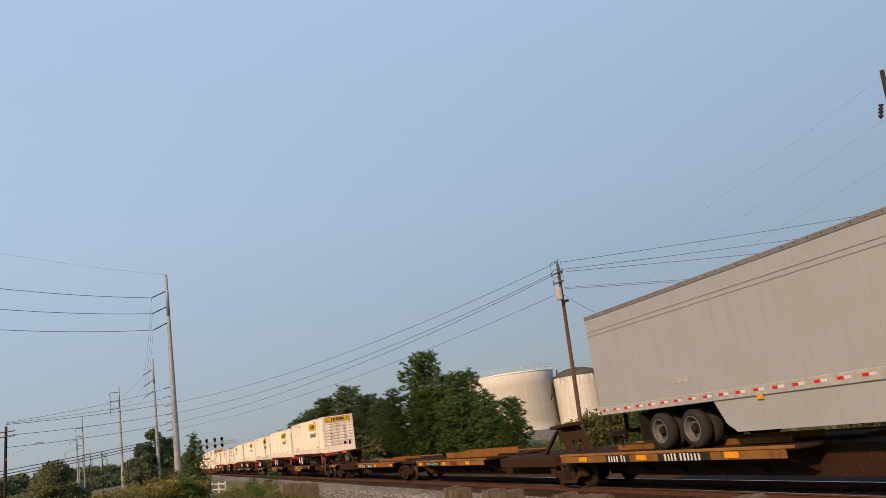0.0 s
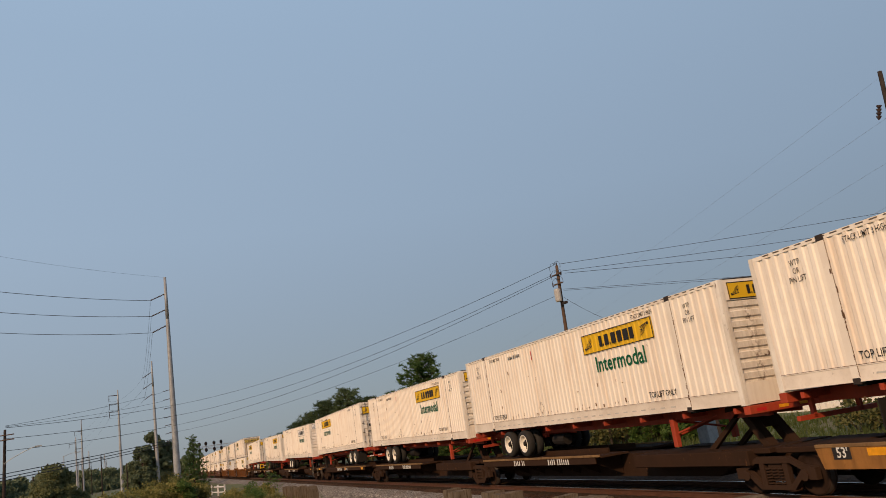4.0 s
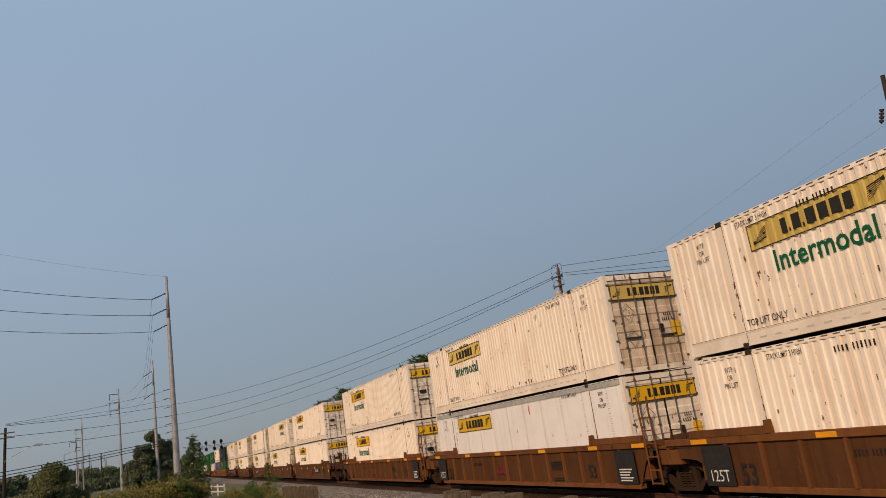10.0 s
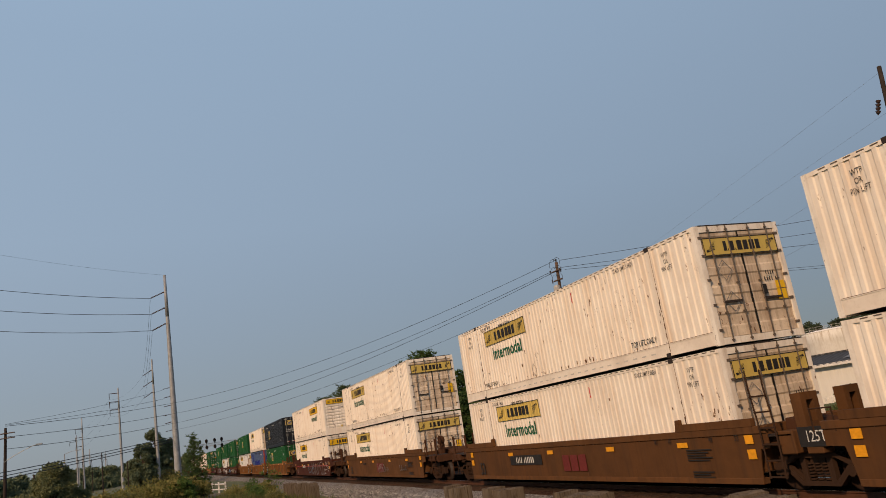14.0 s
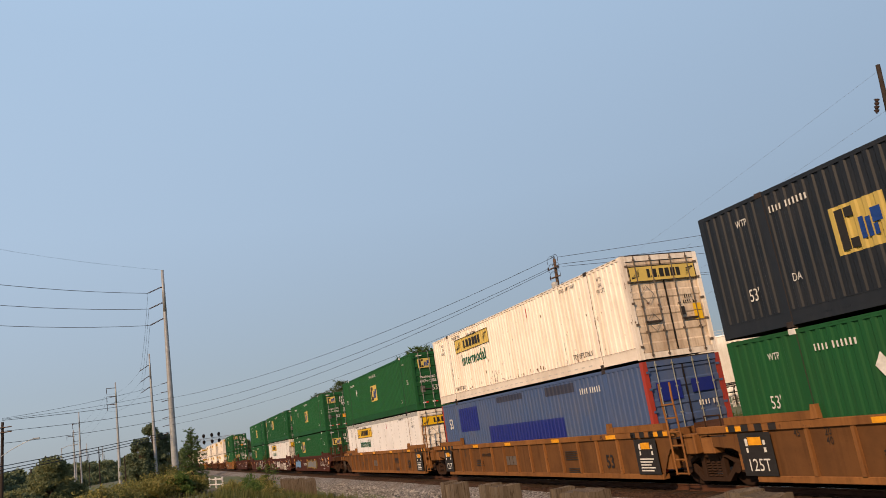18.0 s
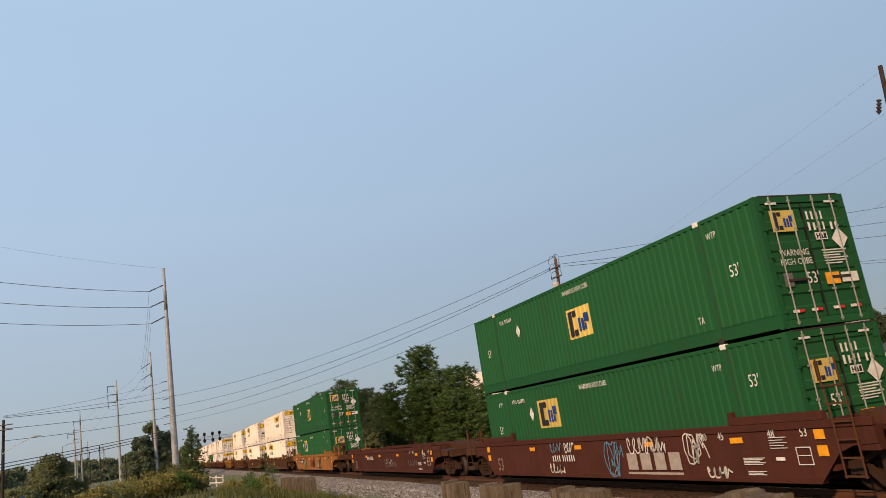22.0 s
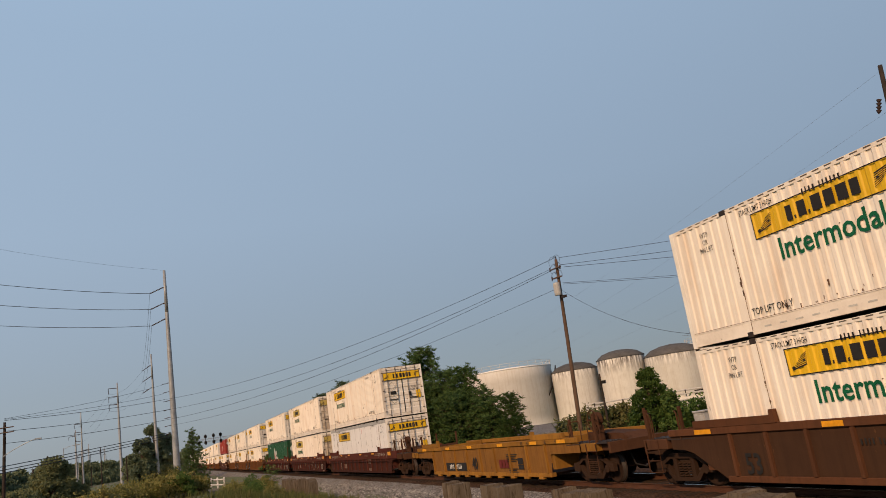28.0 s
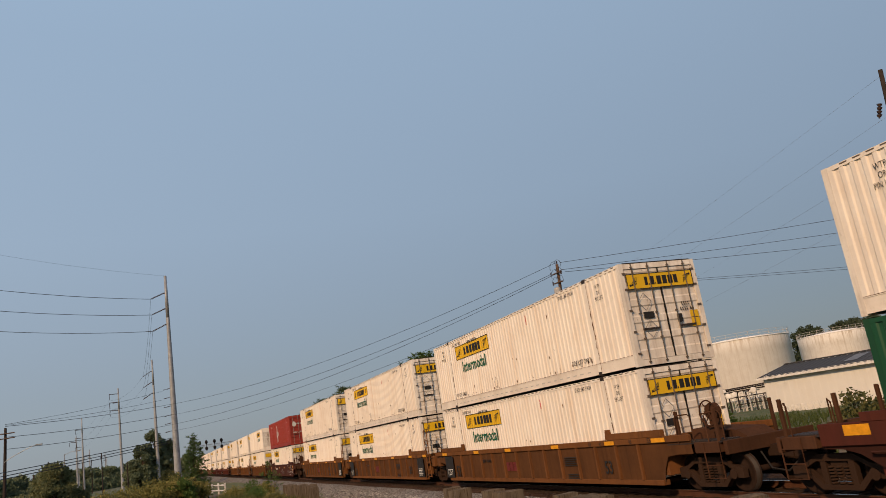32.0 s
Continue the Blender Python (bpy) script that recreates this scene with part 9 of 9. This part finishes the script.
def far_lamp(x, y, h):
    t = empty("street_lamp")
    bm = bmesh.new()
    tube(bm, (0, 0, -0.5), (0, 0, h), 0.09, 0.06, 7)
    part("post", bm, M_STEELPOLE, t)
    bm = bmesh.new()
    path_tube(bm, [(0, 0, h - 0.1), (0, 1.0, h + 0.25), (0, 2.0, h + 0.3)], 0.04, 5)
    box(bm, -0.12, 0.12, 1.9, 2.5, h + 0.24, h + 0.36)
    part("arm", bm, M_STEELPOLE, t)
    t.matrix_basis = pose(x, y, 0)
    tagged(t, "grey street lamp by the road", "street lamp", "street lamps")


far_lamp(-145.0, -15.5, 8.0)
far_lamp(-190.0, -17.5, 8.0)

# trees along the road and on the skyline
broadleaf(-79.5, -9.5, 4.9, 2.0, 200, M_OLIVE, 0.08, 1.5, 0.12, "rounded bushy green tree by the road", clumps=90, fine=0.65)
broadleaf(-76.0, -11.8, 2.3, 1.9, 201, M_OLIVE, 0.08, 1.5, 0.12, "low bushy green tree by the road", clumps=60, fine=0.7)
broadleaf(-82.0, -8.0, 2.6, 1.6, 202, M_OLIVE, 0.08, 1.5, 0.12, "low bushy green tree by the road", clumps=60, fine=0.7)
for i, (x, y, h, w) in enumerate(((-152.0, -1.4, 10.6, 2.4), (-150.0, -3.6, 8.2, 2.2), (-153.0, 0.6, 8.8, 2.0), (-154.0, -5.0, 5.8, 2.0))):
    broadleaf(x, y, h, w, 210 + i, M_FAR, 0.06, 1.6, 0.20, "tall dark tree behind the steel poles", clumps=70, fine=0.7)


def woods(name, pts, h, seed, label, size=0.9, gap=4.5, low=0.6, leaf=None, n_leaf=34, clumps=9):
    """A far belt of trees: many overlapping ragged crowns on trunks, one mass."""
    rnd = random.Random(seed)
    cr = bmesh.new()
    for (x0, y0), (x1, y1) in zip(pts, pts[1:]):
        n = max(3, int(math.hypot(x1 - x0, y1 - y0) / gap))
        for i in range(n):
            u = (i + rnd.random()) / n
            x, y = x0 + (x1 - x0) * u + rnd.gauss(0, 3), y0 + (y1 - y0) * u + rnd.gauss(0, 3)
            hh = h * (low + (1.1 - low) * rnd.random())
            tube(cr, (x, y, -0.6), (x, y, hh * 0.7), 0.25, 0.1, 5, False)
            for k in range(clumps):
                v = 0.25 + 0.7 * rnd.random() ** (1.0 if clumps < 10 else 0.55)
                a = rnd.random() * math.tau
                w = 2.6 * (1.1 - v) if clumps < 10 else 3.4 * math.sqrt(max(0.04, 1 - ((v - 0.5) / 0.48) ** 2))
                leaf_clump(cr, (x + math.cos(a) * w, y + math.sin(a) * w, hh * v), 2.0 * (1.25 - v * 0.7), n_leaf, size, rnd)
    tagged(part(name, cr, leaf or M_FAR), label, "trees", kind="stuff")


woods("far_woods", [(-420, -120), (-380, -60), (-420, -10), (-430, 60)], 9.5, 300, "far belt of dull green woods", 0.8, 2.4, 0.75)
woods("far_woods", [(-230, -62), (-260, -44), (-300, -40)], 8.0, 301, "belt of dull green trees beyond the road", 0.7, 2.2, 0.7)
woods("far_woods", [(-290, -44), (-330, -32), (-370, -24), (-420, -14)], 8.6, 304, "hazy belt of trees closing the road's far end", 0.6, 1.8, 0.8)
woods("far_woods", [(-250, -40), (-280, -30), (-330, -22), (-380, -8)], 3.6, 305, "low thicket before the far trees", 0.5, 1.6, 0.6)
woods("hill_woods", [(-210, 214), (-200, 217), (-188, 220), (-170, 226), (-140, 236), (-100, 245)], 17.8, 302, "wooded rise behind the tanks", 0.34, 1.0, 0.90, M_HILL, 105, 16)
woods("far_woods", [(-330, 60), (-300, 110), (-260, 160)], 8.0, 303, "far belt of dull green woods behind the tanks", 1.0)


# ---- sleepers under the rails ----
def sleepers():
    me = bpy.data.meshes.new("sleeper")
    b = chamfer(boxes((-0.11, 0.11, -1.30, 1.30, -0.30, -0.150)), 0.012)
    b.to_mesh(me)
    b.free()
    me.materials.append(M_TIE)
    bed = bpy.data.objects["ballast_bed"]
    for i in range(140):
        ob = new("sleeper", me)
        ob.parent = bed
        ob.location = (-74 + i * 0.52, TRACK_Y + 0.02 * math.sin(i * 7.0), 0.004 * math.sin(i * 3.0))
        ob.rotation_euler.z = 0.012 * math.sin(i * 5.0)
    far = bmesh.new()
    for i in range(500):
        x = -74.5 - i * 0.52
        box(far, x - 0.11, x + 0.11, TRACK_Y - 1.3, TRACK_Y + 1.3, -0.30, -0.150)
    for i in range(60):
        x = -0.7 + i * 0.52
        box(far, x - 0.11, x + 0.11, TRACK_Y - 1.3, TRACK_Y + 1.3, -0.30, -0.150)
    tagged(part("far_sleepers", far, M_TIE), "weathered timber sleepers under the rails", "sleepers", kind="stuff")


sleepers()


def motions():
    """The train rolls past and gathers a little speed: GAIN is how far it is off an even pace."""
    GAIN = ((0, 3.28), (1, 2.48), (2, 1.68), (3, 0.90), (3.5, 0.59), (6, -0.57), (7, -0.87), (8, -1.00), (9, -1.10), (10, -0.58), (11, -1.07), (12, -1.14), (13, -1.17), (14, -1.14), (14.5, -1.11), (16.5, -0.96), (17, -0.91), (18, -0.84), (19, -0.67), (20, -1.15), (21, -0.46), (22, -0.40), (22.5, -0.30), (23.5, -0.10), (24, 0.05), (25, 0.12), (26, 0.25), (26.5, 0.34), (28.5, 0.73), (29, 0.97), (30, 1.14), (31, 1.48), (32, 2.07))
    for ob, s, z, tilt in MOVING:
        walk(ob, [(t, pose(s + SPEED * t + d, TRACK_Y, z, 0, tilt, 0)) for t, d in GAIN])


motions()
